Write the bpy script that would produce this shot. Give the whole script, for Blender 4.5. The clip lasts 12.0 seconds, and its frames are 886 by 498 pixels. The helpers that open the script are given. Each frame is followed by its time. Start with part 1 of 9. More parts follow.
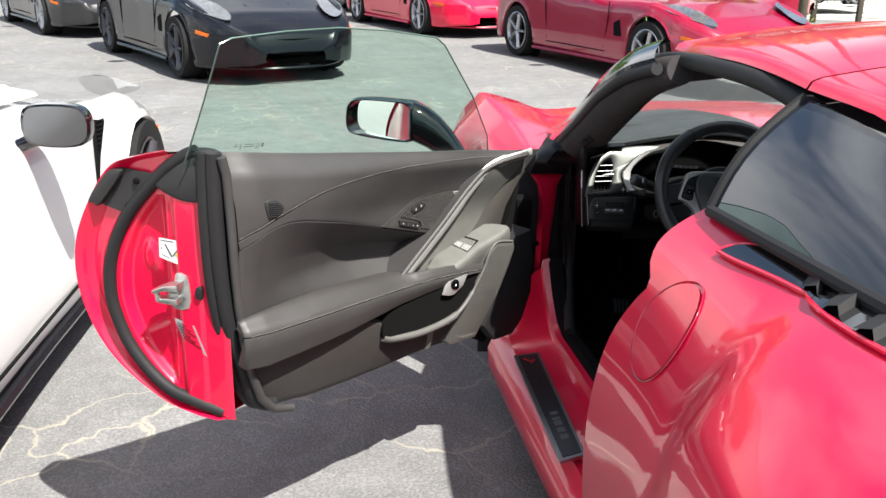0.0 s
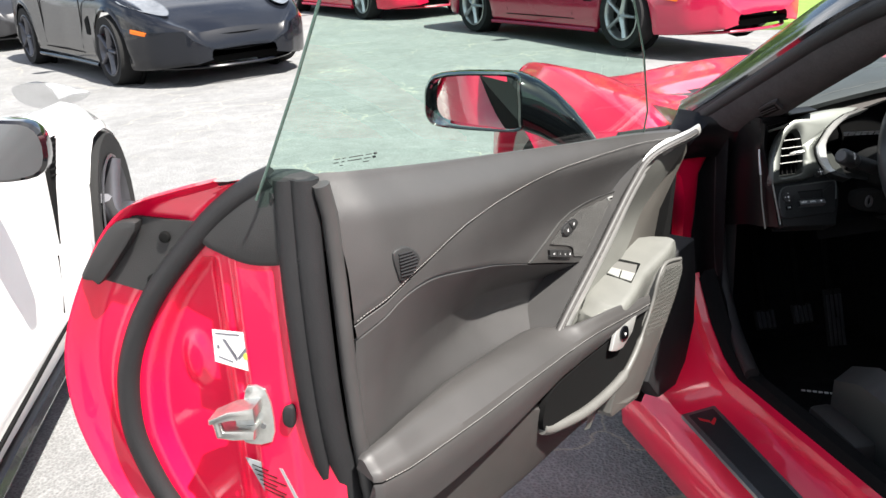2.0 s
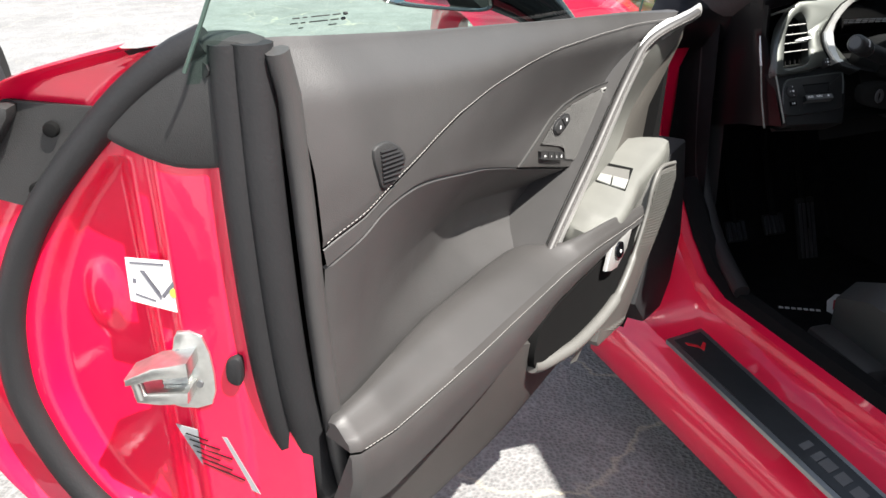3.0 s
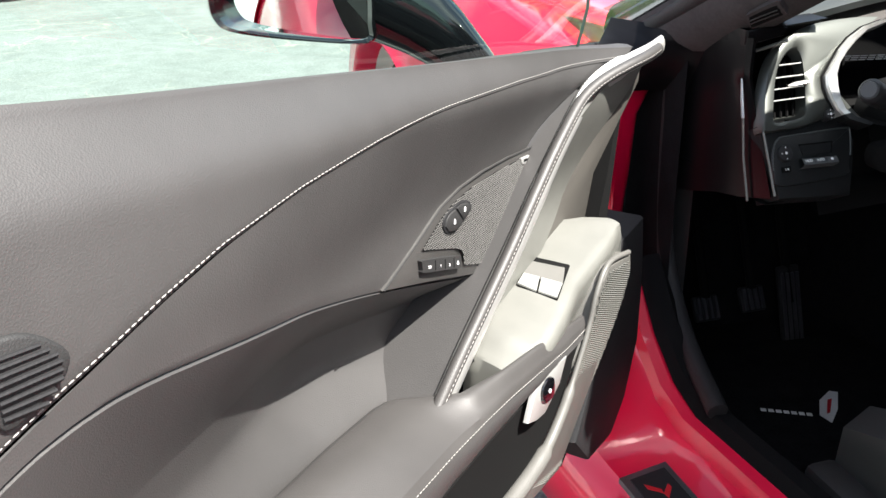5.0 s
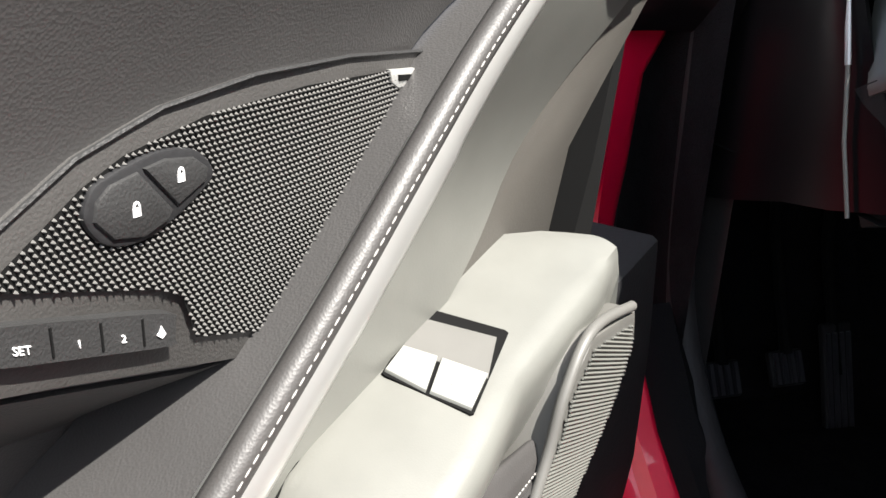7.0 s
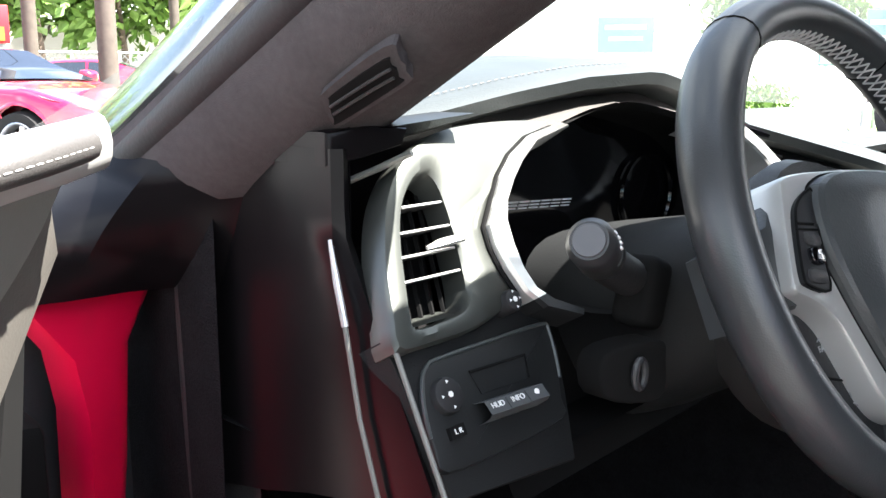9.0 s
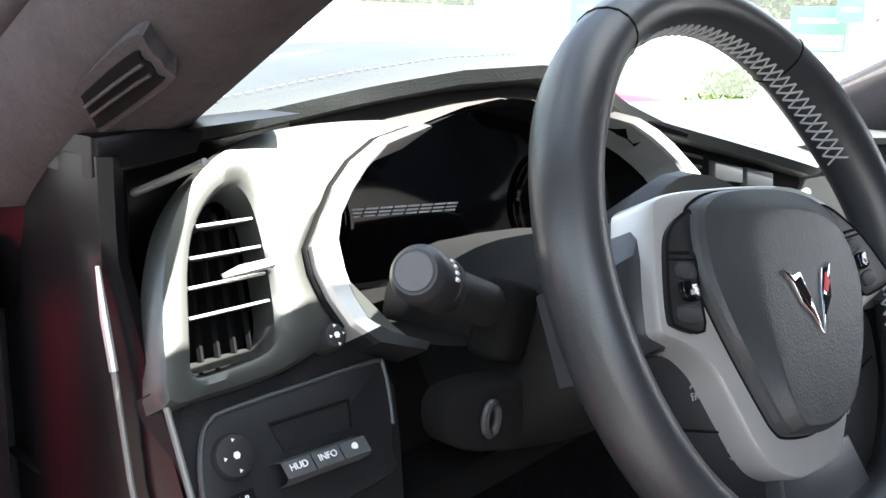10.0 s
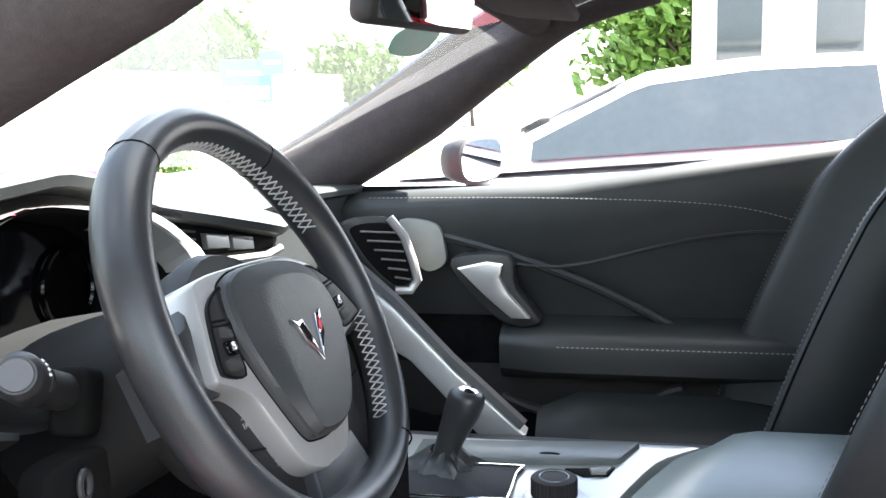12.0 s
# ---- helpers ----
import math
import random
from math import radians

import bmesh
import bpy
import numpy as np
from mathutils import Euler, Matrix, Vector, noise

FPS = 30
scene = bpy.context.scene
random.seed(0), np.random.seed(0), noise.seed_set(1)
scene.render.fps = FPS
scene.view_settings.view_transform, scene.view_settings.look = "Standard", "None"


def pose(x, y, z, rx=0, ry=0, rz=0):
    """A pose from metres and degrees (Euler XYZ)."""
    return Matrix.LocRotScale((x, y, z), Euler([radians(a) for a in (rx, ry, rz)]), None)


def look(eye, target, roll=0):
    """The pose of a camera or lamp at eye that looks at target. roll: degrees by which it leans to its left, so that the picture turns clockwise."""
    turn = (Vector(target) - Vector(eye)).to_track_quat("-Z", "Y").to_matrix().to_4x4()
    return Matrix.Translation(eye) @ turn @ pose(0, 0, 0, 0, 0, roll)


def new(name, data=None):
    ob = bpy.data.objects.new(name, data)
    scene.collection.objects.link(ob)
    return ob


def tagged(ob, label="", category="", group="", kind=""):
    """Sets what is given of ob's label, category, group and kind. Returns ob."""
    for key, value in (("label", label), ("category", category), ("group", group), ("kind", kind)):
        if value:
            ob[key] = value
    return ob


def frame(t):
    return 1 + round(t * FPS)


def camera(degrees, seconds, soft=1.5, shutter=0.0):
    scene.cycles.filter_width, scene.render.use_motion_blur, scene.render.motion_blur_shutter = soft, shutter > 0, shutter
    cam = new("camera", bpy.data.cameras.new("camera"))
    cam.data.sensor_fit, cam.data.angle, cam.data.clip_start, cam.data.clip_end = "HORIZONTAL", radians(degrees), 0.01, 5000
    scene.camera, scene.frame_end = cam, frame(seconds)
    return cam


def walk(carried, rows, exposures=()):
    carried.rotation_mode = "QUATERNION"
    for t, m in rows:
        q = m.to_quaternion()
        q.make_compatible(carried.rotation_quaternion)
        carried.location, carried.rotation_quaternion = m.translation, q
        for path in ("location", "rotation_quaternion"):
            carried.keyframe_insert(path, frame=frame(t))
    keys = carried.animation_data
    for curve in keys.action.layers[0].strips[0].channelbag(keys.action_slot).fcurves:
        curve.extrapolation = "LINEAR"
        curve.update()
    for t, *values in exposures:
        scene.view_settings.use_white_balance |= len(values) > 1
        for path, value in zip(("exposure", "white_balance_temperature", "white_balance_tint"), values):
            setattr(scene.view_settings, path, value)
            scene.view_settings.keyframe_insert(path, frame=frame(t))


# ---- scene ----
cam = camera(51.4, 12.0)
PATH = [
    (0, (-1.265, -2.234, 1.372), (-1.126, -0.341, 0.743), 0.8),
    (0.5, (-1.275, -2.024, 1.333), (-1.179, -0.142, 0.663), -1.8),
    (1, (-1.339, -1.795, 1.31), (-1.196, 0.082, 0.633), -1.7),
    (1.5, (-1.415, -1.591, 1.267), (-1.257, 0.294, 0.617), -1.2),
    (2, (-1.564, -1.467, 1.235), (-1.307, 0.404, 0.576), -3.4),
    (2.5, (-1.627, -1.376, 1.173), (-1.248, 0.442, 0.431), -0.8),
    (3, (-1.607, -1.208, 1.135), (-1.176, 0.556, 0.297), -1.9),
    (3.5, (-1.542, -1.07, 1.146), (-1.077, 0.672, 0.281), -1.9),
    (3.7, (-1.532, -1.03, 1.143), (-1.001, 0.692, 0.279), -0.9),
    (5.3, (-1.35, -0.768, 1.027), (-0.86, 1.004, 0.242), -0.4),
    (5.5, (-1.323, -0.721, 0.992), (-0.851, 1.063, 0.22), 1.4),
    (6, (-1.27, -0.605, 0.917), (-0.731, 1.148, 0.119), 3.6),
    (6.2, (-1.248, -0.54, 0.887), (-0.649, 1.195, 0.094), 3.9),
    (6.5, (-1.21, -0.481, 0.867), (-0.652, 1.279, 0.099), 2.4),
    (6.7, (-1.189, -0.434, 0.86), (-0.645, 1.316, 0.072), 3.0),
    (8.3, (-1.091, -0.282, 0.863), (-0.06, 1.399, 0.532), -1.4),
    (8.5, (-1.069, -0.271, 0.868), (0.079, 1.334, 0.54), -0.2),
    (9, (-1.015, -0.254, 0.885), (0.33, 1.183, 0.525), 0.0),
    (9.5, (-0.941, -0.252, 0.89), (0.438, 1.148, 0.515), 1.8),
    (10, (-0.896, -0.247, 0.897), (0.489, 1.137, 0.487), 1.6),
    (10.5, (-0.891, -0.234, 0.896), (0.572, 1.068, 0.49), 1.3),
    (11, (-0.915, -0.222, 0.9), (0.707, 0.885, 0.519), 0.6),
    (11.5, (-0.962, -0.245, 0.91), (0.863, 0.512, 0.595), -0.5),
    (12, (-1.055, -0.285, 0.942), (0.878, 0.127, 0.641), -1.4),
]
EXPOSURES = [(0.0, 1.0), (1.5, 1.36), (3.5, 1.55), (5.5, 1.85), (6.5, 1.65), (6.8, 1.65), (8.3, 2.8), (10.0, 3.2), (12.0, 3.45)]
walk(cam, [(t, look(eye, target, roll)) for t, eye, target, roll in PATH], EXPOSURES)

# ---- sky and sun ----
SUN_DIR = Vector((0.322, -0.425, 0.835)).normalized()
world = bpy.data.worlds.new("sky")
scene.world = world
world.use_nodes = True
wn = world.node_tree.nodes
sky = wn.new("ShaderNodeTexSky")
sky.sky_type, sky.sun_disc = "NISHITA", False
sky.sun_elevation = math.asin(SUN_DIR.z)
sky.sun_rotation = math.atan2(SUN_DIR.x, SUN_DIR.y)
sky.air_density, sky.dust_density = 1.0, 2.0
# broken white clouds over the blue
geo = wn.new("ShaderNodeTexCoord")
cloud = wn.new("ShaderNodeTexNoise")
cloud.inputs["Scale"].default_value, cloud.inputs["Detail"].default_value = 2.6, 6
ramp = wn.new("ShaderNodeValToRGB")
ramp.color_ramp.elements[0].position, ramp.color_ramp.elements[1].position = 0.46, 0.66
mixc = wn.new("ShaderNodeMix")
mixc.data_type = "RGBA"
mixc.inputs["B"].default_value = (11.0, 11.2, 11.6, 1)
wl = world.node_tree.links
wl.new(geo.outputs["Generated"], cloud.inputs["Vector"])
wl.new(cloud.outputs["Fac"], ramp.inputs["Fac"])
wl.new(ramp.outputs["Color"], mixc.inputs["Factor"])
wl.new(sky.outputs["Color"], mixc.inputs["A"])
wl.new(mixc.outputs["Result"], wn["Background"].inputs["Color"])
wn["Background"].inputs["Strength"].default_value = 0.076
sun = new("sun", bpy.data.lights.new("sun", "SUN"))
sun.data.energy, sun.data.angle, sun.data.color = 5.4, radians(0.6), (1.0, 0.96, 0.9)
sun.matrix_world = look(SUN_DIR * 40, (0, 0, 0))

# ---- materials ----
def rgb(c):
    return (*c, 1.0)


def mat(name, color, rough=0.5, metal=0.0, coat=0.0, var=0.12, scale=30.0, bump=0.0, bscale=400.0, spec=0.5, coat_rough=0.03, island=0.0):
    """A surface with colour variation at two scales and fine relief."""
    m = bpy.data.materials.new(name)
    m.use_nodes = True
    n, l = m.node_tree.nodes, m.node_tree.links
    b = n["Principled BSDF"]
    b.inputs["Roughness"].default_value, b.inputs["Metallic"].default_value = rough, metal
    b.inputs["Specular IOR Level"].default_value = spec
    b.inputs["Coat Weight"].default_value, b.inputs["Coat Roughness"].default_value = coat, coat_rough
    tc = n.new("ShaderNodeTexCoord")
    big, small = n.new("ShaderNodeTexNoise"), n.new("ShaderNodeTexNoise")
    big.inputs["Scale"].default_value, small.inputs["Scale"].default_value = scale * 0.15, scale
    big.inputs["Detail"].default_value = small.inputs["Detail"].default_value = 4
    add = n.new("ShaderNodeMath")
    add.operation = "ADD"
    rng = n.new("ShaderNodeMapRange")
    rng.inputs["From Min"].default_value, rng.inputs["From Max"].default_value = 0.6, 1.4
    rng.inputs["To Min"].default_value, rng.inputs["To Max"].default_value = 1 - var, 1 + var
    mul = n.new("ShaderNodeMix")
    mul.data_type, mul.blend_type = "RGBA", "MULTIPLY"
    mul.inputs["Factor"].default_value = 1.0
    mul.inputs["A"].default_value = rgb(color)
    for t in (big, small):
        l.new(tc.outputs["Object"], t.inputs["Vector"])
    l.new(big.outputs["Fac"], add.inputs[0])
    l.new(small.outputs["Fac"], add.inputs[1])
    l.new(add.outputs[0], rng.inputs["Value"])
    l.new(rng.outputs["Result"], mul.inputs["B"])
    l.new(mul.outputs["Result"], b.inputs["Base Color"])
    if bump:
        fine = n.new("ShaderNodeTexNoise")
        fine.inputs["Scale"].default_value, fine.inputs["Detail"].default_value = bscale, 3
        l.new(tc.outputs["Object"], fine.inputs["Vector"])
        bp = n.new("ShaderNodeBump")
        bp.inputs["Strength"].default_value, bp.inputs["Distance"].default_value = bump, 0.002
        l.new(fine.outputs["Fac"], bp.inputs["Height"])
        l.new(bp.outputs["Normal"], b.inputs["Normal"])
    return m


def leather_mat(name, color, rough=0.5, cell=420.0, bump=0.35, spec=0.5):
    """Grained leather: small pebbles and larger soft creases."""
    m = mat(name, color, rough, var=0.18, scale=14, spec=spec)
    n, l = m.node_tree.nodes, m.node_tree.links
    tc = n["Texture Coordinate"]
    v, w = n.new("ShaderNodeTexVoronoi"), n.new("ShaderNodeTexNoise")
    v.inputs["Scale"].default_value = cell
    w.inputs["Scale"].default_value, w.inputs["Detail"].default_value = 70, 5
    a = n.new("ShaderNodeMath")
    a.operation = "MULTIPLY_ADD"
    a.inputs[1].default_value = 1.6
    l.new(tc.outputs["Object"], v.inputs["Vector"])
    l.new(tc.outputs["Object"], w.inputs["Vector"])
    l.new(w.outputs["Fac"], a.inputs[0])
    l.new(v.outputs["Distance"], a.inputs[2])
    bp = n.new("ShaderNodeBump")
    bp.inputs["Strength"].default_value, bp.inputs["Distance"].default_value = bump, 0.0012
    l.new(a.outputs[0], bp.inputs["Height"])
    l.new(bp.outputs["Normal"], n["Principled BSDF"].inputs["Normal"])
    return m


def paint_mat(name, color, rough=0.28, metal=0.25, coat=1.0):
    """Clear-coated car paint with metal flake and a little orange peel."""
    m = mat(name, color, rough, metal, coat=coat, var=0.05, scale=6, spec=0.5 * coat)
    n, l = m.node_tree.nodes, m.node_tree.links
    fl = n.new("ShaderNodeTexNoise")
    fl.inputs["Scale"].default_value = 60
    l.new(n["Texture Coordinate"].outputs["Object"], fl.inputs["Vector"])
    bp = n.new("ShaderNodeBump")
    bp.inputs["Strength"].default_value, bp.inputs["Distance"].default_value = 0.04, 0.002
    l.new(fl.outputs["Fac"], bp.inputs["Height"])
    l.new(bp.outputs["Normal"], n["Principled BSDF"].inputs["Coat Normal"])
    return m


def glass_mat(name, tint, gloss=1.0, veil=0.0):
    """A thin clear pane: tinted see-through, with gloss that grows towards grazing view and an added film of glare
    haze.
    """
    m = bpy.data.materials.new(name)
    m.use_nodes = True
    n, l = m.node_tree.nodes, m.node_tree.links
    n.remove(n["Principled BSDF"])
    tr, gl, mx, lw = (n.new("ShaderNodeBsdfTransparent"), n.new("ShaderNodeBsdfGlossy"), n.new("ShaderNodeMixShader"), n.new("ShaderNodeLayerWeight"))
    pw, ma = n.new("ShaderNodeMath"), n.new("ShaderNodeMath")
    pw.operation, ma.operation = "POWER", "MULTIPLY_ADD"
    pw.inputs[1].default_value, ma.inputs[1].default_value, ma.inputs[2].default_value = 4.0, 0.7, 0.05
    tr.inputs["Color"].default_value = rgb(tint)
    gl.inputs["Roughness"].default_value = 0.0
    gl.inputs["Color"].default_value = (gloss, gloss, gloss, 1)
    l.new(lw.outputs["Facing"], pw.inputs[0])
    l.new(pw.outputs[0], ma.inputs[0])
    l.new(ma.outputs[0], mx.inputs["Fac"])
    l.new(tr.outputs["BSDF"], mx.inputs[1])
    l.new(gl.outputs["BSDF"], mx.inputs[2])
    l.new(mx.outputs["Shader"], n["Material Output"].inputs["Surface"])
    # pale translucent film that imitates veiling glare over the view
    if veil:
        tl, md = n.new("ShaderNodeBsdfTranslucent"), n.new("ShaderNodeMixShader")
        tl.inputs["Color"].default_value = (0.85, 0.85, 0.83, 1)
        md.inputs["Fac"].default_value = veil
        l.new(mx.outputs["Shader"], md.inputs[1])
        l.new(tl.outputs["BSDF"], md.inputs[2])
        l.new(md.outputs["Shader"], n["Material Output"].inputs["Surface"])
    return m


def asphalt_mat():
    m = mat("asphalt", (0.18, 0.18, 0.178), 0.9, var=0.22, scale=9, spec=0.25)
    n, l = m.node_tree.nodes, m.node_tree.links
    tc = n["Texture Coordinate"]
    base = [k for k in n if k.bl_idname == "ShaderNodeMix"][0]
    grit = n.new("ShaderNodeTexVoronoi")
    grit.inputs["Scale"].default_value = 130
    gr = n.new("ShaderNodeMapRange")
    gr.inputs["To Min"].default_value, gr.inputs["To Max"].default_value = 0.7, 1.35
    # light cracks that wander between worn patches
    crack = n.new("ShaderNodeTexVoronoi")
    crack.feature = "DISTANCE_TO_EDGE"
    crack.inputs["Scale"].default_value = 2.3
    warp = n.new("ShaderNodeTexNoise")
    warp.inputs["Scale"].default_value, warp.inputs["Detail"].default_value = 5, 6
    wadd = n.new("ShaderNodeMix")
    wadd.data_type, wadd.blend_type = "RGBA", "LINEAR_LIGHT"
    wadd.inputs["Factor"].default_value = 0.12
    cr = n.new("ShaderNodeMapRange")
    cr.inputs["From Max"].default_value = 0.018
    cr.inputs["To Min"].default_value, cr.inputs["To Max"].default_value = 1.0, 0.0
    patch = n.new("ShaderNodeTexNoise")
    patch.inputs["Scale"].default_value = 1.1
    pm = n.new("ShaderNodeMapRange")
    pm.inputs["From Min"].default_value, pm.inputs["From Max"].default_value = 0.45, 0.6
    mm = n.new("ShaderNodeMath")
    mm.operation = "MULTIPLY"
    m1, m2 = n.new("ShaderNodeMix"), n.new("ShaderNodeMix")
    m1.data_type = m2.data_type = "RGBA"
    m1.blend_type, m1.inputs["Factor"].default_value = "MULTIPLY", 1.0
    m2.inputs["B"].default_value = (0.34, 0.32, 0.26, 1)
    l.new(tc.outputs["Object"], grit.inputs["Vector"])
    l.new(grit.outputs["Distance"], gr.inputs["Value"])
    l.new(tc.outputs["Object"], warp.inputs["Vector"])
    l.new(tc.outputs["Object"], wadd.inputs["A"])
    l.new(warp.outputs["Color"], wadd.inputs["B"])
    l.new(wadd.outputs["Result"], crack.inputs["Vector"])
    l.new(crack.outputs["Distance"], cr.inputs["Value"])
    l.new(tc.outputs["Object"], patch.inputs["Vector"])
    l.new(patch.outputs["Fac"], pm.inputs["Value"])
    l.new(cr.outputs["Result"], mm.inputs[0])
    l.new(pm.outputs["Result"], mm.inputs[1])
    l.new(base.outputs["Result"], m1.inputs["A"])
    l.new(gr.outputs["Result"], m1.inputs["B"])
    l.new(m1.outputs["Result"], m2.inputs["A"])
    l.new(mm.outputs[0], m2.inputs["Factor"])
    l.new(m2.outputs["Result"], n["Principled BSDF"].inputs["Base Color"])
    bp = n.new("ShaderNodeBump")
    bp.inputs["Strength"].default_value, bp.inputs["Distance"].default_value = 0.6, 0.004
    l.new(grit.outputs["Distance"], bp.inputs["Height"])
    l.new(bp.outputs["Normal"], n["Principled BSDF"].inputs["Normal"])
    return m


RED = paint_mat("red_paint", (0.74, 0.003, 0.048), 0.36, 0.0, 0.85)
DARK_RED = paint_mat("maroon_paint", (0.34, 0.003, 0.035), 0.3, 0.1)
WHITE = paint_mat("white_paint", (0.80, 0.80, 0.79), 0.35, 0.0)
PILLAR_PAINT = paint_mat("pillar_black_paint", (0.012, 0.014, 0.017), 0.12, 0.0, 1.0)
BLACK_PAINT = paint_mat("black_paint", (0.006, 0.007, 0.010), 0.25, 0.0, 0.40)
GREY_PAINT = paint_mat("dark_grey_paint", (0.03, 0.03, 0.032), 0.3, 0.3, 0.6)
SILVER_PAINT = paint_mat("silver_paint", (0.50, 0.52, 0.53), 0.35, 0.4)
LEATHER = leather_mat("charcoal_leather", (0.046, 0.0443, 0.0435), 0.52, 900, 0.14, 0.5)
LEATHER_ARM = leather_mat("armrest_leather", (0.048, 0.0455, 0.044), 0.50, 900, 0.10)
# black armrest leather, coloured pale grey-green to carry the sky's sheen
CONSOLE_SHEEN = leather_mat("console_sky_sheen", (0.20, 0.25, 0.235), 0.34, 800, 0.10, 0.8)
SEAT_LEATHER = leather_mat("black_leather", (0.026, 0.030, 0.030), 0.48, 800, 0.12)
RIM_LEATHER = leather_mat("wheel_leather", (0.030, 0.032, 0.034), 0.33, 900, 0.08)
SUEDE = mat("roof_lining", (0.052, 0.047, 0.048), 0.95, var=0.2, scale=200, bump=0.3, bscale=900, spec=0.1)
DOOR_BOARD = mat("grained_door_plastic", (0.046, 0.043, 0.041), 0.55, bump=0.3, bscale=700, spec=0.35)
RIM_GREY = mat("pocket_rim_grey", (0.11, 0.108, 0.10), 0.5)
TRIM = mat("charcoal_plastic", (0.025, 0.025, 0.025), 0.55, bump=0.25, bscale=900, spec=0.35)
# lighter than the dash pad: sky light through the windscreen is in the colour
DASH_TOP_LIT = leather_mat("dash_top_skylit", (0.040, 0.046, 0.046), 0.42, 700, 0.15)
DASH_TRIM = mat("dark_dash_plastic", (0.0115, 0.0122, 0.0126), 0.6, bump=0.2, bscale=900, spec=0.18)
DASH_PAD = leather_mat("dash_pad", (0.030, 0.033, 0.034), 0.45, 700, 0.15)
GREY_TRIM = mat("grey_satin_plastic", (0.155, 0.156, 0.142), 0.42, 0.15, bump=0.06, bscale=900)
PALE_PLASTIC = mat("pale_grey_plastic", (0.25, 0.254, 0.235), 0.45)
SILVER_TRIM = mat("silver_satin_trim", (0.58, 0.58, 0.56), 0.34, 0.6, var=0.06)
BEZEL = mat("silver_bezel", (0.092, 0.098, 0.090), 0.42, 0.7, var=0.05)
RIB_GREY = mat("ribbed_grey_plastic", (0.085, 0.083, 0.076), 0.5)
WHEEL_THREAD = mat("grey_wheel_thread", (0.42, 0.42, 0.42), 0.7)
THREAD = mat("pale_thread", (0.29, 0.28, 0.265), 0.8)
END_BLACK = mat("satin_end_black", (0.005, 0.0045, 0.005), 0.28, spec=0.12)
GLOSS_BLACK = mat("gloss_black", (0.004, 0.004, 0.005), 0.06, spec=0.6, coat=0.6)
RUBBER = mat("black_rubber", (0.016, 0.016, 0.017), 0.62, bump=0.2, bscale=300, spec=0.3)
CARPET_BLACK = mat("black_carpet", (0.006, 0.006, 0.0065), 0.9, bump=0.4, bscale=500, spec=0.1)
CHROME = mat("chrome", (0.75, 0.75, 0.76), 0.1, 1.0, var=0.03)
ZINC = mat("zinc_steel", (0.55, 0.56, 0.54), 0.28, 0.9, var=0.2, scale=120)
ALU = mat("brushed_aluminium", (0.32, 0.33, 0.34), 0.32, 0.9, var=0.1, scale=160)
WHEEL_SILVER = mat("alloy_silver", (0.5, 0.5, 0.51), 0.3, 0.85)
WHEEL_DARK = mat("alloy_grey", (0.10, 0.10, 0.11), 0.35, 0.7)
TYRE = mat("tyre_rubber", (0.018, 0.018, 0.018), 0.85, bump=0.3, bscale=60, spec=0.2)
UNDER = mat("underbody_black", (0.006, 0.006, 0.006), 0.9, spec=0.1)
CARPET = mat("black_carpet", (0.010, 0.010, 0.011), 1.0, var=0.4, scale=300, bump=0.9, bscale=500, spec=0.05)
SCREEN = mat("dark_screen", (0.004, 0.004, 0.005), 0.08, spec=0.5)
WHITE_PRINT = mat("white_print", (0.75, 0.75, 0.75), 0.6)
GREY_PRINT = mat("grey_print", (0.30, 0.30, 0.30), 0.6)
PAPER = mat("label_white", (0.72, 0.72, 0.70), 0.55, var=0.04)
PAPER_GREY = mat("label_grey", (0.30, 0.31, 0.32), 0.45)
YELLOW = mat("yellow_print", (0.75, 0.55, 0.03), 0.5)
RED_PRINT = mat("red_print", (0.5, 0.01, 0.02), 0.5)
AMBER = mat("amber_lens", (0.75, 0.16, 0.01), 0.15)
LENS = mat("lamp_glass", (0.20, 0.21, 0.22), 0.06, 0.5, coat=0.8, var=0.5, scale=25)
GREEN_SIGN = mat("green_sign", (0.06, 0.34, 0.24), 0.5)
BLUE_SIGN = mat("blue_sign", (0.16, 0.28, 0.42), 0.5)
CONCRETE = mat("pale_concrete", (0.42, 0.41, 0.38), 0.9, var=0.15, scale=3, bump=0.2, bscale=60)
STUCCO = mat("white_stucco", (0.70, 0.69, 0.66), 0.9, var=0.08, scale=2)
STEEL = mat("galvanised_steel", (0.32, 0.33, 0.34), 0.5, 0.6)
BROWN = mat("weathered_timber", (0.07, 0.055, 0.045), 0.85, var=0.3, scale=12)
LEAF = mat("green_leaves", (0.12, 0.22, 0.035), 0.6, var=0.45, scale=3)
LEAF_YELLOW = mat("yellow_green_leaves", (0.30, 0.28, 0.04), 0.6, var=0.4, scale=6)
GRASS = mat("mown_grass", (0.14, 0.24, 0.04), 0.9, var=0.35, scale=8, bump=0.8, bscale=80)
BARK = mat("bark", (0.10, 0.075, 0.055), 0.9, var=0.3, scale=20)
ASPHALT = asphalt_mat()
GLASS_DOOR = glass_mat("green_tinted_glass", (0.66, 0.84, 0.76))
GLASS_SCREEN = glass_mat("veiled_windscreen", (0.76, 0.81, 0.79), veil=0.035)
GLASS_DARK = mat("dark_tinted_glass", (0.016, 0.02, 0.028), 0.02, spec=0.7)
GLASS_BLUE = mat("blue_tinted_glass", (0.045, 0.058, 0.062), 0.03, spec=0.55)
DIM_MIRROR = mat("tinted_mirror", (0.13, 0.135, 0.14), 0.02, 1.0, var=0.0)
MIRROR = mat("mirror_silver", (0.88, 0.9, 0.9), 0.0, 1.0, var=0.0)


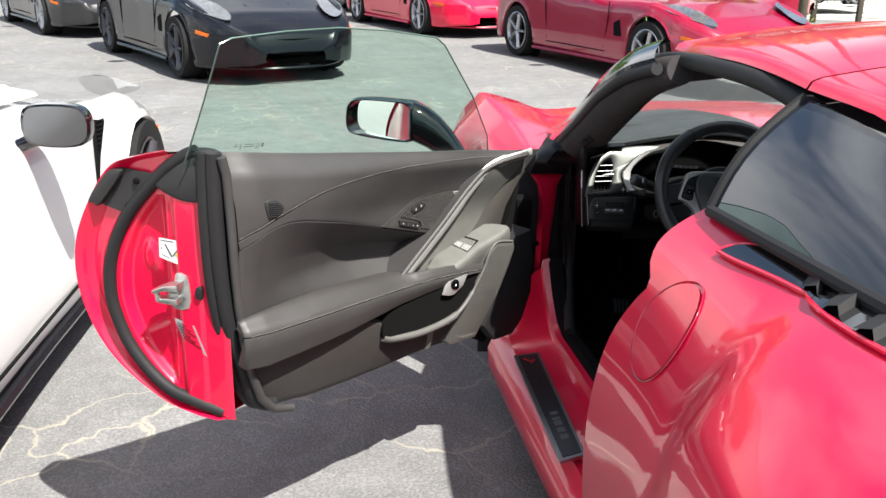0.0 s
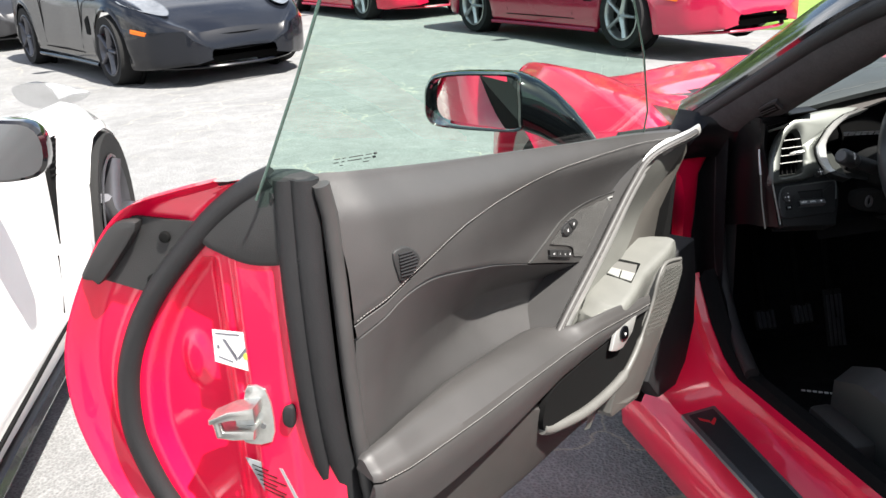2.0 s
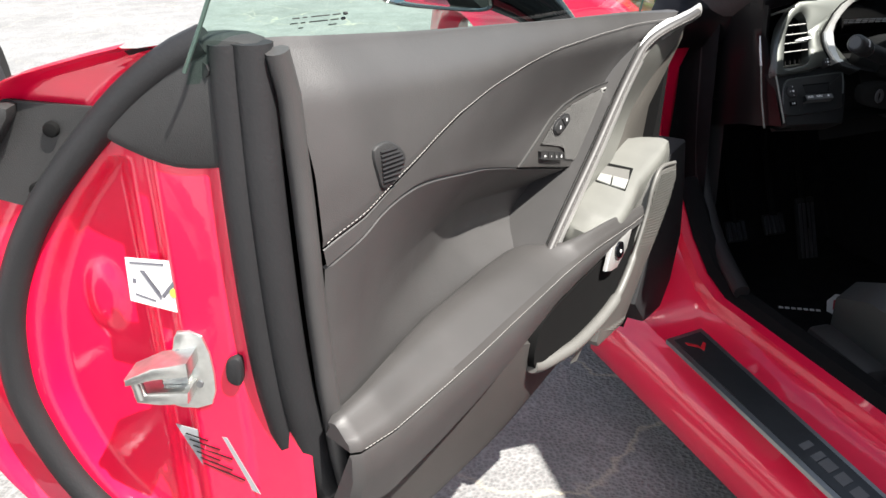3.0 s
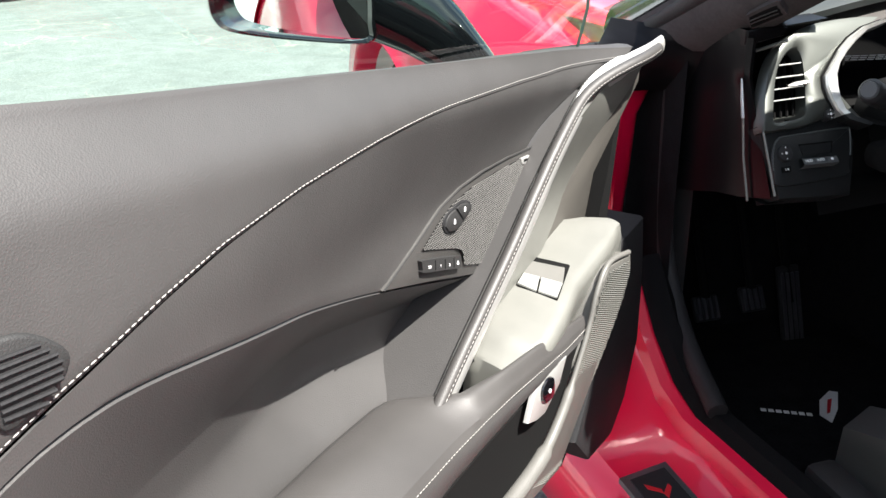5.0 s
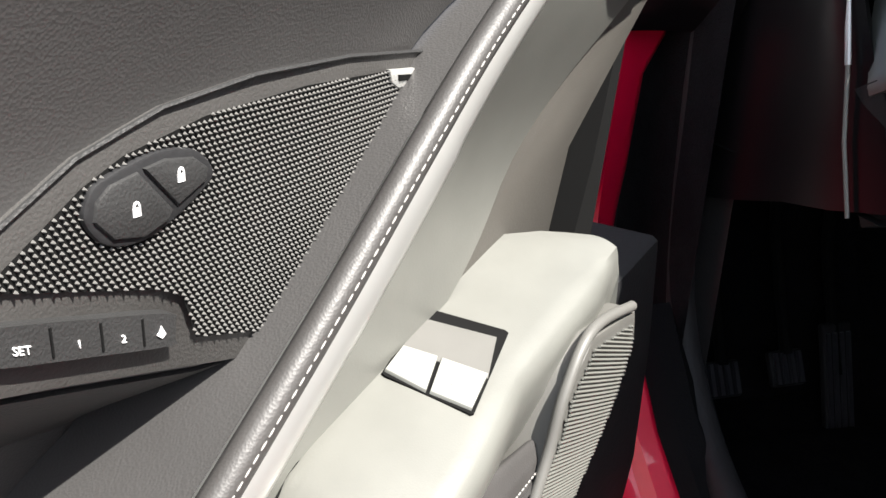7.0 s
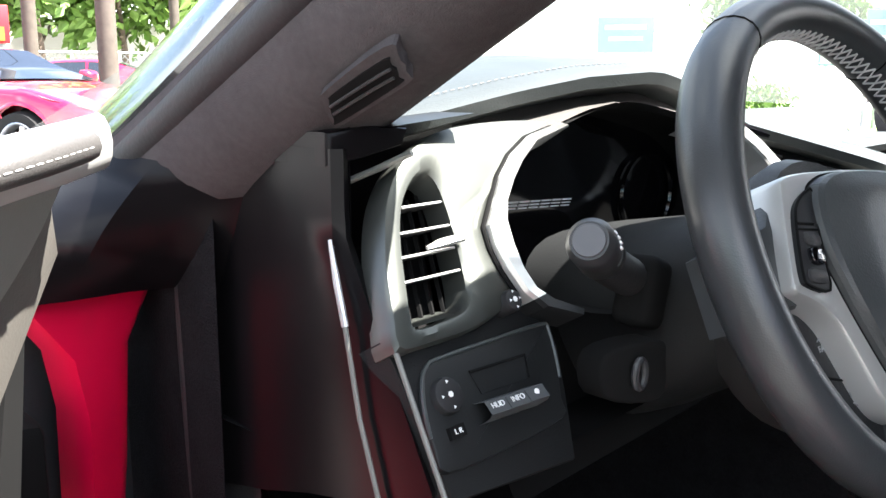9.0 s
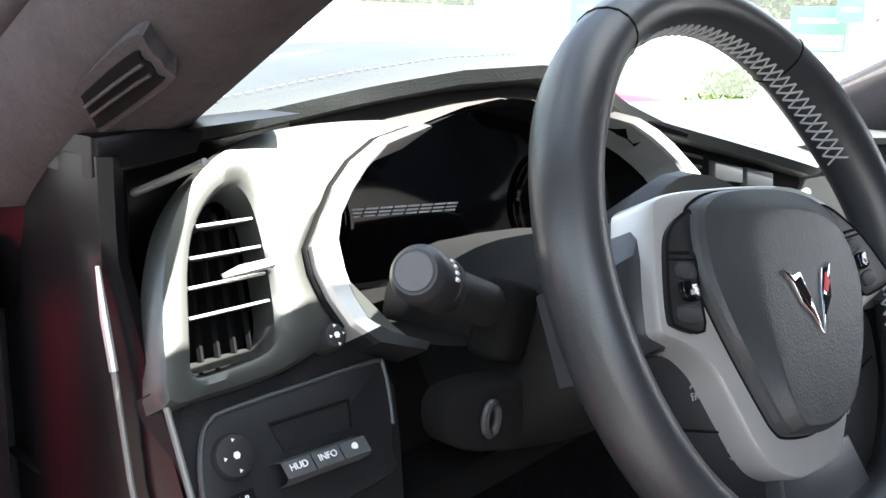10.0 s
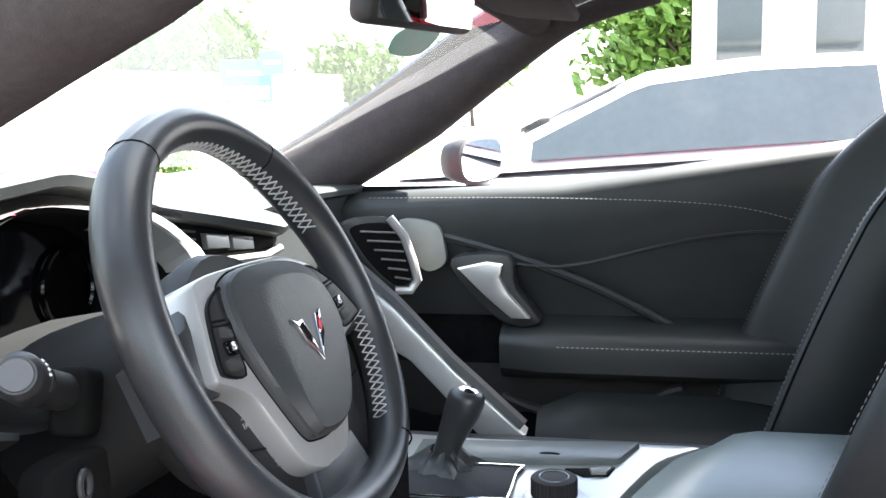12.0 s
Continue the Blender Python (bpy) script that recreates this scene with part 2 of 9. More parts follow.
# ---- mesh helpers ----
def finish(bm, name, material, smooth=40):
    bmesh.ops.remove_doubles(bm, verts=bm.verts, dist=1e-6)
    bmesh.ops.recalc_face_normals(bm, faces=bm.faces)
    me = bpy.data.meshes.new(name)
    bm.to_mesh(me)
    bm.free()
    me.materials.append(material)
    if smooth:
        me.shade_smooth()
        me.set_sharp_from_angle(angle=radians(smooth))
    return me


def world_of(o):
    m = o.matrix_basis.copy()
    return world_of(o.parent) @ o.matrix_parent_inverse @ m if o.parent else m


def thing(name, at, label, category, group="", kind="", turn=0.0):
    e = new(name)
    e.matrix_world = pose(*at, 0, 0, turn)
    return tagged(e, label, category, group, kind)


def part(name, bm, material, parent, label="", smooth=40, local=False):
    """Links a bmesh as one mesh under a thing or a part; its points are in world space unless local."""
    ob = new(name, finish(bm, name, material, smooth))
    ob.parent = parent
    if not local:
        ob.matrix_parent_inverse = world_of(parent).inverted()
    return tagged(ob, label)


def holder(name, parent, label=""):
    """A part that only groups its own pieces."""
    ob = new(name)
    ob.parent = parent
    ob.matrix_parent_inverse = world_of(parent).inverted()
    return tagged(ob, label)


def lerp(table, x):
    """Straight interpolation in a table of (x, value)."""
    return float(np.interp(x, [a for a, _ in table], [b for _, b in table]))


def spline(pts, steps=6, closed=False):
    """Points of a smooth curve through pts."""
    p = [Vector(q) for q in pts]
    n, out = len(p), []
    for i in range(n if closed else n - 1):
        a, b, c, d = (p[(i - 1) % n], p[i], p[(i + 1) % n], p[(i + 2) % n]) if closed else (p[max(i - 1, 0)], p[i], p[i + 1], p[min(i + 2, n - 1)])
        for k in range(steps):
            t = k / steps
            out.append(0.5 * (2 * b + (c - a) * t + (2 * a - 5 * b + 4 * c - d) * t * t + (3 * b - a - 3 * c + d) * t**3))
    if not closed:
        out.append(p[-1].copy())
    return out


def grid(bm, rows, wrap=False):
    vs = [[bm.verts.new(p) for p in r] for r in rows]
    for a, b in zip(vs, vs[1:]):
        n = len(a)
        for i in range(n if wrap else n - 1):
            j = (i + 1) % n
            try:
                bm.faces.new((a[i], a[j], b[j], b[i]))
            except ValueError:
                pass
    return vs


def tube(bm, pts, r, segs=10, flat=1.0, up=None, caps=True):
    """A round or flattened bar along pts; r: one radius, or one for each point."""
    pts = [Vector(p) for p in pts]
    rr = [float(q) for q in r] if isinstance(r, (list, tuple)) else [float(r)] * len(pts)
    rows, side = [], None
    for i, p in enumerate(pts):
        d = (pts[min(i + 1, len(pts) - 1)] - pts[max(i - 1, 0)]).normalized()
        ref = Vector(up) if up else (side if side else (Vector((0, 0, 1)) if abs(d.z) < 0.9 else Vector((0, 1, 0))))
        a = d.cross(ref).normalized()
        b = a.cross(d).normalized()
        side = b
        rows.append([p + rr[i] * (math.cos(k) * a + flat * math.sin(k) * b) for k in np.linspace(0, 2 * math.pi, segs, endpoint=False)])
    vs = grid(bm, rows, wrap=True)
    if caps:
        bm.faces.new(vs[0])
        bm.faces.new(vs[-1])


def box(bm, size, m=None, bevel=0.0, segs=2):
    r = bmesh.ops.create_cube(bm, size=1.0)
    bmesh.ops.scale(bm, vec=size, verts=r["verts"])
    if bevel:
        es = list({e for v in r["verts"] for e in v.link_edges})
        k = bmesh.ops.bevel(bm, geom=es, offset=bevel, segments=segs, affect="EDGES", profile=0.5)
        vs = list({v for f in k["faces"] for v in f.verts} | {v for v in r["verts"] if v.is_valid})
    else:
        vs = r["verts"]
    if m is not None:
        bmesh.ops.transform(bm, matrix=m, verts=vs)


def prism(bm, pts, depth, to=lambda x, y, z: (x, y, z), bevel=0.0, front=0.0):
    """A plate of outline pts (x, y) between front and front + depth, with a chamfer at its face; to() carries it into place."""
    n = len(pts)
    cx, cy = sum(p[0] for p in pts) / n, sum(p[1] for p in pts) / n

    def inset(d):
        out = []
        for i in range(n):
            a, b, c = Vector(pts[i - 1]).to_2d(), Vector(pts[i]).to_2d(), Vector(pts[(i + 1) % n]).to_2d()
            e, f = (b - a), (c - b)
            e = e.normalized() if e.length else Vector((1, 0))
            f = f.normalized() if f.length else e
            k = Vector((-e.y - f.y, e.x + f.x))
            k = k.normalized() if k.length > 1e-6 else Vector((-e.y, e.x))
            s = d / max(0.5, k.dot(Vector((-e.y, e.x))))
            out.append((b.x + k.x * s, b.y + k.y * s))
        return out

    area = sum(pts[i - 1][0] * pts[i][1] - pts[i][0] * pts[i - 1][1] for i in range(n))
    sgn = 1 if area > 0 else -1
    rings = [[to(x, y, front + depth) for x, y in pts], [to(x, y, front + bevel) for x, y in pts]]
    if bevel:
        rings.append([to(x, y, front + bevel * 0.3) for x, y in inset(sgn * bevel * 0.3)])
        rings.append([to(x, y, front) for x, y in inset(sgn * bevel)])
    vs = grid(bm, rings, wrap=True)
    bm.faces.new(vs[0])
    bm.faces.new(vs[-1])


def curve2(pts, steps=5, closed=True):
    return [(v.x, v.y) for v in spline([(x, y, 0) for x, y in pts], steps, closed)]


def disc(bm, r, h, m, segs=24, bevel=0.0):
    prism(bm, [(r * math.cos(a), r * math.sin(a)) for a in np.linspace(0, 2 * math.pi, segs, endpoint=False)], h, lambda x, y, z: m @ Vector((x, y, -z)), bevel)


def coons(bm, top, bottom, left, right, to, nu=40, nv=20):
    """A patch between four curves of (x, y); to() carries a point and its (s, t) into place."""
    def at(c, s):
        k = s * (len(c) - 1)
        i = min(int(k), len(c) - 2)
        return Vector(c[i]).lerp(Vector(c[i + 1]), k - i)
    rows = []
    for j in range(nv + 1):
        t = j / nv
        row = []
        for i in range(nu + 1):
            s = i / nu
            p = (1 - t) * at(top, s) + t * at(bottom, s) + (1 - s) * at(left, t) + s * at(right, t)
            p -= (1 - s) * (1 - t) * at(top, 0) + s * (1 - t) * at(top, 1) + (1 - s) * t * at(bottom, 0) + s * t * at(bottom, 1)
            row.append(to(p.x, p.y, s, t))
        rows.append(row)
    return grid(bm, rows)


def stitches(bm, pts, length=0.006, gap=0.004, r=0.0009):
    """Separate thread stitches along a path."""
    pts = [Vector(p) for p in pts]
    run, cum = 0.0, [0.0]
    for a, b in zip(pts, pts[1:]):
        cum.append(cum[-1] + (b - a).length)
    def at(s):
        i = min(max(int(np.searchsorted(cum, s)) - 1, 0), len(pts) - 2)
        k = (s - cum[i]) / max(cum[i + 1] - cum[i], 1e-9)
        return pts[i].lerp(pts[i + 1], min(max(k, 0), 1))
    while run + length < cum[-1]:
        tube(bm, [at(run), at(run + length / 2), at(run + length)], [r * 0.6, r, r * 0.6], 6)
        run += length + gap


def words(name, text, size, m, material, parent, depth=0.0003):
    """Raised printing, as a mesh."""
    c = bpy.data.curves.new(name, "FONT")
    c.body, c.size, c.extrude, c.align_x, c.align_y = text, size, depth, "CENTER", "CENTER"
    tmp = bpy.data.objects.new(name, c)
    me = bpy.data.meshes.new_from_object(tmp)
    bpy.data.objects.remove(tmp)
    me.transform(m)
    me.materials.clear()
    me.materials.append(material)
    ob = new(name, me)
    ob.parent = parent
    ob.matrix_parent_inverse = world_of(parent).inverted()
    return ob

# ---- ground ----
def ground_z(x):
    """The lot falls away gently past the car's right side."""
    return -0.075 * max(0.0, min(x, 4.0) - 0.8)


bm = bmesh.new()
xs = [-300, -60, -20, -8, -4, -2, -1, 0, 0.8, 1.2, 1.6, 2, 3, 4, 6, 10, 20, 60, 300]
ys = [-300, -60, -20, -8, -4, -2, 0, 2, 4, 8, 12, 16, 20, 60, 300]
grid(bm, [[(x, y, ground_z(x)) for x in xs] for y in ys])
ground = new("ground", finish(bm, "ground", ASPHALT, 0))
tagged(ground, "worn grey asphalt car lot with pale cracks", "ground", kind="structure")

# ---- the red sports car ----
car = thing("sports_car", (-0.0, -0.4, 0.0), "red two-seat sports car with its driver's door wide open", "car")
SILL = lambda y: -0.905 - 0.085 * (y + 0.1)  # outer edge of the sill


def quarter_section(y):
    """Half section of the left rear quarter at y, from the sill up over the haunch."""
    k = max(0.0, min(1.0, (-0.86 - y) / 0.9))
    q = k * k * (3 - 2 * k)
    tail = max(0.0, (-1.9 - y) / 0.75) ** 2
    arch = 0.36**2 - (y + 1.66) ** 2
    zb = max(0.20, 0.33 + math.sqrt(arch)) if arch > 0 else 0.20
    pts = [(-0.865 - 0.07 * q, 0.20), (-0.895 - 0.075 * q, 0.42), (-0.905 - 0.075 * q, 0.60), (-0.897 - 0.075 * q, 0.74), (-0.872 - 0.06 * q, 0.84),
           (-0.842 - 0.03 * q, 0.905 + 0.035 * q), (-0.80, 0.948 + 0.06 * q), (-0.745 + 0.03 * q, 0.985 + 0.065 * q)]
    out = []
    for x, z in [(v.x, v.y) for v in spline([(x, z, 0) for x, z in pts], 4)]:
        z = zb + (z - 0.20) * (pts[-1][1] - zb) / (pts[-1][1] - 0.20) if zb > 0.2 else z
        out.append(Vector((x * (1 - 0.16 * tail), y, z - 0.10 * tail * (z > 0.5))))
    return out


# left quarter panel: ends in the door opening with a folded edge
ys_q = [-0.80 - 0.05 * i for i in range(0, 40)]
bm = bmesh.new()
rows = []
for y in ys_q:
    sec = quarter_section(y)
    rows.append(sec)
Q_EDGE = [(v.x, v.y) for v in spline([(0.2, -0.74, 0), (0.45, -0.79, 0), (0.62, -0.83, 0), (0.78, -0.885, 0), (0.86, -0.93, 0), (0.885, -0.945, 0), (0.905, -0.90, 0), (0.94, -0.865, 0), (1.0, -0.87, 0)], 8)]
# the front edge follows the door gap: forward at the sill, back at the shoulder
for j, sec in enumerate(rows):
    for i, v in enumerate(sec):
        z = v.z
        edge = lerp(Q_EDGE, z)
        if j < 9:
            v.y = edge + (ys_q[9] - edge) * j / 9
fold = [Vector((v.x + 0.05, v.y + 0.004, v.z)) for v in rows[0]]
fold2 = [Vector((v.x + 0.16, v.y - 0.05, v.z - 0.01)) for v in rows[0]]
grid(bm, [fold2, fold] + rows)
panel = part("rear_quarter_panel", bm, RED, car, "glossy red rear fender with a round fuel flap")
bm = bmesh.new()
rq = []
for y in ys_q:
    rq.append([Vector((-v.x, v.y, v.z)) for v in quarter_section(y)])
grid(bm, rq)
part("rear_quarter_panel", bm, RED, car)


def on_quarter(y, z, off=0.0):
    """A point of the left quarter panel at y and z."""
    sec = quarter_section(y)
    x = float(np.interp(z, [v.z for v in sec], [v.x for v in sec]))
    return Vector((x - off, y, z))


# fuel flap: an oval groove and its slightly proud lid
bm = bmesh.new()
ring = []
for a in np.linspace(0, 2 * math.pi, 40):
    ring.append(on_quarter(-1.064 + 0.084 * math.cos(a) - 0.022 * math.sin(a), 0.858 + 0.076 * math.sin(a), -0.0002))
tube(bm, ring, 0.0012, 6, caps=False)
part("fuel_flap_gap", bm, DARK_RED, panel)
bm = bmesh.new()
rows = []
for rr in np.linspace(0.0, 0.96, 8):
    rows.append([on_quarter(-1.064 + rr * (0.084 * math.cos(a) - 0.022 * math.sin(a)), 0.858 + rr * 0.076 * math.sin(a), 0.0012) for a in np.linspace(0, 2 * math.pi, 32, endpoint=False)])
grid(bm, rows, wrap=True)
part("fuel_flap", bm, RED, panel)

# air intake in the haunch below the quarter window
def haunch(u, w, off=0.0):
    """u runs back along the intake, w across it from the body side to the window side."""
    y = -1.0 - 0.44 * u
    p = on_quarter(y, 0.945 + 0.05 * u + 0.045 * (0.02 + 0.58 * w))
    return p + Vector((-0.35, 0, 0.94)) * float(off)


bm = bmesh.new()
UPPER_EDGE, LOWER_EDGE = [(0.08, 0.55), (0.12, 1.0), (0.22, 1.25), (0.52, 1.50), (0.85, 1.66), (1.25, 1.75)], [(0.08, 0.50), (0.2, 0.47), (0.45, 0.54), (0.7, 0.55), (1.0, 0.58), (1.25, 0.62)]
grid(bm, [[haunch(u, w, 0.006) for u, w in ((ua + (ub - ua) * k, wa + (wb - wa) * k) for k in np.linspace(0, 1, 5))] for (ua, wa), (ub, wb) in zip(curve2(UPPER_EDGE, 4, False), curve2(LOWER_EDGE, 4, False))])
outline = curve2(UPPER_EDGE, 4, False) + list(reversed(curve2(LOWER_EDGE, 4, False)))
intake = part("air_intake", bm, GLOSS_BLACK, car, "black air intake with slanted vanes")
bm = bmesh.new()
tube(bm, [haunch(u, w, 0.004) for u, w in outline + outline[:1]], 0.0032, 8, caps=False)
part("intake_lip", bm, RED, intake)
for k in range(4):
    bm = bmesh.new()
    u = 0.56 + 0.19 * k
    a, b = haunch(u + 0.03, 0.60, 0.008), haunch(u - 0.04, 1.30 + 0.06 * k, 0.008)
    grid(bm, [[a, b], [a + Vector((0, -0.035, 0.014)), b + Vector((0, -0.035, 0.014))], [a + Vector((0, -0.045, -0.004)), b + Vector((0, -0.045, -0.004))]])
    part("vane", bm, TRIM, intake)

# deck and tail
bm = bmesh.new()
grid(bm, [[Vector((x, y, quarter_section(y)[-1].z + 0.01 * (1 - (x / 0.75) ** 2))) for x in np.linspace(-0.75, 0.75, 13)] for y in np.linspace(-1.75, -2.75, 8)])
grid(bm, [[Vector((x, -2.75 - 0.06 * (1 - (x / 0.8) ** 2), z)) for x in np.linspace(-0.8, 0.8, 9)] for z in (0.3, 0.5, 0.7, 0.9)])
part("rear_deck", bm, RED, car)

# roof: front panel, joint, rear hoop running down to the haunch
def roof_z(x, y):
    t = (y + 0.22) / -0.68
    return 1.168 + 0.055 * (1 - (x / 0.60) ** 2) + 0.03 * math.sin(min(max(t, 0), 1) * math.pi * 0.75) - 0.35 * max(0.0, -1.05 - y) ** 1.6


def roof_half(y):
    return lerp([(-2.1, 0.62), (-1.3, 0.60), (-0.9, 0.60), (-0.5, 0.60), (-0.22, 0.575)], y)


for name, y0, y1 in (("roof_panel", -0.17, -0.885), ("rear_roof", -0.891, -1.75)):
    bm = bmesh.new()
    rows = []
    for y in np.linspace(y0, y1, 14):
        w = roof_half(y)
        row = [Vector((w * s, y, roof_z(w * s, y))) for s in np.linspace(-1, 1, 17)]
        row = [row[0] + Vector((-0.022, 0, -0.018)), row[0] + Vector((-0.015, 0, -0.006))] + row + [row[-1] + Vector((0.015, 0, -0.006)), row[-1] + Vector((0.022, 0, -0.018))]
        rows.append(row)
    grid(bm, rows)
    part(name, bm, RED, car, "red removable roof panel" if name == "roof_panel" else "")
bm = bmesh.new()
rows = []
for y in np.linspace(-0.11, -1.7, 14):
    w = roof_half(y) - 0.01
    rows.append([Vector((w * s, y, roof_z(w * s, y) - 0.05 - 0.01 * (1 - s * s))) for s in np.linspace(-1, 1, 11)])
grid(bm, rows)
part("headliner", bm, SUEDE, car, "black roof lining")
# header rail and inner side rails above the windows
bm = bmesh.new()
tube(bm, [(-0.62, -0.105, 1.10), (-0.3, -0.062, 1.125), (0, -0.05, 1.132), (0.3, -0.062, 1.125), (0.62, -0.105, 1.10)], 0.036, 12, 1.0)
part("header_rail", bm, SUEDE, car)
for s in (-1, 1):
    bm = bmesh.new()
    tube(bm, spline([(s * 0.625, -0.12, 1.118), (s * 0.625, -0.24, 1.140), (s * 0.622, -0.48, 1.156), (s * 0.618, -0.72, 1.160), (s * 0.605, -0.90, 1.140)], 5), 0.017, 10, 1.0)
    part("roof_rail", bm, RUBBER, car)
    # A pillar: thick inner cover, outer strip, seal
    if s < 0:
        path = [(-0.700, 0.46, 0.775), (-0.692, 0.33, 0.836), (-0.687, 0.20, 0.900), (-0.684, 0.09, 0.955), (-0.680, -0.06, 1.028), (-0.66, -0.20, 1.092), (-0.635, -0.34, 1.13)]
        rad = [0.062 - 0.0003 * k for k in range(25)] + [0.054 - 0.0018 * k for k in range(1, 13)]
    else:
        path = [(0.770, 0.42, 0.79), (0.752, 0.27, 0.868), (0.722, 0.13, 0.945), (0.678, -0.02, 1.032), (0.63, -0.17, 1.108), (0.615, -0.32, 1.135)]
        rad = [0.074 - 0.0004 * k for k in range(13)] + [0.068 - 0.0025 * k for k in range(1, 19)]
    bm = bmesh.new()
    tube(bm, spline(path, 6), rad, 18, 0.95, up=(0, 0.5, 0.8))
    part("pillar_cover", bm, SUEDE, car, "soft black pillar cover")
    bm = bmesh.new()
    skin = [(0.050, 0.004, 0.012), (0.056, 0.008, 0.024), (0.052, 0.018, 0.036), (0.040, 0.036, 0.049), (0.026, 0.054, 0.057), (0.012, 0.068, 0.059), (0.004, 0.070, 0.050)]
    grid(bm, [[Vector((p.x + s * a, p.y + b, p.z + c)) for a, b, c in skin] for p in spline(path, 6)])
    part("pillar_skin", bm, PILLAR_PAINT, car, "glossy black outer windscreen pillar")
    bm = bmesh.new()
    tube(bm, spline([(s * (abs(x) + 0.050), y + 0.004, z + 0.002) for x, y, z in path], 6), 0.014, 10, 1.0)
    part("pillar_seal", bm, RUBBER, car)
# windscreen
bm = bmesh.new()
rows = []
for t in np.linspace(0, 1, 10):
    y0, z0, w = 0.62 - 0.76 * t, 0.83 + 0.325 * t, 0.80 - 0.21 * t
    rows.append([Vector((w * s, y0 + 0.16 * (1 - s * s) * (1 - 0.6 * t) - 0.16, z0 + 0.03 * (1 - s * s))) for s in np.linspace(-1, 1, 17)])
grid(bm, rows)
ws = part("windscreen", bm, GLASS_SCREEN, car, "clear curved windscreen")
ws.visible_shadow = False
# quarter glass, dark and reflecting
for s in (-1, 1):
    bm = bmesh.new()
    rows = []
    for t in np.linspace(0, 1, 10):
        y = -0.905 - 0.72 * t
        lo = Vector((s * (0.752 + 0.0 * t), y, 0.992 + 0.05 * t + 0.01 * t))
        hi = Vector((s * (0.617 + 0.02 * t), y + 0.02, max(1.158 - 0.10 * t * t, 1.06)))
        rows.append([lo.lerp(hi, k) + Vector((s * 0.018 * math.sin(math.pi * k), 0, 0.006 * math.sin(math.pi * k))) for k in np.linspace(0, 1, 8)])
    grid(bm, rows)
    qg = part("quarter_window", bm, GLASS_DARK, car, "dark tinted quarter window")
    bm = bmesh.new()
    tube(bm, [r[0] + Vector((s * 0.004, 0, -0.004)) for r in rows], 0.010, 8, 1.0)
    tube(bm, [rows[0][k] + Vector((0, 0.008, 0)) for k in range(8)], 0.009, 8)
    part("window_seal", bm, RUBBER, qg)

# front wings, hood, nose
def wing_top(y):
    return lerp([(0.3, 0.765), (0.55, 0.785), (0.8, 0.822), (1.1, 0.843), (1.4, 0.818), (1.7, 0.745), (1.95, 0.64)], y)


def nose_section(y):
    w = lerp([(0.3, 0.89), (0.8, 0.945), (1.15, 0.985), (1.5, 0.965), (1.7, 0.91), (1.95, 0.74)], y)
    zt = wing_top(y)
    hood = zt - lerp([(0.3, 0.03), (0.6, 0.05), (1.2, 0.075), (1.95, 0.03)], y)
    arch = 0.345**2 - (y - 1.12) ** 2
    zb = max(0.2, 0.33 + math.sqrt(arch)) if arch > 0 else 0.2
    half = [(w * 0.95, zb), (w * 1.0, max(0.45, zb + 0.02)), (w * 0.995, max(0.6, zb + 0.04)), (w * 0.965, zt - 0.085), (w * 0.905, zt - 0.018), (w * 0.87, zt), (w * 0.74, zt - 0.03), (w * 0.62, hood - 0.004), (w * 0.4, hood + 0.012), (w * 0.25, hood + 0.028), (0, hood + 0.03)]
    h = [Vector((-x, y, z)) for x, z in half]
    return [(v.x, v.z) for v in spline(h, 3)]


bm = bmesh.new()
rows = []
for y in np.linspace(0.50, 1.95, 36):
    h = nose_section(y)
    rows.append([Vector((x, y, z)) for x, z in h] + [Vector((-x, y, z)) for x, z in reversed(h[:-1])])
rows.append([Vector((v.x * 0.95, 2.0, 0.3 + (v.z - 0.3) * 0.7)) for v in rows[-1]])
grid(bm, rows)
part("front_bodywork", bm, RED, car, "glossy red hood and swelling front fenders")
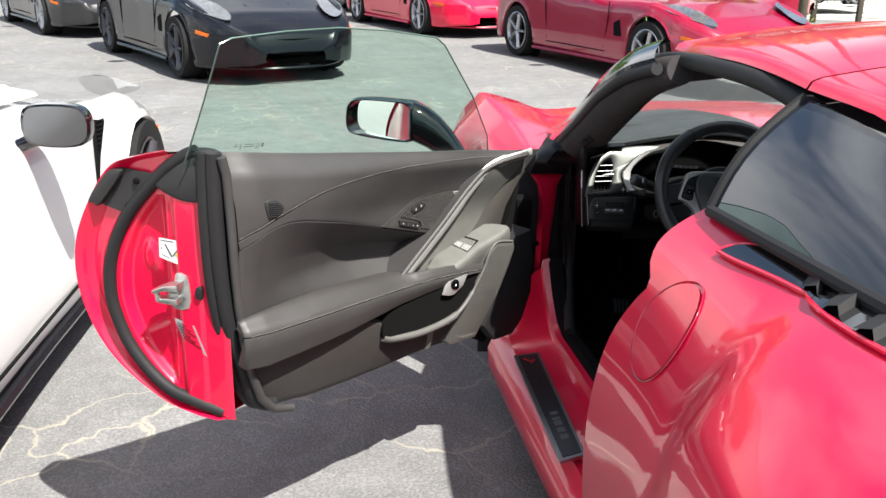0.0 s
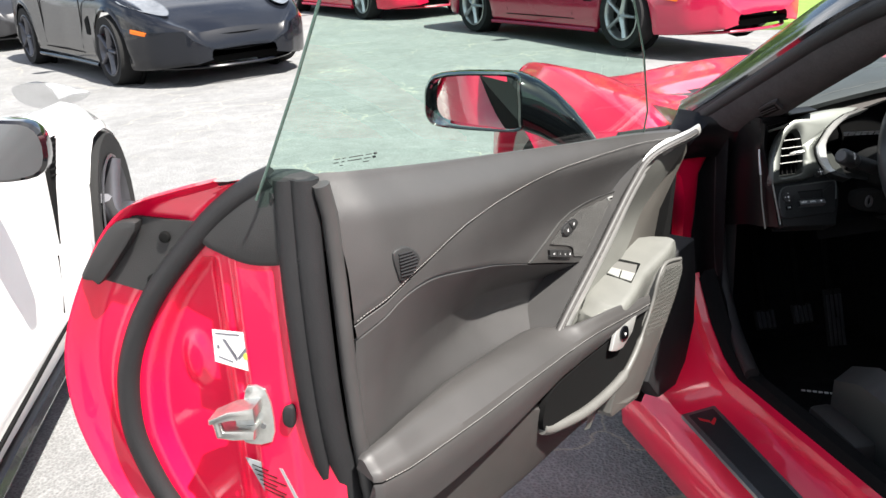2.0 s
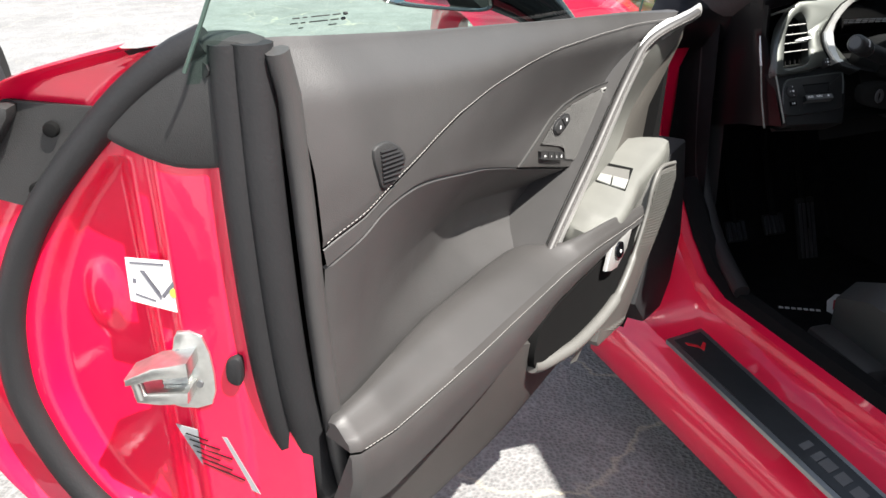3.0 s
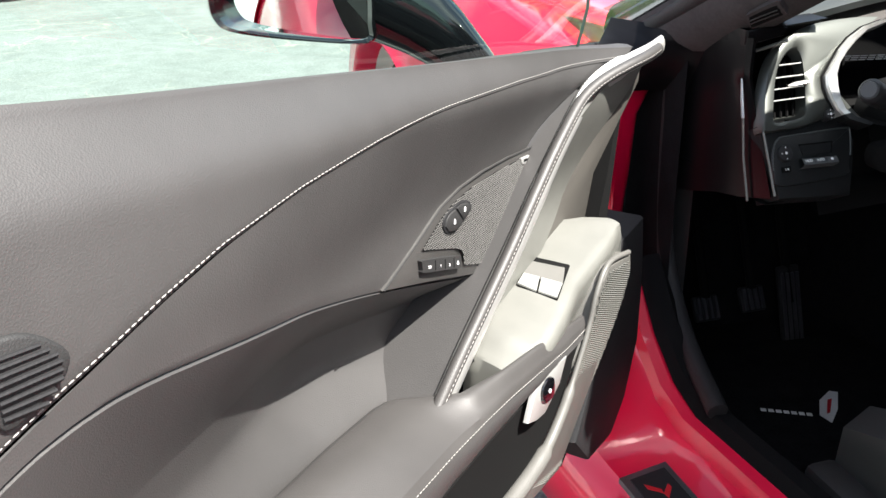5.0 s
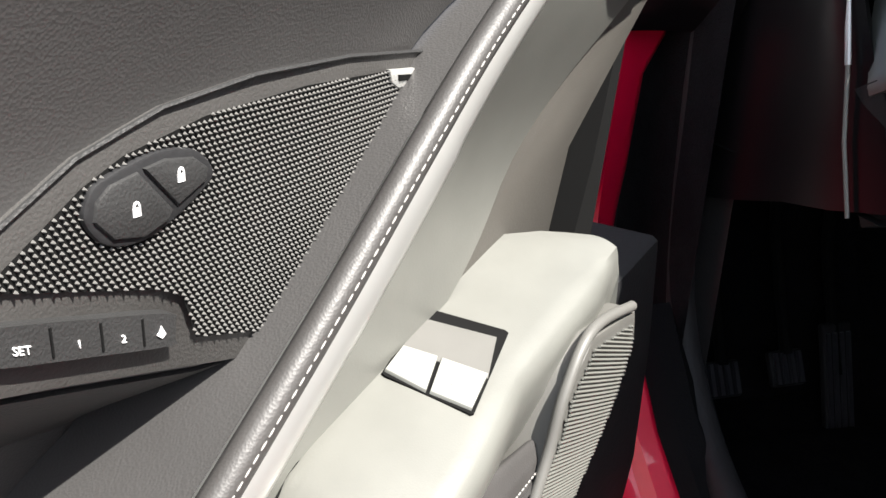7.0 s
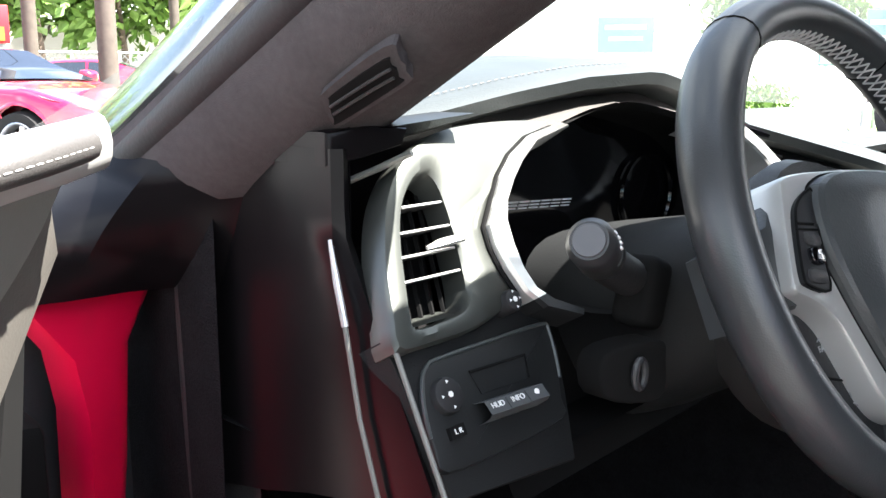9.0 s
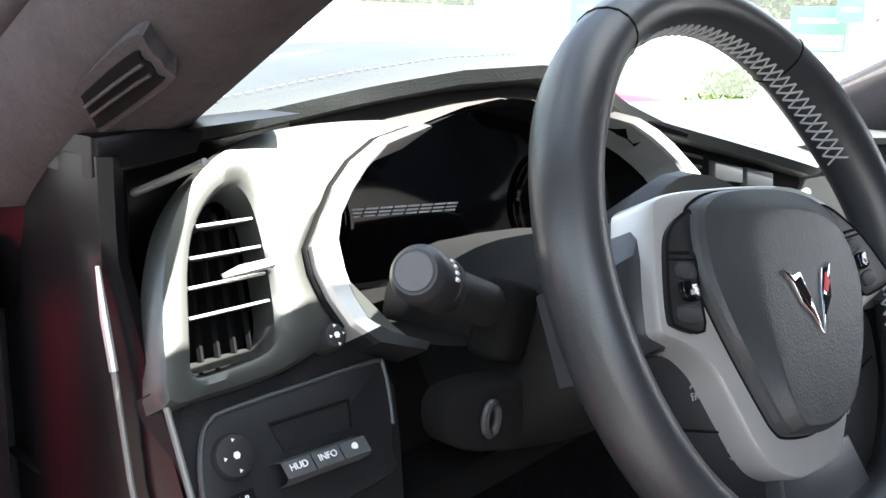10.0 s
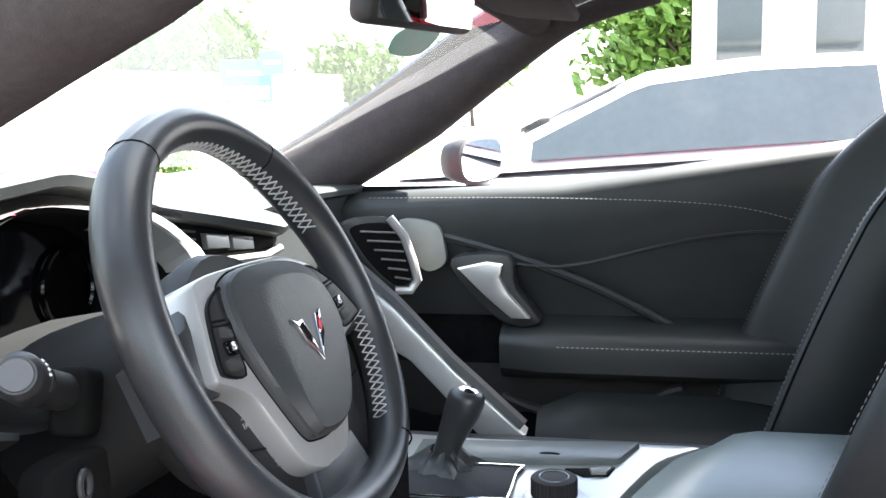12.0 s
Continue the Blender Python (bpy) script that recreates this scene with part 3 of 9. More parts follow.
# wheels of the red car
def road_wheel(parent, x, y, s, r=0.335, w=0.26, rim_mat=None, spokes=5, z0=0.0):
    """A tyre and an alloy rim with spokes; s: the side that it faces."""
    m = Matrix.Translation((x, y, r + z0)) @ Matrix.Rotation(math.pi / 2 * s, 4, "Y")
    bm = bmesh.new()
    prof = [(r * 0.68, -w / 2), (r * 0.93, -w / 2), (r * 0.99, -w / 2 + 0.02), (r, -w / 4), (r, w / 4), (r * 0.99, w / 2 - 0.02), (r * 0.93, w / 2), (r * 0.68, w / 2 - 0.012), (r * 0.66, w / 2 - 0.05), (r * 0.66, -w / 2 + 0.05)]
    angs = np.linspace(0, 2 * math.pi, 32, endpoint=False)
    grid(bm, [[m @ Vector((p * math.cos(a), p * math.sin(a), q)) for p, q in prof + prof[:1]] for a in list(angs) + [0.0]])
    wheel = part("wheel", bm, TYRE, parent, "tyre on an alloy wheel")
    bm = bmesh.new()
    ring = [(r * 0.70, w / 2 - 0.006), (r * 0.67, w / 2 - 0.001), (r * 0.63, w / 2 - 0.012), (r * 0.61, w / 2 - 0.09), (r * 0.58, -w / 2 + 0.03)]
    grid(bm, [[m @ Vector((p * math.cos(a), p * math.sin(a), q)) for p, q in ring] for a in list(angs) + [0.0]])
    for k in range(spokes):
        a0 = 2 * math.pi * k / spokes
        for d in (-0.09, 0.09):
            tube(bm, [m @ Vector((rr * math.cos(a0 + d * f), rr * math.sin(a0 + d * f), w / 2 - 0.02 - h)) for rr, f, h in ((r * 0.1, 1.8, 0.03), (r * 0.35, 1.3, 0.012), (r * 0.64, 1.6, 0.008))], [0.03, 0.022, 0.02], 8, 0.6)
    disc(bm, r * 0.13, 0.03, m @ Matrix.Translation((0, 0, w / 2 - 0.02)), 16, 0.006)
    part("rim", bm, rim_mat or WHEEL_SILVER, wheel)
    bm = bmesh.new()
    disc(bm, r * 0.60, 0.02, m @ Matrix.Translation((0, 0, w / 2 - 0.12)), 24)
    part("brake_disc", bm, UNDER, wheel)


for s in (-1, 1):
    road_wheel(car, s * 0.80, -1.66, s, 0.34, 0.28, WHEEL_DARK)
    road_wheel(car, s * 0.79, 1.12, s, 0.325, 0.24, WHEEL_DARK)
bm = bmesh.new()
box(bm, (1.3, 3.9, 0.05), pose(0, -0.35, 0.118))
box(bm, (1.35, 0.9, 0.5), pose(0, -1.7, 0.42))
box(bm, (1.2, 0.8, 0.4), pose(0, 1.15, 0.42))
part("underbody", bm, UNDER, car)

# sill, kick-up at its front, inner sill cover
for s in (-1, 1):
    bm = bmesh.new()
    rows = []
    for y in np.linspace(0.30, -0.92, 22):
        x = SILL(y)
        rise = 0.30 * max(0.0, (y - 0.12) / 0.24) ** 2
        back = 0.10 * max(0.0, (-0.70 - y) / 0.22) ** 2
        sec = [(x + 0.05, 0.10), (x + 0.005, 0.15), (x, 0.215), (x + 0.012, 0.245), (x + 0.03, 0.258), (x + 0.042, 0.272 + rise * 0.3), (x + 0.13, 0.286 + rise + back), (x + 0.15, 0.30 + rise + back), (x + 0.155, 0.325 + rise + back), (x + 0.175, 0.33 + rise + back)]
        rows.append([Vector((-s * px, y, pz)) for px, pz in sec])
    grid(bm, rows)
    part("door_sill", bm, RED, car, "glossy red door sill")
    bm = bmesh.new()
    rows = []
    for y in np.linspace(0.29, -0.92, 22):
        x = SILL(y) + 0.17
        rise = 0.40 * max(0.0, (y - 0.10) / 0.30) ** 2
        rows.append([Vector((-s * px, y, pz)) for px, pz in ((x, 0.328 + rise), (x + 0.012, 0.345 + rise), (x + 0.035, 0.345 + rise), (x + 0.06, 0.32 + rise * 0.8), (x + 0.085, 0.24), (x + 0.09, 0.165))])
    grid(bm, rows)
    part("sill_cover", bm, CARPET_BLACK, car, "black seal and carpeted inner sill")
# tread plate with worn printing
def sill_pt(u, v, h=0.0):
    """u from the front to the rear end of the plate, v from its outer to its inner edge."""
    a, b = Vector((-0.897, 0.062, 0.290)).lerp(Vector((-0.872, -0.486, 0.290)), u), Vector((-0.826, 0.068, 0.297)).lerp(Vector((-0.812, -0.470, 0.297)), u)
    return a.lerp(b, v) + Vector((0, 0, h + 0.004))


bm = bmesh.new()
prism(bm, [(0, 0), (1, 0), (1, 1), (0, 1)], -0.008, lambda x, y, z: sill_pt(x, y, 0.004 + z))
plate = part("tread_plate", bm, ALU, car, "brushed metal tread plate on the sill")
bm = bmesh.new()
prism(bm, [(0.02, 0.14), (0.98, 0.14), (0.98, 0.88), (0.02, 0.88)], -0.002, lambda x, y, z: sill_pt(x, y, 0.0055 + z))
part("dark_inlay", bm, mat("plate_inlay", (0.05, 0.053, 0.058), 0.3, 0.6, scale=90), plate)
bm = bmesh.new()
for k, (a, b) in enumerate(((0.62, 0.645), (0.67, 0.695), (0.70, 0.745), (0.76, 0.80), (0.82, 0.86))):
    prism(bm, [(a, 0.36), (b, 0.36), (b, 0.66), (a, 0.66)], -0.0006, lambda x, y, z: sill_pt(x, y, 0.0062 + z))
part("printed_bar", bm, mat("worn_plate_print", (0.10, 0.10, 0.105), 0.4), plate)
bm = bmesh.new()
for p in ([(0.05, 0.3), (0.07, 0.3), (0.10, 0.5), (0.085, 0.52)], [(0.10, 0.5), (0.12, 0.52), (0.09, 0.72), (0.075, 0.7)]):
    prism(bm, p, -0.0006, lambda x, y, z: sill_pt(x, y, 0.0062 + z))
part("printed_flag", bm, RED_PRINT, plate)

# hinge pillar (red) and the black seal in front of the dash end
bm = bmesh.new()
rows = []
for z in np.linspace(0.25, 0.742, 12):
    r = lerp([(0.25, -0.762), (0.55, -0.751), (0.60, -0.745), (0.70, -0.738), (0.72, -0.732), (0.742, -0.716)], z)
    f = lerp([(0.25, -0.79), (0.66, -0.783), (0.705, -0.792), (0.742, -0.822)], z)
    rows.append([Vector(p) for p in ((r + 0.004, 0.392, z), (r, 0.380, z), (r - 0.008, 0.375, z), ((r + f) / 2, 0.366, z), (f + 0.004, 0.356, z), (f, 0.366, z), (f - 0.003, 0.40, z))])
rows.append([p + Vector((0, 0.02, 0.004)) for p in rows[-1]])
grid(bm, rows)
part("hinge_pillar", bm, RED, car, "red hinge pillar of the door opening")
bm = bmesh.new()
foot = [((-0.77, 0.42, 0.835), (-0.835, 0.40, 0.742)), ((-0.757, 0.36, 0.838), (-0.824, 0.350, 0.742)), ((-0.742, 0.295, 0.842), (-0.79, 0.345, 0.742)), ((-0.722, 0.255, 0.846), (-0.75, 0.345, 0.742)), ((-0.705, 0.225, 0.850), (-0.716, 0.335, 0.742)), ((-0.69, 0.20, 0.855), (-0.70, 0.30, 0.742))]
grid(bm, [[Vector(a).lerp(Vector(b), t) + Vector((-0.012 * math.sin(math.pi * t) * (i in (1, 2)), -0.006 * math.sin(math.pi * t), 0)) for i, (a, b) in enumerate(foot)] for t in np.linspace(0, 1, 9)])
part("upper_hinge_cover", bm, END_BLACK, car, "glossy black cover over the hinge pillar")
bm = bmesh.new()
grid(bm, [[(-0.716, 0.372, z), (-0.702, 0.350, z), (-0.700, 0.31, z), (-0.698, 0.27, z)] for z in np.linspace(0.25, 0.86, 8)])
tube(bm, spline([(-0.704, 0.335, 0.86), (-0.706, 0.335, 0.7), (-0.706, 0.315, 0.5), (-0.716, 0.23, 0.40), (-0.738, 0.09, 0.352)], 6), 0.015, 12)
part("pillar_trim", bm, RUBBER, car)
bm = bmesh.new()
box(bm, (0.05, 0.08, 0.10), pose(-0.84, 0.37, 0.62), 0.012)
box(bm, (0.05, 0.08, 0.09), pose(-0.84, 0.37, 0.42), 0.012)
tube(bm, [(-0.79, 0.38, 0.52), (-0.86, 0.31, 0.52), (-0.93, 0.24, 0.52)], 0.012, 8, 0.5)
part("door_hinge", bm, UNDER, car)
# added dark panel behind the open door's hinges, blocks sun through the gap
bm = bmesh.new()
prism(bm, [(-0.955, 0.14), (-0.70, 0.14), (-0.70, 0.80), (-0.90, 0.79), (-0.955, 0.70)], 0.012, lambda x, z, d: Vector((x, 0.43 + d, z)), 0.003)
part("hinge_gap_blocker", bm, RUBBER, car)
# floor, firewall, rear bulkhead, tunnel sides
bm = bmesh.new()
grid(bm, [[(x, y, 0.155) for x in np.linspace(-0.78, 0.78, 9)] for y in np.linspace(-0.95, 0.65, 9)])
grid(bm, [[(x, 0.62 + 0.22 * t, 0.155 + 0.55 * t) for x in np.linspace(-0.78, 0.78, 9)] for t in np.linspace(0, 1, 5)])
grid(bm, [[(0.745, y, z) for y in np.linspace(-0.95, 0.5, 7)] for z in (0.15, 0.5, 0.79)])
grid(bm, [[(x, -0.95 - 0.12 * t, 0.155 + 0.75 * t) for x in np.linspace(-0.78, 0.78, 9)] for t in np.linspace(0, 1, 5)])
# added wall, higher than the tunnel, keeps a sun patch off the footwell
grid(bm, [[(-0.155, y, z) for y in np.linspace(-0.05, 0.7, 6)] for z in (0.155, 0.4, 0.56, 0.66)])
part("cabin_floor", bm, CARPET, car, "black carpeted footwell")
for x in (-0.72, 0.72):
    bm = bmesh.new()
    grid(bm, [[(x, y, 0.155 + k * (0.695 - 0.14 * max(0.0, (y - 0.36) / 0.44) - 0.03 * (y > 0.4))) for y in np.linspace(0.28, 0.8, 9)] for k in np.linspace(0, 1, 5)])
    part("kick_panel", bm, CARPET, car)

# ---- the open driver's door, in its own frame: u from rear to hinge, n towards the cabin side, z up ----
DU, DN = Vector((0.7443, 0.6679, 0)), Vector((0.6679, -0.7443, 0))
D0 = Vector((-1.5378, -0.5074, 0))


def dpt(u, n, z):
    return D0 + DU * float(u) + DN * float(n) + Vector((0, 0, z))


def smooth(a, b, x):
    t = min(max((x - a) / (b - a), 0.0), 1.0)
    return t * t * (3 - 2 * t)


door = holder("driver_door", car, "open door with charcoal leather trim and red edges")
Z_TOP = [(-0.04, 0.982), (0.03, 0.975), (0.198, 0.950), (0.459, 0.914), (0.617, 0.896), (0.90, 0.858)]
Z_UP = [(0.0, 0.8155), (0.04, 0.832), (0.0986, 0.8515), (0.1637, 0.867), (0.2112, 0.875), (0.2888, 0.8805), (0.388, 0.8818), (0.4925, 0.8802), (0.617, 0.874), (0.86, 0.851)]
Z_LO = [(-0.004, 0.794), (0.024, 0.8067), (0.058, 0.8240), (0.078, 0.8302), (0.097, 0.8333), (0.122, 0.8336), (0.151, 0.8300), (0.195, 0.8190), (0.245, 0.8045), (0.304, 0.7870), (0.36, 0.7676), (0.436, 0.7412), (0.57, 0.6985)]
STRIP = [(0.455, 0.612), (0.50, 0.648), (0.549, 0.684), (0.60, 0.722), (0.65, 0.762), (0.70, 0.800), (0.76, 0.836), (0.82, 0.855), (0.885, 0.862)]


def pad_n(u, z):
    """Depth of the padded upper door: flush behind, hollow towards the switches."""
    top = lerp(Z_TOP, u)
    return 0.012 * smooth(0.0, 0.05, u) - 0.0685 * smooth(0.08, 0.48, u) * (0.30 + 0.70 * smooth(0.93, 0.775, z)) * smooth(0.95, 0.70, u) - 0.013 * smooth(top - 0.11, top + 0.01, z) * smooth(0.72, 0.42, u) - 0.026 * smooth(top - 0.045, top + 0.012, z) ** 1.5 - 0.012 * smooth(0.6, 0.88, u)


def roll(s, t, ws=0.02, wt=0.04, d=0.006):
    """Turns a patch's edges inwards."""
    return -d * (max(0.0, 1 - s / ws) ** 2 + max(0.0, 1 - (1 - s) / ws) ** 2 + max(0.0, 1 - t / wt) ** 2 + max(0.0, 1 - (1 - t) / wt) ** 2)


us = list(np.linspace(0, 1, 30))
top_c = [(-0.012 + 0.90 * s, lerp(Z_TOP, -0.012 + 0.90 * s)) for s in us]
up_c = [(0.002 + 0.86 * s, lerp(Z_UP, 0.002 + 0.86 * s)) for s in us]
bm = bmesh.new()
coons(bm, top_c, up_c, [(-0.012, 0.990), (-0.006, 0.95), (0.0, 0.88), up_c[0]], [top_c[-1], up_c[-1]], lambda u, z, s, t: dpt(u, pad_n(u, z) + roll(s, t, 0.015, 0.015, 0.0016), z), 60, 26)
part("upper_pad", bm, LEATHER, door, "charcoal leather upper door pad")
bm = bmesh.new()
grid(bm, [[dpt(u, n, lerp(Z_TOP, u) + h) for n, h in ((pad_n(u, lerp(Z_TOP, u)) - 0.0005, -0.0006), (min(-0.036, pad_n(u, lerp(Z_TOP, u)) - 0.007), 0.0022), (min(-0.048, pad_n(u, lerp(Z_TOP, u)) - 0.014), 0.002), (-0.060, -0.004), (-0.061, -0.02))] for u in np.linspace(-0.012, 0.888, 50)])
part("pad_crown", bm, LEATHER, door)
strip_up = [p for p in STRIP if p[0] > 0.56]
up2 = [(u, z - 0.002) for u, z in up_c]
lo_c = [(0.004 + 0.573 * s, lerp(Z_LO, 0.004 + 0.573 * s)) for s in us]
bm = bmesh.new()
coons(bm, up2, lo_c, [up2[0], lo_c[0]], list(reversed(strip_up + [up2[-1]])) + [lo_c[-1]], lambda u, z, s, t: dpt(u, pad_n(u, z) - 0.001 + roll(s, t, 0.01, 0.015, 0.0012), z), 60, 26)
part("middle_pad", bm, LEATHER, door)
# hollow below the fold, rising to the armrest
rest_c = [(-0.002 + 0.50 * s, lerp([(0, 0.636), (0.13, 0.633), (0.27, 0.620), (0.36, 0.608), (0.5, 0.594)], 0.5 * s)) for s in us]
lo3 = [(u, z - 0.001) for u, z in lo_c]


ARM_BACK = [(-0.012, -0.006), (0.0, -0.008), (0.04, -0.013), (0.13, -0.035), (0.20, -0.050), (0.27, -0.059), (0.36, -0.072), (0.445, -0.079), (0.52, -0.081)]


def hollow(u, z, s, t):
    """Falls back under the fold in one long slope and turns up again to the armrest."""
    n0 = pad_n(u, lerp(Z_LO, u)) - 0.001
    fade = smooth(0.62, 1.0, s)
    back = lerp(ARM_BACK, u)
    back += (-0.070 - back) * fade * (1 - 0.5 * t)
    k = t / 0.66
    dip = k + k * k - k**3 if k < 1 else (1 + math.cos(math.pi * (t - 0.66) / 0.34)) / 2
    n = n0 + (back - n0) * t - (0.027 + 0.026 * smooth(0.20, 0.42, u)) * dip * smooth(0.0, 0.26, u) * (1 - 0.25 * fade) + roll(s, t, 0.01, 0.0001, 0.004)
    return dpt(u, n, z)


bm = bmesh.new()
coons(bm, lo3, rest_c, [lo3[0], (0.0, 0.72), (-0.002, 0.636)], [lo3[-1], (0.545, 0.675), rest_c[-1]], hollow, 90, 110)
part("door_hollow", bm, LEATHER, door, "charcoal leather hollow above the armrest")
# rear edge binding and inner backing
bm = bmesh.new()
tube(bm, [dpt(u, -0.012, z) for u, z in [(-0.018, 0.985), (-0.010, 0.95), (-0.006, 0.86), (-0.004, 0.76), (0.0, 0.68), (0.008, 0.60), (0.022, 0.52), (0.042, 0.458), (0.070, 0.424), (0.12, 0.408)]], 0.0095, 12)
part("edge_binding", bm, LEATHER, door)
bm = bmesh.new()
prism(bm, [(-0.02, 0.90), (-0.012, 0.7), (0.03, 0.53), (0.08, 0.44), (0.3, 0.40), (0.6, 0.375), (0.84, 0.40), (0.93, 0.62), (0.94, 0.80), (0.6, 0.825), (0.2, 0.87)], 0.06, lambda u, z, d: dpt(u, -0.150 - d, z))
part("door_core", bm, UNDER, door)
# lower door board below the armrest
lowt = [(0.008 + 0.66 * s, lerp([(0, 0.60), (0.3, 0.575), (0.45, 0.50), (0.67, 0.44)], 0.67 * s)) for s in us]
lowb = [(0.035 + 0.645 * s, lerp([(0.035, 0.440), (0.08, 0.412), (0.2, 0.396), (0.44, 0.389), (0.7, 0.378)], 0.035 + 0.645 * s)) for s in us]
bm = bmesh.new()
coons(bm, lowt, lowb, [(0.008, 0.60), (0.018, 0.52), (0.035, 0.440)], [lowt[-1], lowb[-1]], lambda u, z, s, t: dpt(u, -0.008 - 0.03 * t * t - 0.025 * smooth(0.3, 0.62, u) + roll(s, t, 0.012, 0.06, 0.012), z), 50, 16)
part("lower_board", bm, DOOR_BOARD, door, "dark plastic lower door board")

# armrest: soft top, stitched nose, thinning to a grip at its front
ARM = [  # u, back n, nose n, top z, nose z, under z
    (-0.012, -0.008, 0.020, 0.646, 0.628, 0.552), (-0.006, -0.010, 0.027, 0.650, 0.628, 0.546), (0.04, -0.014, 0.032, 0.653, 0.626, 0.542), (0.13, -0.036, 0.030, 0.650, 0.624, 0.544), (0.20, -0.051, 0.027, 0.646, 0.622, 0.546),
    (0.27, -0.060, 0.022, 0.641, 0.620, 0.548), (0.36, -0.073, 0.015, 0.633, 0.616, 0.555), (0.43, -0.080, 0.010, 0.626, 0.613, 0.561), (0.452, -0.078, 0.009, 0.624, 0.612, 0.562), (0.466, -0.056, 0.009, 0.624, 0.612, 0.562), (0.487, -0.024, 0.008, 0.625, 0.611, 0.563), (0.54, -0.010, 0.008, 0.624, 0.609, 0.565), (0.60, -0.008, 0.008, 0.618, 0.604, 0.568), (0.66, -0.010, 0.006, 0.607, 0.597, 0.570), (0.735, -0.014, -0.003, 0.590, 0.585, 0.572)]


def arm_at(u):
    return [lerp([(a[0], a[k]) for a in ARM], u) for k in range(1, 6)]


bm = bmesh.new()
rows = []
for u in np.linspace(-0.012, 0.735, 110):
    b, nz, zt, ze, zu = arm_at(u)
    rows.append([dpt(u, b, zt - 0.012), dpt(u, b + 0.006, zt - 0.002)] + [dpt(u, b + (nz - b) * k, zt + 0.004 * math.sin(math.pi * k) - (zt - ze) * smooth(0.35, 1.0, k) * 0.85) for k in np.linspace(0.15, 0.95, 9)] + [dpt(u, nz, ze - 0.004)])
vs = grid(bm, rows)
bm.faces.new(vs[0])
part("armrest", bm, LEATHER_ARM, door, "charcoal leather armrest with a stitched edge")
bm = bmesh.new()
rows = []
for u in np.linspace(-0.012, 0.735, 110):
    b, nz, zt, ze, zu = arm_at(u)
    rows.append([dpt(u, nz - 0.001, ze - 0.007), dpt(u, nz + 0.001, ze - 0.012), dpt(u, nz, (ze + zu) / 2), dpt(u, nz - 0.010, zu + 0.004), dpt(u, nz - 0.022, zu), dpt(u, b, zu + 0.004)])
vs = grid(bm, rows)
bm.faces.new(vs[0])
part("armrest_side", bm, LEATHER, door)
bm = bmesh.new()
stitches(bm, [dpt(u, arm_at(u)[1] + 0.0005, arm_at(u)[3] - 0.0035) for u in np.linspace(0.0, 0.73, 80)], 0.0034, 0.0014, 0.0005)
part("armrest_stitching", bm, THREAD, door)
bm = bmesh.new()
stitches(bm, [dpt(u, pad_n(u, z) + 0.0006, z) for u, z in [(0.004 + 0.855 * s, lerp(Z_UP, 0.004 + 0.855 * s) + 0.0035) for s in np.linspace(0, 1, 120)]], 0.0032, 0.0013, 0.00042)
part("pad_stitching", bm, THREAD, door)

# silver sweep with its leather, stitched edge
def sweep(off_u, n0):
    return [dpt(u + off_u, n0 - 0.034 + 0.030 * smooth(0.74, 0.86, u), z) for u, z in [(v.x, v.y) for v in spline([(a, b, 0) for a, b in STRIP], 6)]]


bm = bmesh.new()
tube(bm, sweep(-0.003, 0.006), 0.0062, 10)
part("sweep_leather", bm, LEATHER_ARM, door)
bm = bmesh.new()
stitches(bm, [p + 0.0058 * DN - 0.002 * DU for p in sweep(-0.003, 0.006)], 0.0034, 0.0014, 0.00045)
part("sweep_stitching", bm, THREAD, door)
bm = bmesh.new()
tube(bm, sweep(0.017, 0.002), [0.0155] * 25 + [0.014] * 16 + [0.011] * 8, 12, 0.45, up=(0.6679, -0.7443, 0))
part("silver_sweep", bm, SILVER_TRIM, door, "satin silver trim strip")
# leather turned in behind the sweep
bm = bmesh.new()
sw_pts = [(v.x, v.y) for v in spline([(a, b, 0) for a, b in STRIP[:7]], 6)]
grid(bm, [[dpt(u + 0.004, -0.030 - k, z) for k in (0.0, 0.02, 0.06, 0.115)] for u, z in [(0.44, 0.598)] + sw_pts])
part("sweep_return", bm, LEATHER, door)

# grey plastic panel between sweep and hinge, its corner coloured darker for the pillar's shadow
def front_n(u, z):
    return -0.062 + 0.045 * smooth(0.70, 0.86, z) + 0.015 * smooth(0.6, 0.45, u)


bm = bmesh.new()
gl = [(u + 0.02, z) for u, z in STRIP]
gr = [(0.56, 0.59), (0.64, 0.61), (0.72, 0.65), (0.765, 0.684), (0.80, 0.73), (0.83, 0.765), (0.855, 0.79), (0.877, 0.813), (0.90, 0.845)]
rows = []
for a, b in zip(spline([(x, y, 0) for x, y in gl], 4), spline([(x, y, 0) for x, y in gr], 4)):
    rows.append([dpt(a.x + (b.x - a.x) * k, front_n(a.x + (b.x - a.x) * k, a.y + (b.y - a.y) * k), a.y + (b.y - a.y) * k) for k in np.linspace(0, 1, 8)])
grid(bm, rows)
part("grey_panel", bm, GREY_TRIM, door, "grey satin plastic panel around the door pull")
bm = bmesh.new()
prism(bm, [(0.70, 0.64), (0.765, 0.684), (0.80, 0.73), (0.845, 0.78), (0.90, 0.845), (0.918, 0.815), (0.910, 0.765), (0.885, 0.705), (0.858, 0.635)], 0.03, lambda u, z, d: dpt(u, -0.066 + 0.045 * smooth(0.70, 0.86, z) - d, z), 0.003)
part("shaded_corner", bm, mat("shaded_grey_plastic", (0.075, 0.07, 0.062), 0.5, bump=0.1, bscale=700), door)
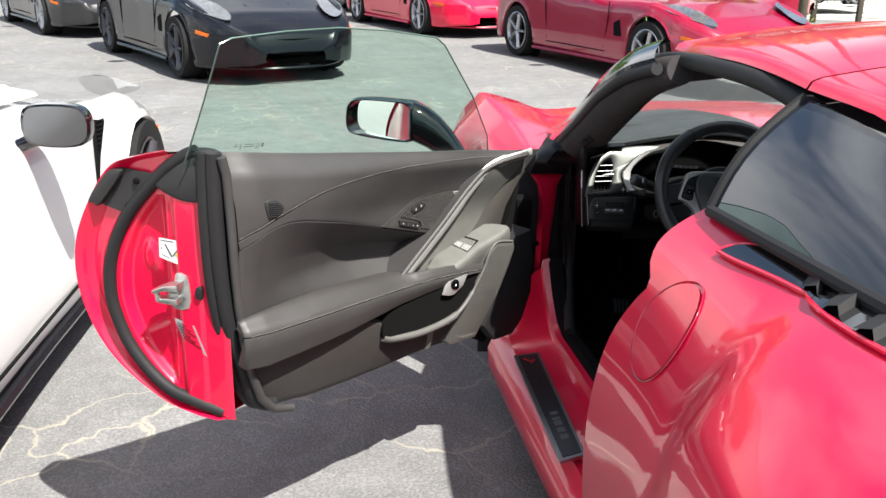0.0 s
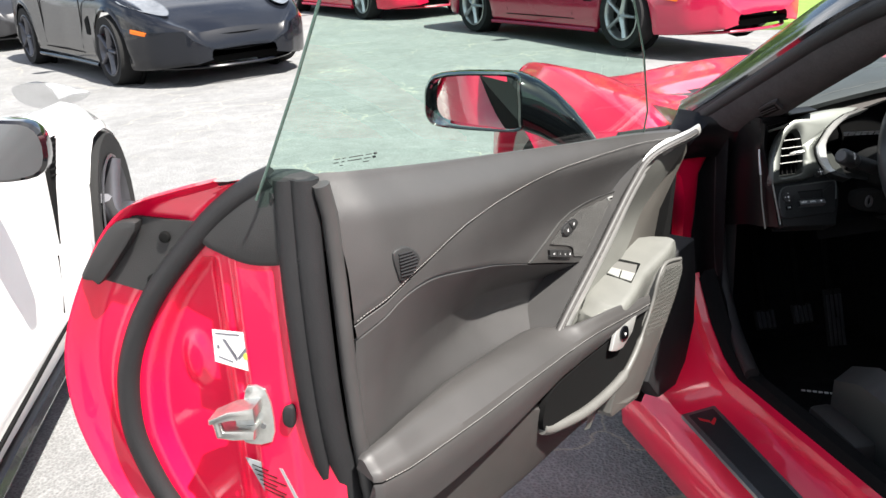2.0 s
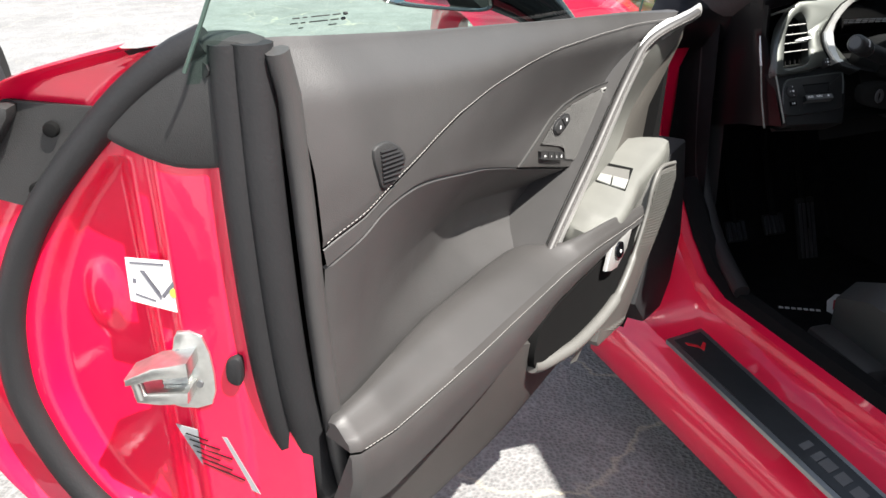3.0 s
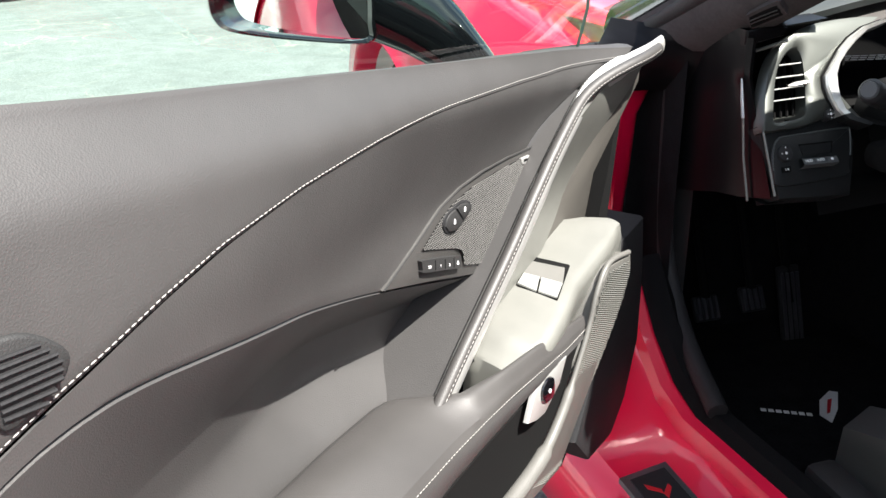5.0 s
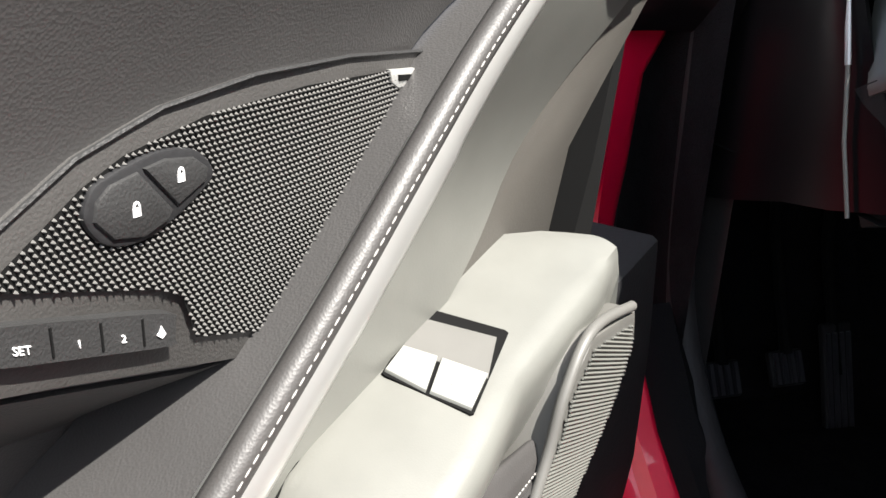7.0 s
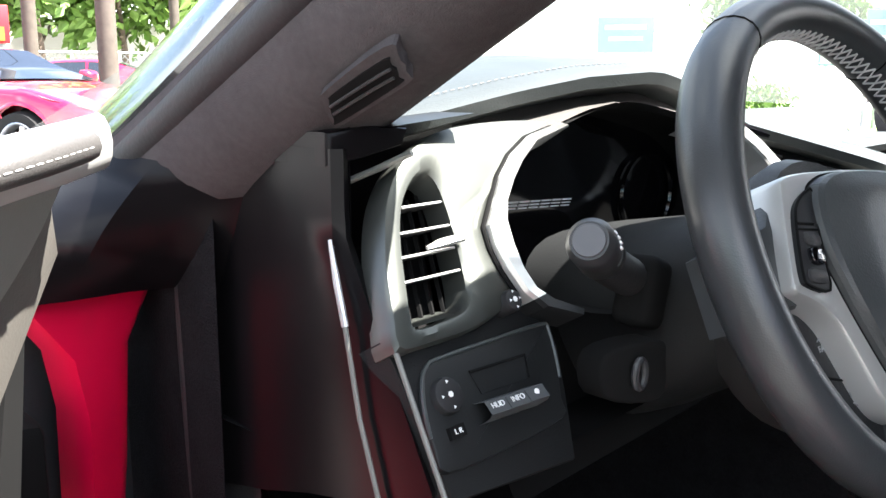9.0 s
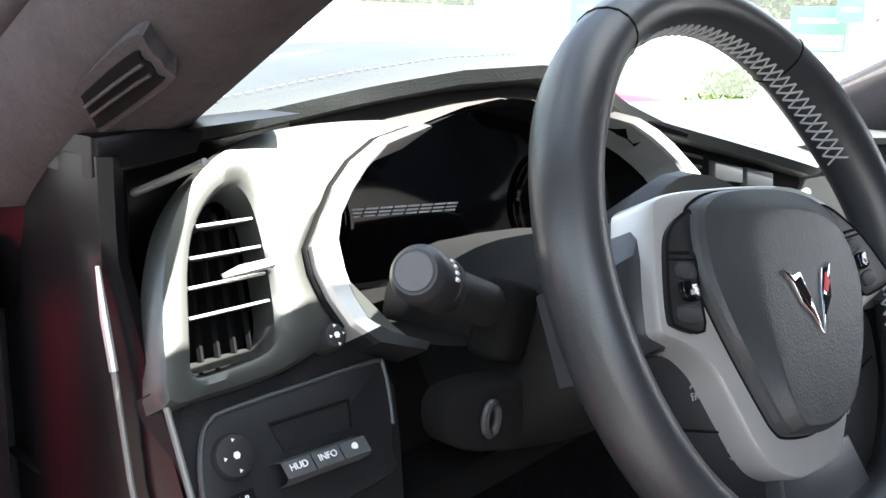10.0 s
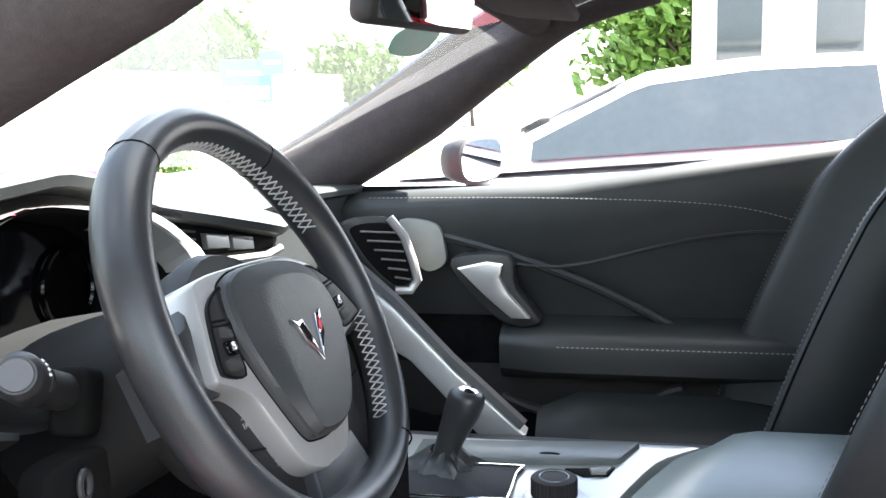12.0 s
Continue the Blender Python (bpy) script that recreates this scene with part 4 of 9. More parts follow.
# switch console: a gently rising shelf that stands out from the panel
C_LEFT = [(0.545, -0.050), (0.559, -0.054), (0.572, -0.058), (0.624, -0.066), (0.698, -0.078), (0.765, -0.086), (0.790, -0.080), (0.82, -0.052), (0.835, -0.028)]
C_RIGHT = [(0.545, -0.022), (0.572, -0.008), (0.622, 0.004), (0.663, 0.001), (0.715, -0.008), (0.80, -0.006), (0.835, -0.010)]


def shelf(u, n, h=0.0):
    drop = 0.012 * smooth(0.61, 0.575, u) + 0.14 * smooth(0.578, 0.556, u)
    return dpt(u, n + 0.23 * h, 0.643 + 0.22 * (u - 0.672) - 0.24 * (n + 0.06) + h - drop)


bm = bmesh.new()
rows = []
for u in np.concatenate([np.linspace(0.545, 0.612, 20), np.linspace(0.62, 0.835, 26)]):
    a, b = lerp(C_LEFT, u), lerp(C_RIGHT, u)
    row = [shelf(u, a - 0.004, -0.02), shelf(u, a, -0.003)] + [shelf(u, a + (b - a) * k, 0.0015 * math.sin(math.pi * k)) for k in np.linspace(0.06, 0.93, 9)]
    row += [shelf(u, b, -0.003), shelf(u, b + 0.003, -0.010), shelf(u, b + 0.004, -0.030), shelf(u, b + 0.002, -0.05)]
    rows.append(row)
rows.append([p + 0.004 * DU + Vector((0, 0, -0.006)) for p in rows[-1]])
rows.append([p + 0.003 * DU + Vector((0, 0, -0.05)) for p in rows[-1]])
grid(bm, rows)
console = part("switch_console", bm, GREY_TRIM, door, "grey door pull with window switches")
bm = bmesh.new()
RECESS = [(0.6725, -0.0610), (0.7175, -0.0680), (0.7215, -0.0665), (0.7340, -0.0295), (0.7335, -0.0270), (0.6800, -0.0155), (0.6785, -0.0165), (0.6720, -0.0590)]
prism(bm, curve2(RECESS, 1), 0.001, lambda u, n, z: shelf(u, n, 0.0022 - z))
part("switch_recess", bm, UNDER, console)
bm = bmesh.new()
prism(bm, [(0.690, -0.0620), (0.7135, -0.0650), (0.7265, -0.0300), (0.7010, -0.0205)], 0.001, lambda u, n, z: shelf(u, n, 0.0027 - z))
part("recess_floor", bm, RIM_GREY, console)
for q in ([(0.6738, -0.0604), (0.6912, -0.0620), (0.6962, -0.0455), (0.6755, -0.0388)], [(0.6763, -0.0372), (0.6967, -0.0436), (0.7025, -0.0215), (0.6802, -0.0172)]):
    bm = bmesh.new()
    prism(bm, q, 0.004, lambda u, n, z: shelf(u, n, 0.0042 - z), 0.0006)
    part("window_switch", bm, PALE_PLASTIC, console, "pale window switch")
    bm = bmesh.new()
    cu, cn = sum(a for a, _ in q) / 4, sum(b for _, b in q) / 4
    prism(bm, [(cu + 0.004 * math.cos(t), cn + 0.004 * math.sin(t)) for t in np.linspace(0, 6.28, 12, endpoint=False)], 0.0004, lambda u, n, z: shelf(u, n, 0.0046 - z))
    part("switch_mark", bm, SILVER_TRIM, console)

# fine joint between the panel and the pull
bm = bmesh.new()
tube(bm, [shelf(u, n, 0.0012) for u, n in [(0.775, -0.0855), (0.73, -0.0805), (0.698, -0.0765), (0.66, -0.071), (0.624, -0.0645), (0.59, -0.059), (0.575, -0.0565)]], 0.0008, 6)
part("panel_joint", bm, UNDER, console)

def inside(poly, x, y):
    r = False
    for i in range(len(poly)):
        (a, b), (c, d) = poly[i - 1], poly[i]
        if (b > y) != (d > y) and x < (c - a) * (y - b) / (d - b) + a:
            r = not r
    return r


# lower loudspeaker with fine ribs
def spk(u, z, d=0.0):
    return dpt(u, 0.004 - 0.03 * smooth(0.62, 0.40, z) + d, z)


out = [(0.749, 0.622), (0.775, 0.640), (0.840, 0.630), (0.845, 0.612), (0.829, 0.562), (0.803, 0.485), (0.755, 0.412), (0.730, 0.383), (0.635, 0.388), (0.626, 0.400), (0.650, 0.464), (0.675, 0.520), (0.700, 0.556), (0.737, 0.594)]
bm = bmesh.new()
prism(bm, out, 0.04, lambda u, z, d: spk(u, z, -d), 0.004)
speaker = part("lower_loudspeaker", bm, RIB_GREY, door, "grey ribbed loudspeaker panel")
bm = bmesh.new()
cx, cz = 0.745, 0.53
face = [(cx + (u - cx) * 0.93, cz + (z - cz) * 0.95) for u, z in out]
for i in range(120):
    run = []
    for k in np.linspace(0, 1, 61):
        u = 0.62 + 0.24 * k
        z = 0.37 + i * 0.0027 - 0.108 * (k - 0.5)
        if inside(face, u, z):
            run.append(spk(u, z, 0.0008))
    if len(run) > 1:
        tube(bm, run[::6] + run[-1:], 0.00095, 5)
tagged(part("speaker_ribs", bm, GREY_TRIM, speaker), "fine grey ribs", kind="stuff")
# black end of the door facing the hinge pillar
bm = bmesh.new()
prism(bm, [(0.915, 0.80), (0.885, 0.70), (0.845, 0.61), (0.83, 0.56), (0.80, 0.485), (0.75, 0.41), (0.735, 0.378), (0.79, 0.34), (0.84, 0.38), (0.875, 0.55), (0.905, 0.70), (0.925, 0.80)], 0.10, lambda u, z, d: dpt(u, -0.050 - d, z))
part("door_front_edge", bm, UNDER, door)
bm = bmesh.new()
prism(bm, [(0.842, 0.632), (0.827, 0.562), (0.801, 0.485), (0.752, 0.410), (0.800, 0.355), (0.872, 0.350), (0.915, 0.385), (0.950, 0.460), (0.950, 0.555), (0.937, 0.640)], 0.07, lambda u, z, d: dpt(u, -0.016 - d, z), 0.006)
part("edge_seal", bm, RUBBER, door)

# map pocket: black plate for the shade inside, and the pale rim that sweeps up to the grip
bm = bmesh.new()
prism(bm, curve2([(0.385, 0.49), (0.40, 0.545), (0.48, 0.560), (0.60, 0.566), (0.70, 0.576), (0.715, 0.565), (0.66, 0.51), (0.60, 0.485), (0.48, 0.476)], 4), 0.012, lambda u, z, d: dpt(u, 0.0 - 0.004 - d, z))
part("pocket_shade", bm, UNDER, door)
bm = bmesh.new()
rim = spline([(0.385, 0.492, 0), (0.42, 0.480, 0), (0.52, 0.474, 0), (0.61, 0.482, 0), (0.66, 0.508, 0), (0.70, 0.550, 0), (0.728, 0.588, 0), (0.745, 0.622, 0), (0.775, 0.644, 0), (0.835, 0.634, 0)], 6)
tube(bm, [dpt(p.x, 0.002 - 0.012 * smooth(0.5, 0.38, p.x), p.y) for p in rim], [0.009] * 20 + [0.006] * 8 + [0.0032] * 27, 10, 1.0)
part("pocket_rim", bm, RIM_GREY, door)
# silver plate with the opening button on the grip's side
bm = bmesh.new()
prism(bm, [(0.657, 0.587), (0.625, 0.590), (0.595, 0.592), (0.582, 0.577), (0.571, 0.554), (0.590, 0.547), (0.609, 0.545), (0.642, 0.562)], 0.006, lambda u, z, d: dpt(u, 0.008 - d, z), 0.0015)
bp = part("button_plate", bm, SILVER_TRIM, door, "silver plate with the door release button")
bm = bmesh.new()
prism(bm, curve2([(0.598, 0.566), (0.597, 0.580), (0.608, 0.586), (0.622, 0.580), (0.624, 0.561), (0.612, 0.558)], 4), 0.006, lambda u, z, d: dpt(u, 0.011 - d, z), 0.002)
part("release_button", bm, GLOSS_BLACK, bp)
bm = bmesh.new()
disc(bm, 0.0024, 0.001, Matrix.Translation(dpt(0.611, 0.0118, 0.571)) @ DN.to_track_quat("Z", "Y").to_matrix().to_4x4(), 12)
part("button_mark", bm, WHITE_PRINT, bp)

# triangular tweeter grille on the pad
bm = bmesh.new()
tri = curve2([(0.059, 0.887), (0.082, 0.889), (0.101, 0.874), (0.099, 0.862), (0.070, 0.850), (0.062, 0.862)], 4)
prism(bm, tri, 0.006, lambda u, z, d: dpt(u, pad_n(u, z) + 0.003 - d, z), 0.002)
tw = part("small_grille", bm, TRIM, door, "small triangular slotted grille")
bm = bmesh.new()
for k in range(8):
    z = 0.857 + 0.0038 * k
    a, b = 0.066 + 0.0 * k, lerp([(0.85, 0.078), (0.864, 0.096), (0.874, 0.098), (0.888, 0.086)], z)
    tube(bm, [dpt(a, pad_n(a, z) + 0.0035, z), dpt(b, pad_n(b, z) + 0.0035, z - 0.003)], 0.0011, 6)
part("slot", bm, RUBBER, tw)

# speaker and switch panel in the hollow pad
def sp(u, z, h=0.0):
    return dpt(u, pad_n(u, z) + 0.0012 + h, z)


PANEL = [(0.424, 0.7462), (0.4525, 0.7550), (0.4756, 0.7645), (0.5168, 0.7858), (0.5469, 0.7945), (0.5859, 0.7982), (0.6369, 0.7970), (0.700, 0.7905), (0.65, 0.752), (0.60, 0.712), (0.576, 0.6985), (0.50, 0.7225)]
bm = bmesh.new()
prism(bm, PANEL, 0.008, lambda u, z, d: sp(u, z, -d), 0.0005)
panel_p = part("speaker_panel", bm, mat("panel_plastic", (0.045, 0.043, 0.041), 0.5, bump=0.2, bscale=900), door, "speaker panel with lock and seat memory buttons")
bm = bmesh.new()
tube(bm, [sp(u, z, 0.0006) for u, z in PANEL[:8]], 0.0009, 6)
part("panel_edge", bm, TRIM, panel_p)
GRI = [(0.4843, 0.7585), (0.5169, 0.7775), (0.5317, 0.7835), (0.5635, 0.7890), (0.6113, 0.7905), (0.663, 0.7875), (0.6835, 0.7800), (0.648, 0.7425), (0.5960, 0.7075), (0.588, 0.7055), (0.5545, 0.7165), (0.5500, 0.7329), (0.541, 0.7387)]
bm = bmesh.new()
gc = (0.590, 0.757)
vs = grid(bm, [[sp(gc[0] + (u - gc[0]) * k, gc[1] + (z - gc[1]) * k, 0.0018) for u, z in GRI] for k in (1.0, 0.85, 0.7, 0.55, 0.4, 0.25, 0.1)], wrap=True)
bm.faces.new(vs[-1])
part("grille_backing", bm, UNDER, panel_p)


LOCK = [(0.5156, 0.7682), (0.517, 0.7743), (0.5218, 0.7785), (0.5344, 0.7815), (0.5448, 0.7825), (0.5573, 0.7799), (0.5640, 0.7736), (0.5630, 0.7680), (0.5483, 0.7605), (0.5351, 0.7568), (0.5222, 0.7595)]
verts, faces = [], []
step = 0.0023
for i in range(96):
    for j in range(46):
        u, z = 0.480 + step * (i + 0.5 * (j % 2)), 0.704 + step * 0.86 * j
        if inside(GRI, u, z) and not inside(LOCK, u, z):
            b = len(verts)
            r = 0.00072
            for du, dz, h in ((-r, 0, 0.0019), (0, -r, 0.0019), (r, 0, 0.0019), (0, r, 0.0019), (0, 0, 0.0034)):
                verts.append(sp(u + du, z + dz, h))
            faces += [(b, b + 1, b + 4), (b + 1, b + 2, b + 4), (b + 2, b + 3, b + 4), (b + 3, b, b + 4)]
me = bpy.data.meshes.new("grille_mesh")
me.from_pydata(verts, [], faces)
me.materials.append(mat("mesh_thread", (0.115, 0.112, 0.106), 0.6))
gm = new("grille_mesh", me)
gm.parent = panel_p
gm.matrix_parent_inverse = world_of(panel_p).inverted()
tagged(gm, "fine woven loudspeaker mesh", kind="stuff")
bm = bmesh.new()
prism(bm, curve2(LOCK, 4), 0.004, lambda u, z, d: sp(u, z, 0.0038 - d), 0.0012)
part("lock_button_base", bm, RUBBER, panel_p)
for pts in ([(0.5180, 0.7680), (0.5195, 0.7735), (0.5245, 0.7770), (0.5345, 0.7785), (0.5465, 0.7640), (0.5440, 0.7610), (0.5350, 0.7585), (0.5240, 0.7610)], [(0.5365, 0.7790), (0.5448, 0.7800), (0.5560, 0.7780), (0.5615, 0.7735), (0.5605, 0.7695), (0.5485, 0.7647)]):
    bm = bmesh.new()
    prism(bm, pts, 0.004, lambda u, z, d: sp(u, z, 0.0052 - d), 0.0012)
    part("lock_button", bm, TRIM, panel_p)
for (u, z) in ((0.532, 0.7675), (0.5495, 0.7735)):
    bm = bmesh.new()
    prism(bm, [(u - 0.0014, z - 0.0015), (u + 0.0014, z - 0.0016), (u + 0.0014, z + 0.0010), (u - 0.0014, z + 0.0011)], 0.0004, lambda u, z, d: sp(u, z, 0.0056 - d))
    tube(bm, [sp(u + 0.0010 * math.cos(a), z + 0.0011 + 0.0017 * math.sin(a), 0.0056) for a in np.linspace(0, math.pi, 7)], 0.0004, 5)
    part("padlock_mark", bm, WHITE_PRINT, panel_p)
# memory buttons
def mb(s, v, h=0.0):
    u = 0.4798 + 0.0640 * s
    return sp(u, 0.7520 - 0.0205 * s - 0.0006 - 0.0120 * v, h)


bm = bmesh.new()
prism(bm, curve2([(0.0, 0.3), (0.03, 0.04), (0.5, 0.0), (0.97, 0.04), (1.0, 0.3), (0.99, 0.75), (0.96, 0.98), (0.5, 1.0), (0.04, 0.98), (0.01, 0.75)], 3), 0.008, lambda s, v, d: mb(s, v, 0.0046 - d), 0.0012)
memo = part("memory_buttons", bm, TRIM, panel_p, "row of four seat memory buttons")
bm = bmesh.new()
for s in (0.32, 0.57, 0.80):
    tube(bm, [mb(s, 0.12, 0.0046), mb(s, 0.88, 0.0046)], 0.0005, 5)
part("button_gaps", bm, UNDER, memo)
ex, ey = (mb(1, 0.5) - mb(0, 0.5)).normalized(), (mb(0.5, 0) - mb(0.5, 1)).normalized()
ez = ex.cross(ey).normalized()
for text, s in (("SET", 0.18), ("1", 0.45), ("2", 0.685)):
    o = mb(s, 0.62, 0.0048)
    words("button_print", text, 0.0036, Matrix(((ex.x, ey.x, ez.x, o.x), (ex.y, ey.y, ez.y, o.y), (ex.z, ey.z, ez.z, o.z), (0, 0, 0, 1))), WHITE_PRINT, panel_p)
bm = bmesh.new()
prism(bm, [(0.875, 0.62), (0.905, 0.72), (0.93, 0.6), (0.905, 0.35), (0.895, 0.5)], 0.0004, lambda s, v, d: mb(s, v, 0.0051 - d))
part("exit_mark", bm, WHITE_PRINT, memo)
bm = bmesh.new()
prism(bm, [(0.6637, 0.7880), (0.690, 0.7850), (0.6860, 0.7785), (0.6715, 0.7795), (0.6665, 0.7825)], 0.002, lambda u, z, d: sp(u, z, 0.003 - d), 0.0006)
part("speaker_badge", bm, SILVER_TRIM, panel_p)
bm = bmesh.new()
prism(bm, [(0.6705, 0.7850), (0.684, 0.7832), (0.683, 0.7810), (0.6715, 0.7822)], 0.0004, lambda u, z, d: sp(u, z, 0.0034 - d))
part("badge_mark", bm, UNDER, panel_p)

# ---- rear edge of the door: red jamb, seals, latch, labels ----
JD = (-0.489, -0.872)
JM = (-0.872 * DU + 0.489 * DN).normalized()
S_OUT = [(0.425, 0.06), (0.432, 0.10), (0.445, 0.174), (0.509, 0.27), (0.587, 0.332), (0.687, 0.365), (0.786, 0.360), (0.882, 0.316), (0.952, 0.262), (0.975, 0.20), (0.99, 0.134)]
S_SEAL = [(0.43, 0.03), (0.448, 0.105), (0.487, 0.19), (0.56, 0.255), (0.64, 0.287), (0.70, 0.293), (0.77, 0.280), (0.85, 0.238), (0.934, 0.162), (0.975, 0.110), (0.992, 0.075)]

S_OUT = [(v.x, v.y) for v in spline([(a, b, 0) for a, b in S_OUT], 8)]
S_SEAL = [(v.x, v.y) for v in spline([(a, b, 0) for a, b in S_SEAL], 8)]


def jpt(s, z, h=0.0):
    return dpt(JD[0] * s, JD[1] * s, z) + JM * float(h)


def jamb_h(s, z):
    se = lerp(S_SEAL, z)
    so = lerp(S_OUT, z)
    flange = smooth(0.0, 0.045, s) * (1 - smooth(0.128, 0.140, s)) * 0.006 + 0.0035 * smooth(0.082, 0.088, s) * (1 - smooth(0.128, 0.140, s))
    groove = -0.020 * smooth(0.150, 0.172, s) * (1 - smooth(se - 0.040, se - 0.022, s)) if se > 0.2 else 0
    groove += 0.006 * math.exp(-(((s - 0.205) / 0.016) ** 2 + ((z - 0.762) / 0.030) ** 2) ** 3) if se > 0.25 else 0
    outer = -0.012 * smooth(se + 0.012, se + 0.03, s) * (1 - smooth(so - 0.035, so - 0.012, s)) + 0.010 * smooth(so - 0.02, so, s)
    return flange + groove + outer


bm = bmesh.new()
rows = []
for z in np.linspace(0.426, 0.988, 90):
    so = lerp(S_OUT, z)
    row = [jpt(0.028 + (so - 0.028) * f, z, jamb_h(0.028 + (so - 0.028) * f, z)) for f in np.linspace(0, 1, 110)]
    e = row[-1]
    row += [e - 0.006 * JM, e - 0.02 * JM]
    rows.append(row)
grid(bm, rows)
part("door_edge", bm, RED, door, "glossy red rear edge of the door")
# outer skin, from the jamb's rim forward to the hinge
bm = bmesh.new()
rows = []
for z in np.linspace(0.426, 0.988, 24):
    so = lerp(S_OUT, z)
    a = jpt(so, z, 0.004)
    fr = dpt(1.0, -0.20 - 0.05 * math.sin(max(0, min(1, (z - 0.42) / 0.5)) * math.pi) * 1.0, min(0.35 + (z - 0.426) * 0.80, 0.80))
    mid = a.lerp(fr, 0.35) - 0.03 * DN - Vector((0, 0, 0.11 * max(0.0, (z - 0.75) / 0.24)))
    rows.append([p for p in spline([a, mid, fr], 8)])
grid(bm, rows)
part("outer_skin", bm, RED, door)
bm = bmesh.new()
grid(bm, [[jpt(lerp(S_OUT, 0.988), 0.986, 0.0), jpt(0.05, 0.986, 0.0)], [dpt(0.10, -0.19, 0.835), dpt(0.10, -0.08, 0.87)], [dpt(0.5, -0.21, 0.79), dpt(0.5, -0.08, 0.825)], [dpt(0.93, -0.20, 0.765), dpt(0.93, -0.08, 0.79)]])
part("belt_ledge", bm, RUBBER, door)
# thick rubber seal round the door edge, and the second one at the trim
bm = bmesh.new()
sl = [jpt(lerp(S_SEAL, z), z, 0.004) for z in np.linspace(0.992, 0.47, 60)] + [jpt(0.10, 0.452, 0.004), jpt(0.055, 0.437, 0.0)]
tube(bm, sl, [0.0135] * 61 + [0.012], 12)
part("rubber_seal", bm, RUBBER, door, "thick black rubber door seal")
bm = bmesh.new()
inner = [(-0.022, 0.99), (-0.024, 0.95), (-0.026, 0.86), (-0.024, 0.76), (-0.018, 0.68), (-0.004, 0.60), (0.016, 0.52), (0.034, 0.466), (0.056, 0.436), (0.085, 0.423)]
tube(bm, spline([dpt(u, -0.034, z) for u, z in inner], 4), 0.0165, 12)
tube(bm, spline([dpt(u - 0.012, -0.050, z) for u, z in inner], 4), 0.014, 12)
part("trim_seal", bm, RUBBER, door)
# black cap at the window's foot and the black bracket in the upper edge
bm = bmesh.new()
cap = curve2([(0.035, 0.990), (0.10, 0.992), (0.135, 0.962), (0.168, 0.925), (0.142, 0.903), (0.10, 0.890), (0.045, 0.900), (0.030, 0.94)], 4)
prism(bm, cap, 0.03, lambda s, z, d: jpt(s, z, 0.014 - d), 0.008)
part("window_foot_cap", bm, TRIM, door)
bm = bmesh.new()
prism(bm, [(0.262, 0.948), (0.165, 0.938), (0.225, 0.868), (0.236, 0.850), (0.318, 0.874), (0.305, 0.905)], 0.004, lambda s, z, d: jpt(s, z, -0.002 - d))
br = part("edge_bracket", bm, TRIM, door, "black plastic bracket with two screws")
bm = bmesh.new()
prism(bm, curve2([(0.250, 0.945), (0.275, 0.935), (0.318, 0.880), (0.305, 0.872), (0.292, 0.872), (0.240, 0.935)], 3), 0.016, lambda s, z, d: jpt(s, z, 0.014 - d), 0.004)
part("bracket_wing", bm, TRIM, br)
for s, z in ((0.213, 0.922), (0.236, 0.870)):
    bm = bmesh.new()
    disc(bm, 0.0065, 0.006, Matrix.Translation(jpt(s, z, 0.004)) @ JM.to_track_quat("Z", "Y").to_matrix().to_4x4(), 12, 0.002)
    part("screw", bm, UNDER, br)
# latch striker: steel plate, loop and bolt
bm = bmesh.new()
prism(bm, curve2([(0.112, 0.738), (0.134, 0.742), (0.140, 0.726), (0.152, 0.700), (0.150, 0.672), (0.140, 0.664), (0.112, 0.668), (0.106, 0.700)], 2), 0.004, lambda s, z, d: jpt(s, z, 0.012 - d), 0.0015)
latch = part("latch", bm, ZINC, door, "zinc-plated steel door latch")
bm = bmesh.new()
prism(bm, [(0.118, 0.728), (0.150, 0.722), (0.176, 0.710), (0.176, 0.703), (0.150, 0.710), (0.118, 0.714)], 0.030, lambda s, z, d: jpt(s, z, 0.040 - d), 0.002)
prism(bm, [(0.122, 0.696), (0.152, 0.694), (0.172, 0.692), (0.170, 0.684), (0.150, 0.682), (0.124, 0.684)], 0.026, lambda s, z, d: jpt(s, z, 0.036 - d), 0.002)
tube(bm, [jpt(0.168, 0.708, 0.034), jpt(0.166, 0.688, 0.032)], 0.0055, 10)
prism(bm, [(0.126, 0.714), (0.150, 0.710), (0.150, 0.694), (0.126, 0.696)], 0.010, lambda s, z, d: jpt(s, z, 0.022 - d), 0.001)
part("latch_loop", bm, ZINC, latch)
for s, z in ((0.135, 0.722), (0.120, 0.690), (0.140, 0.680)):
    bm = bmesh.new()
    disc(bm, 0.0035, 0.002, Matrix.Translation(jpt(s, z, 0.0135)) @ JM.to_track_quat("Z", "Y").to_matrix().to_4x4(), 10)
    part("latch_screw", bm, ALU, latch)
bm = bmesh.new()
prism(bm, curve2([(0.080, 0.716), (0.092, 0.715), (0.094, 0.695), (0.082, 0.691)], 4), 0.012, lambda s, z, d: jpt(s, z, 0.016 - d), 0.003)
part("rubber_stop", bm, RUBBER, door)
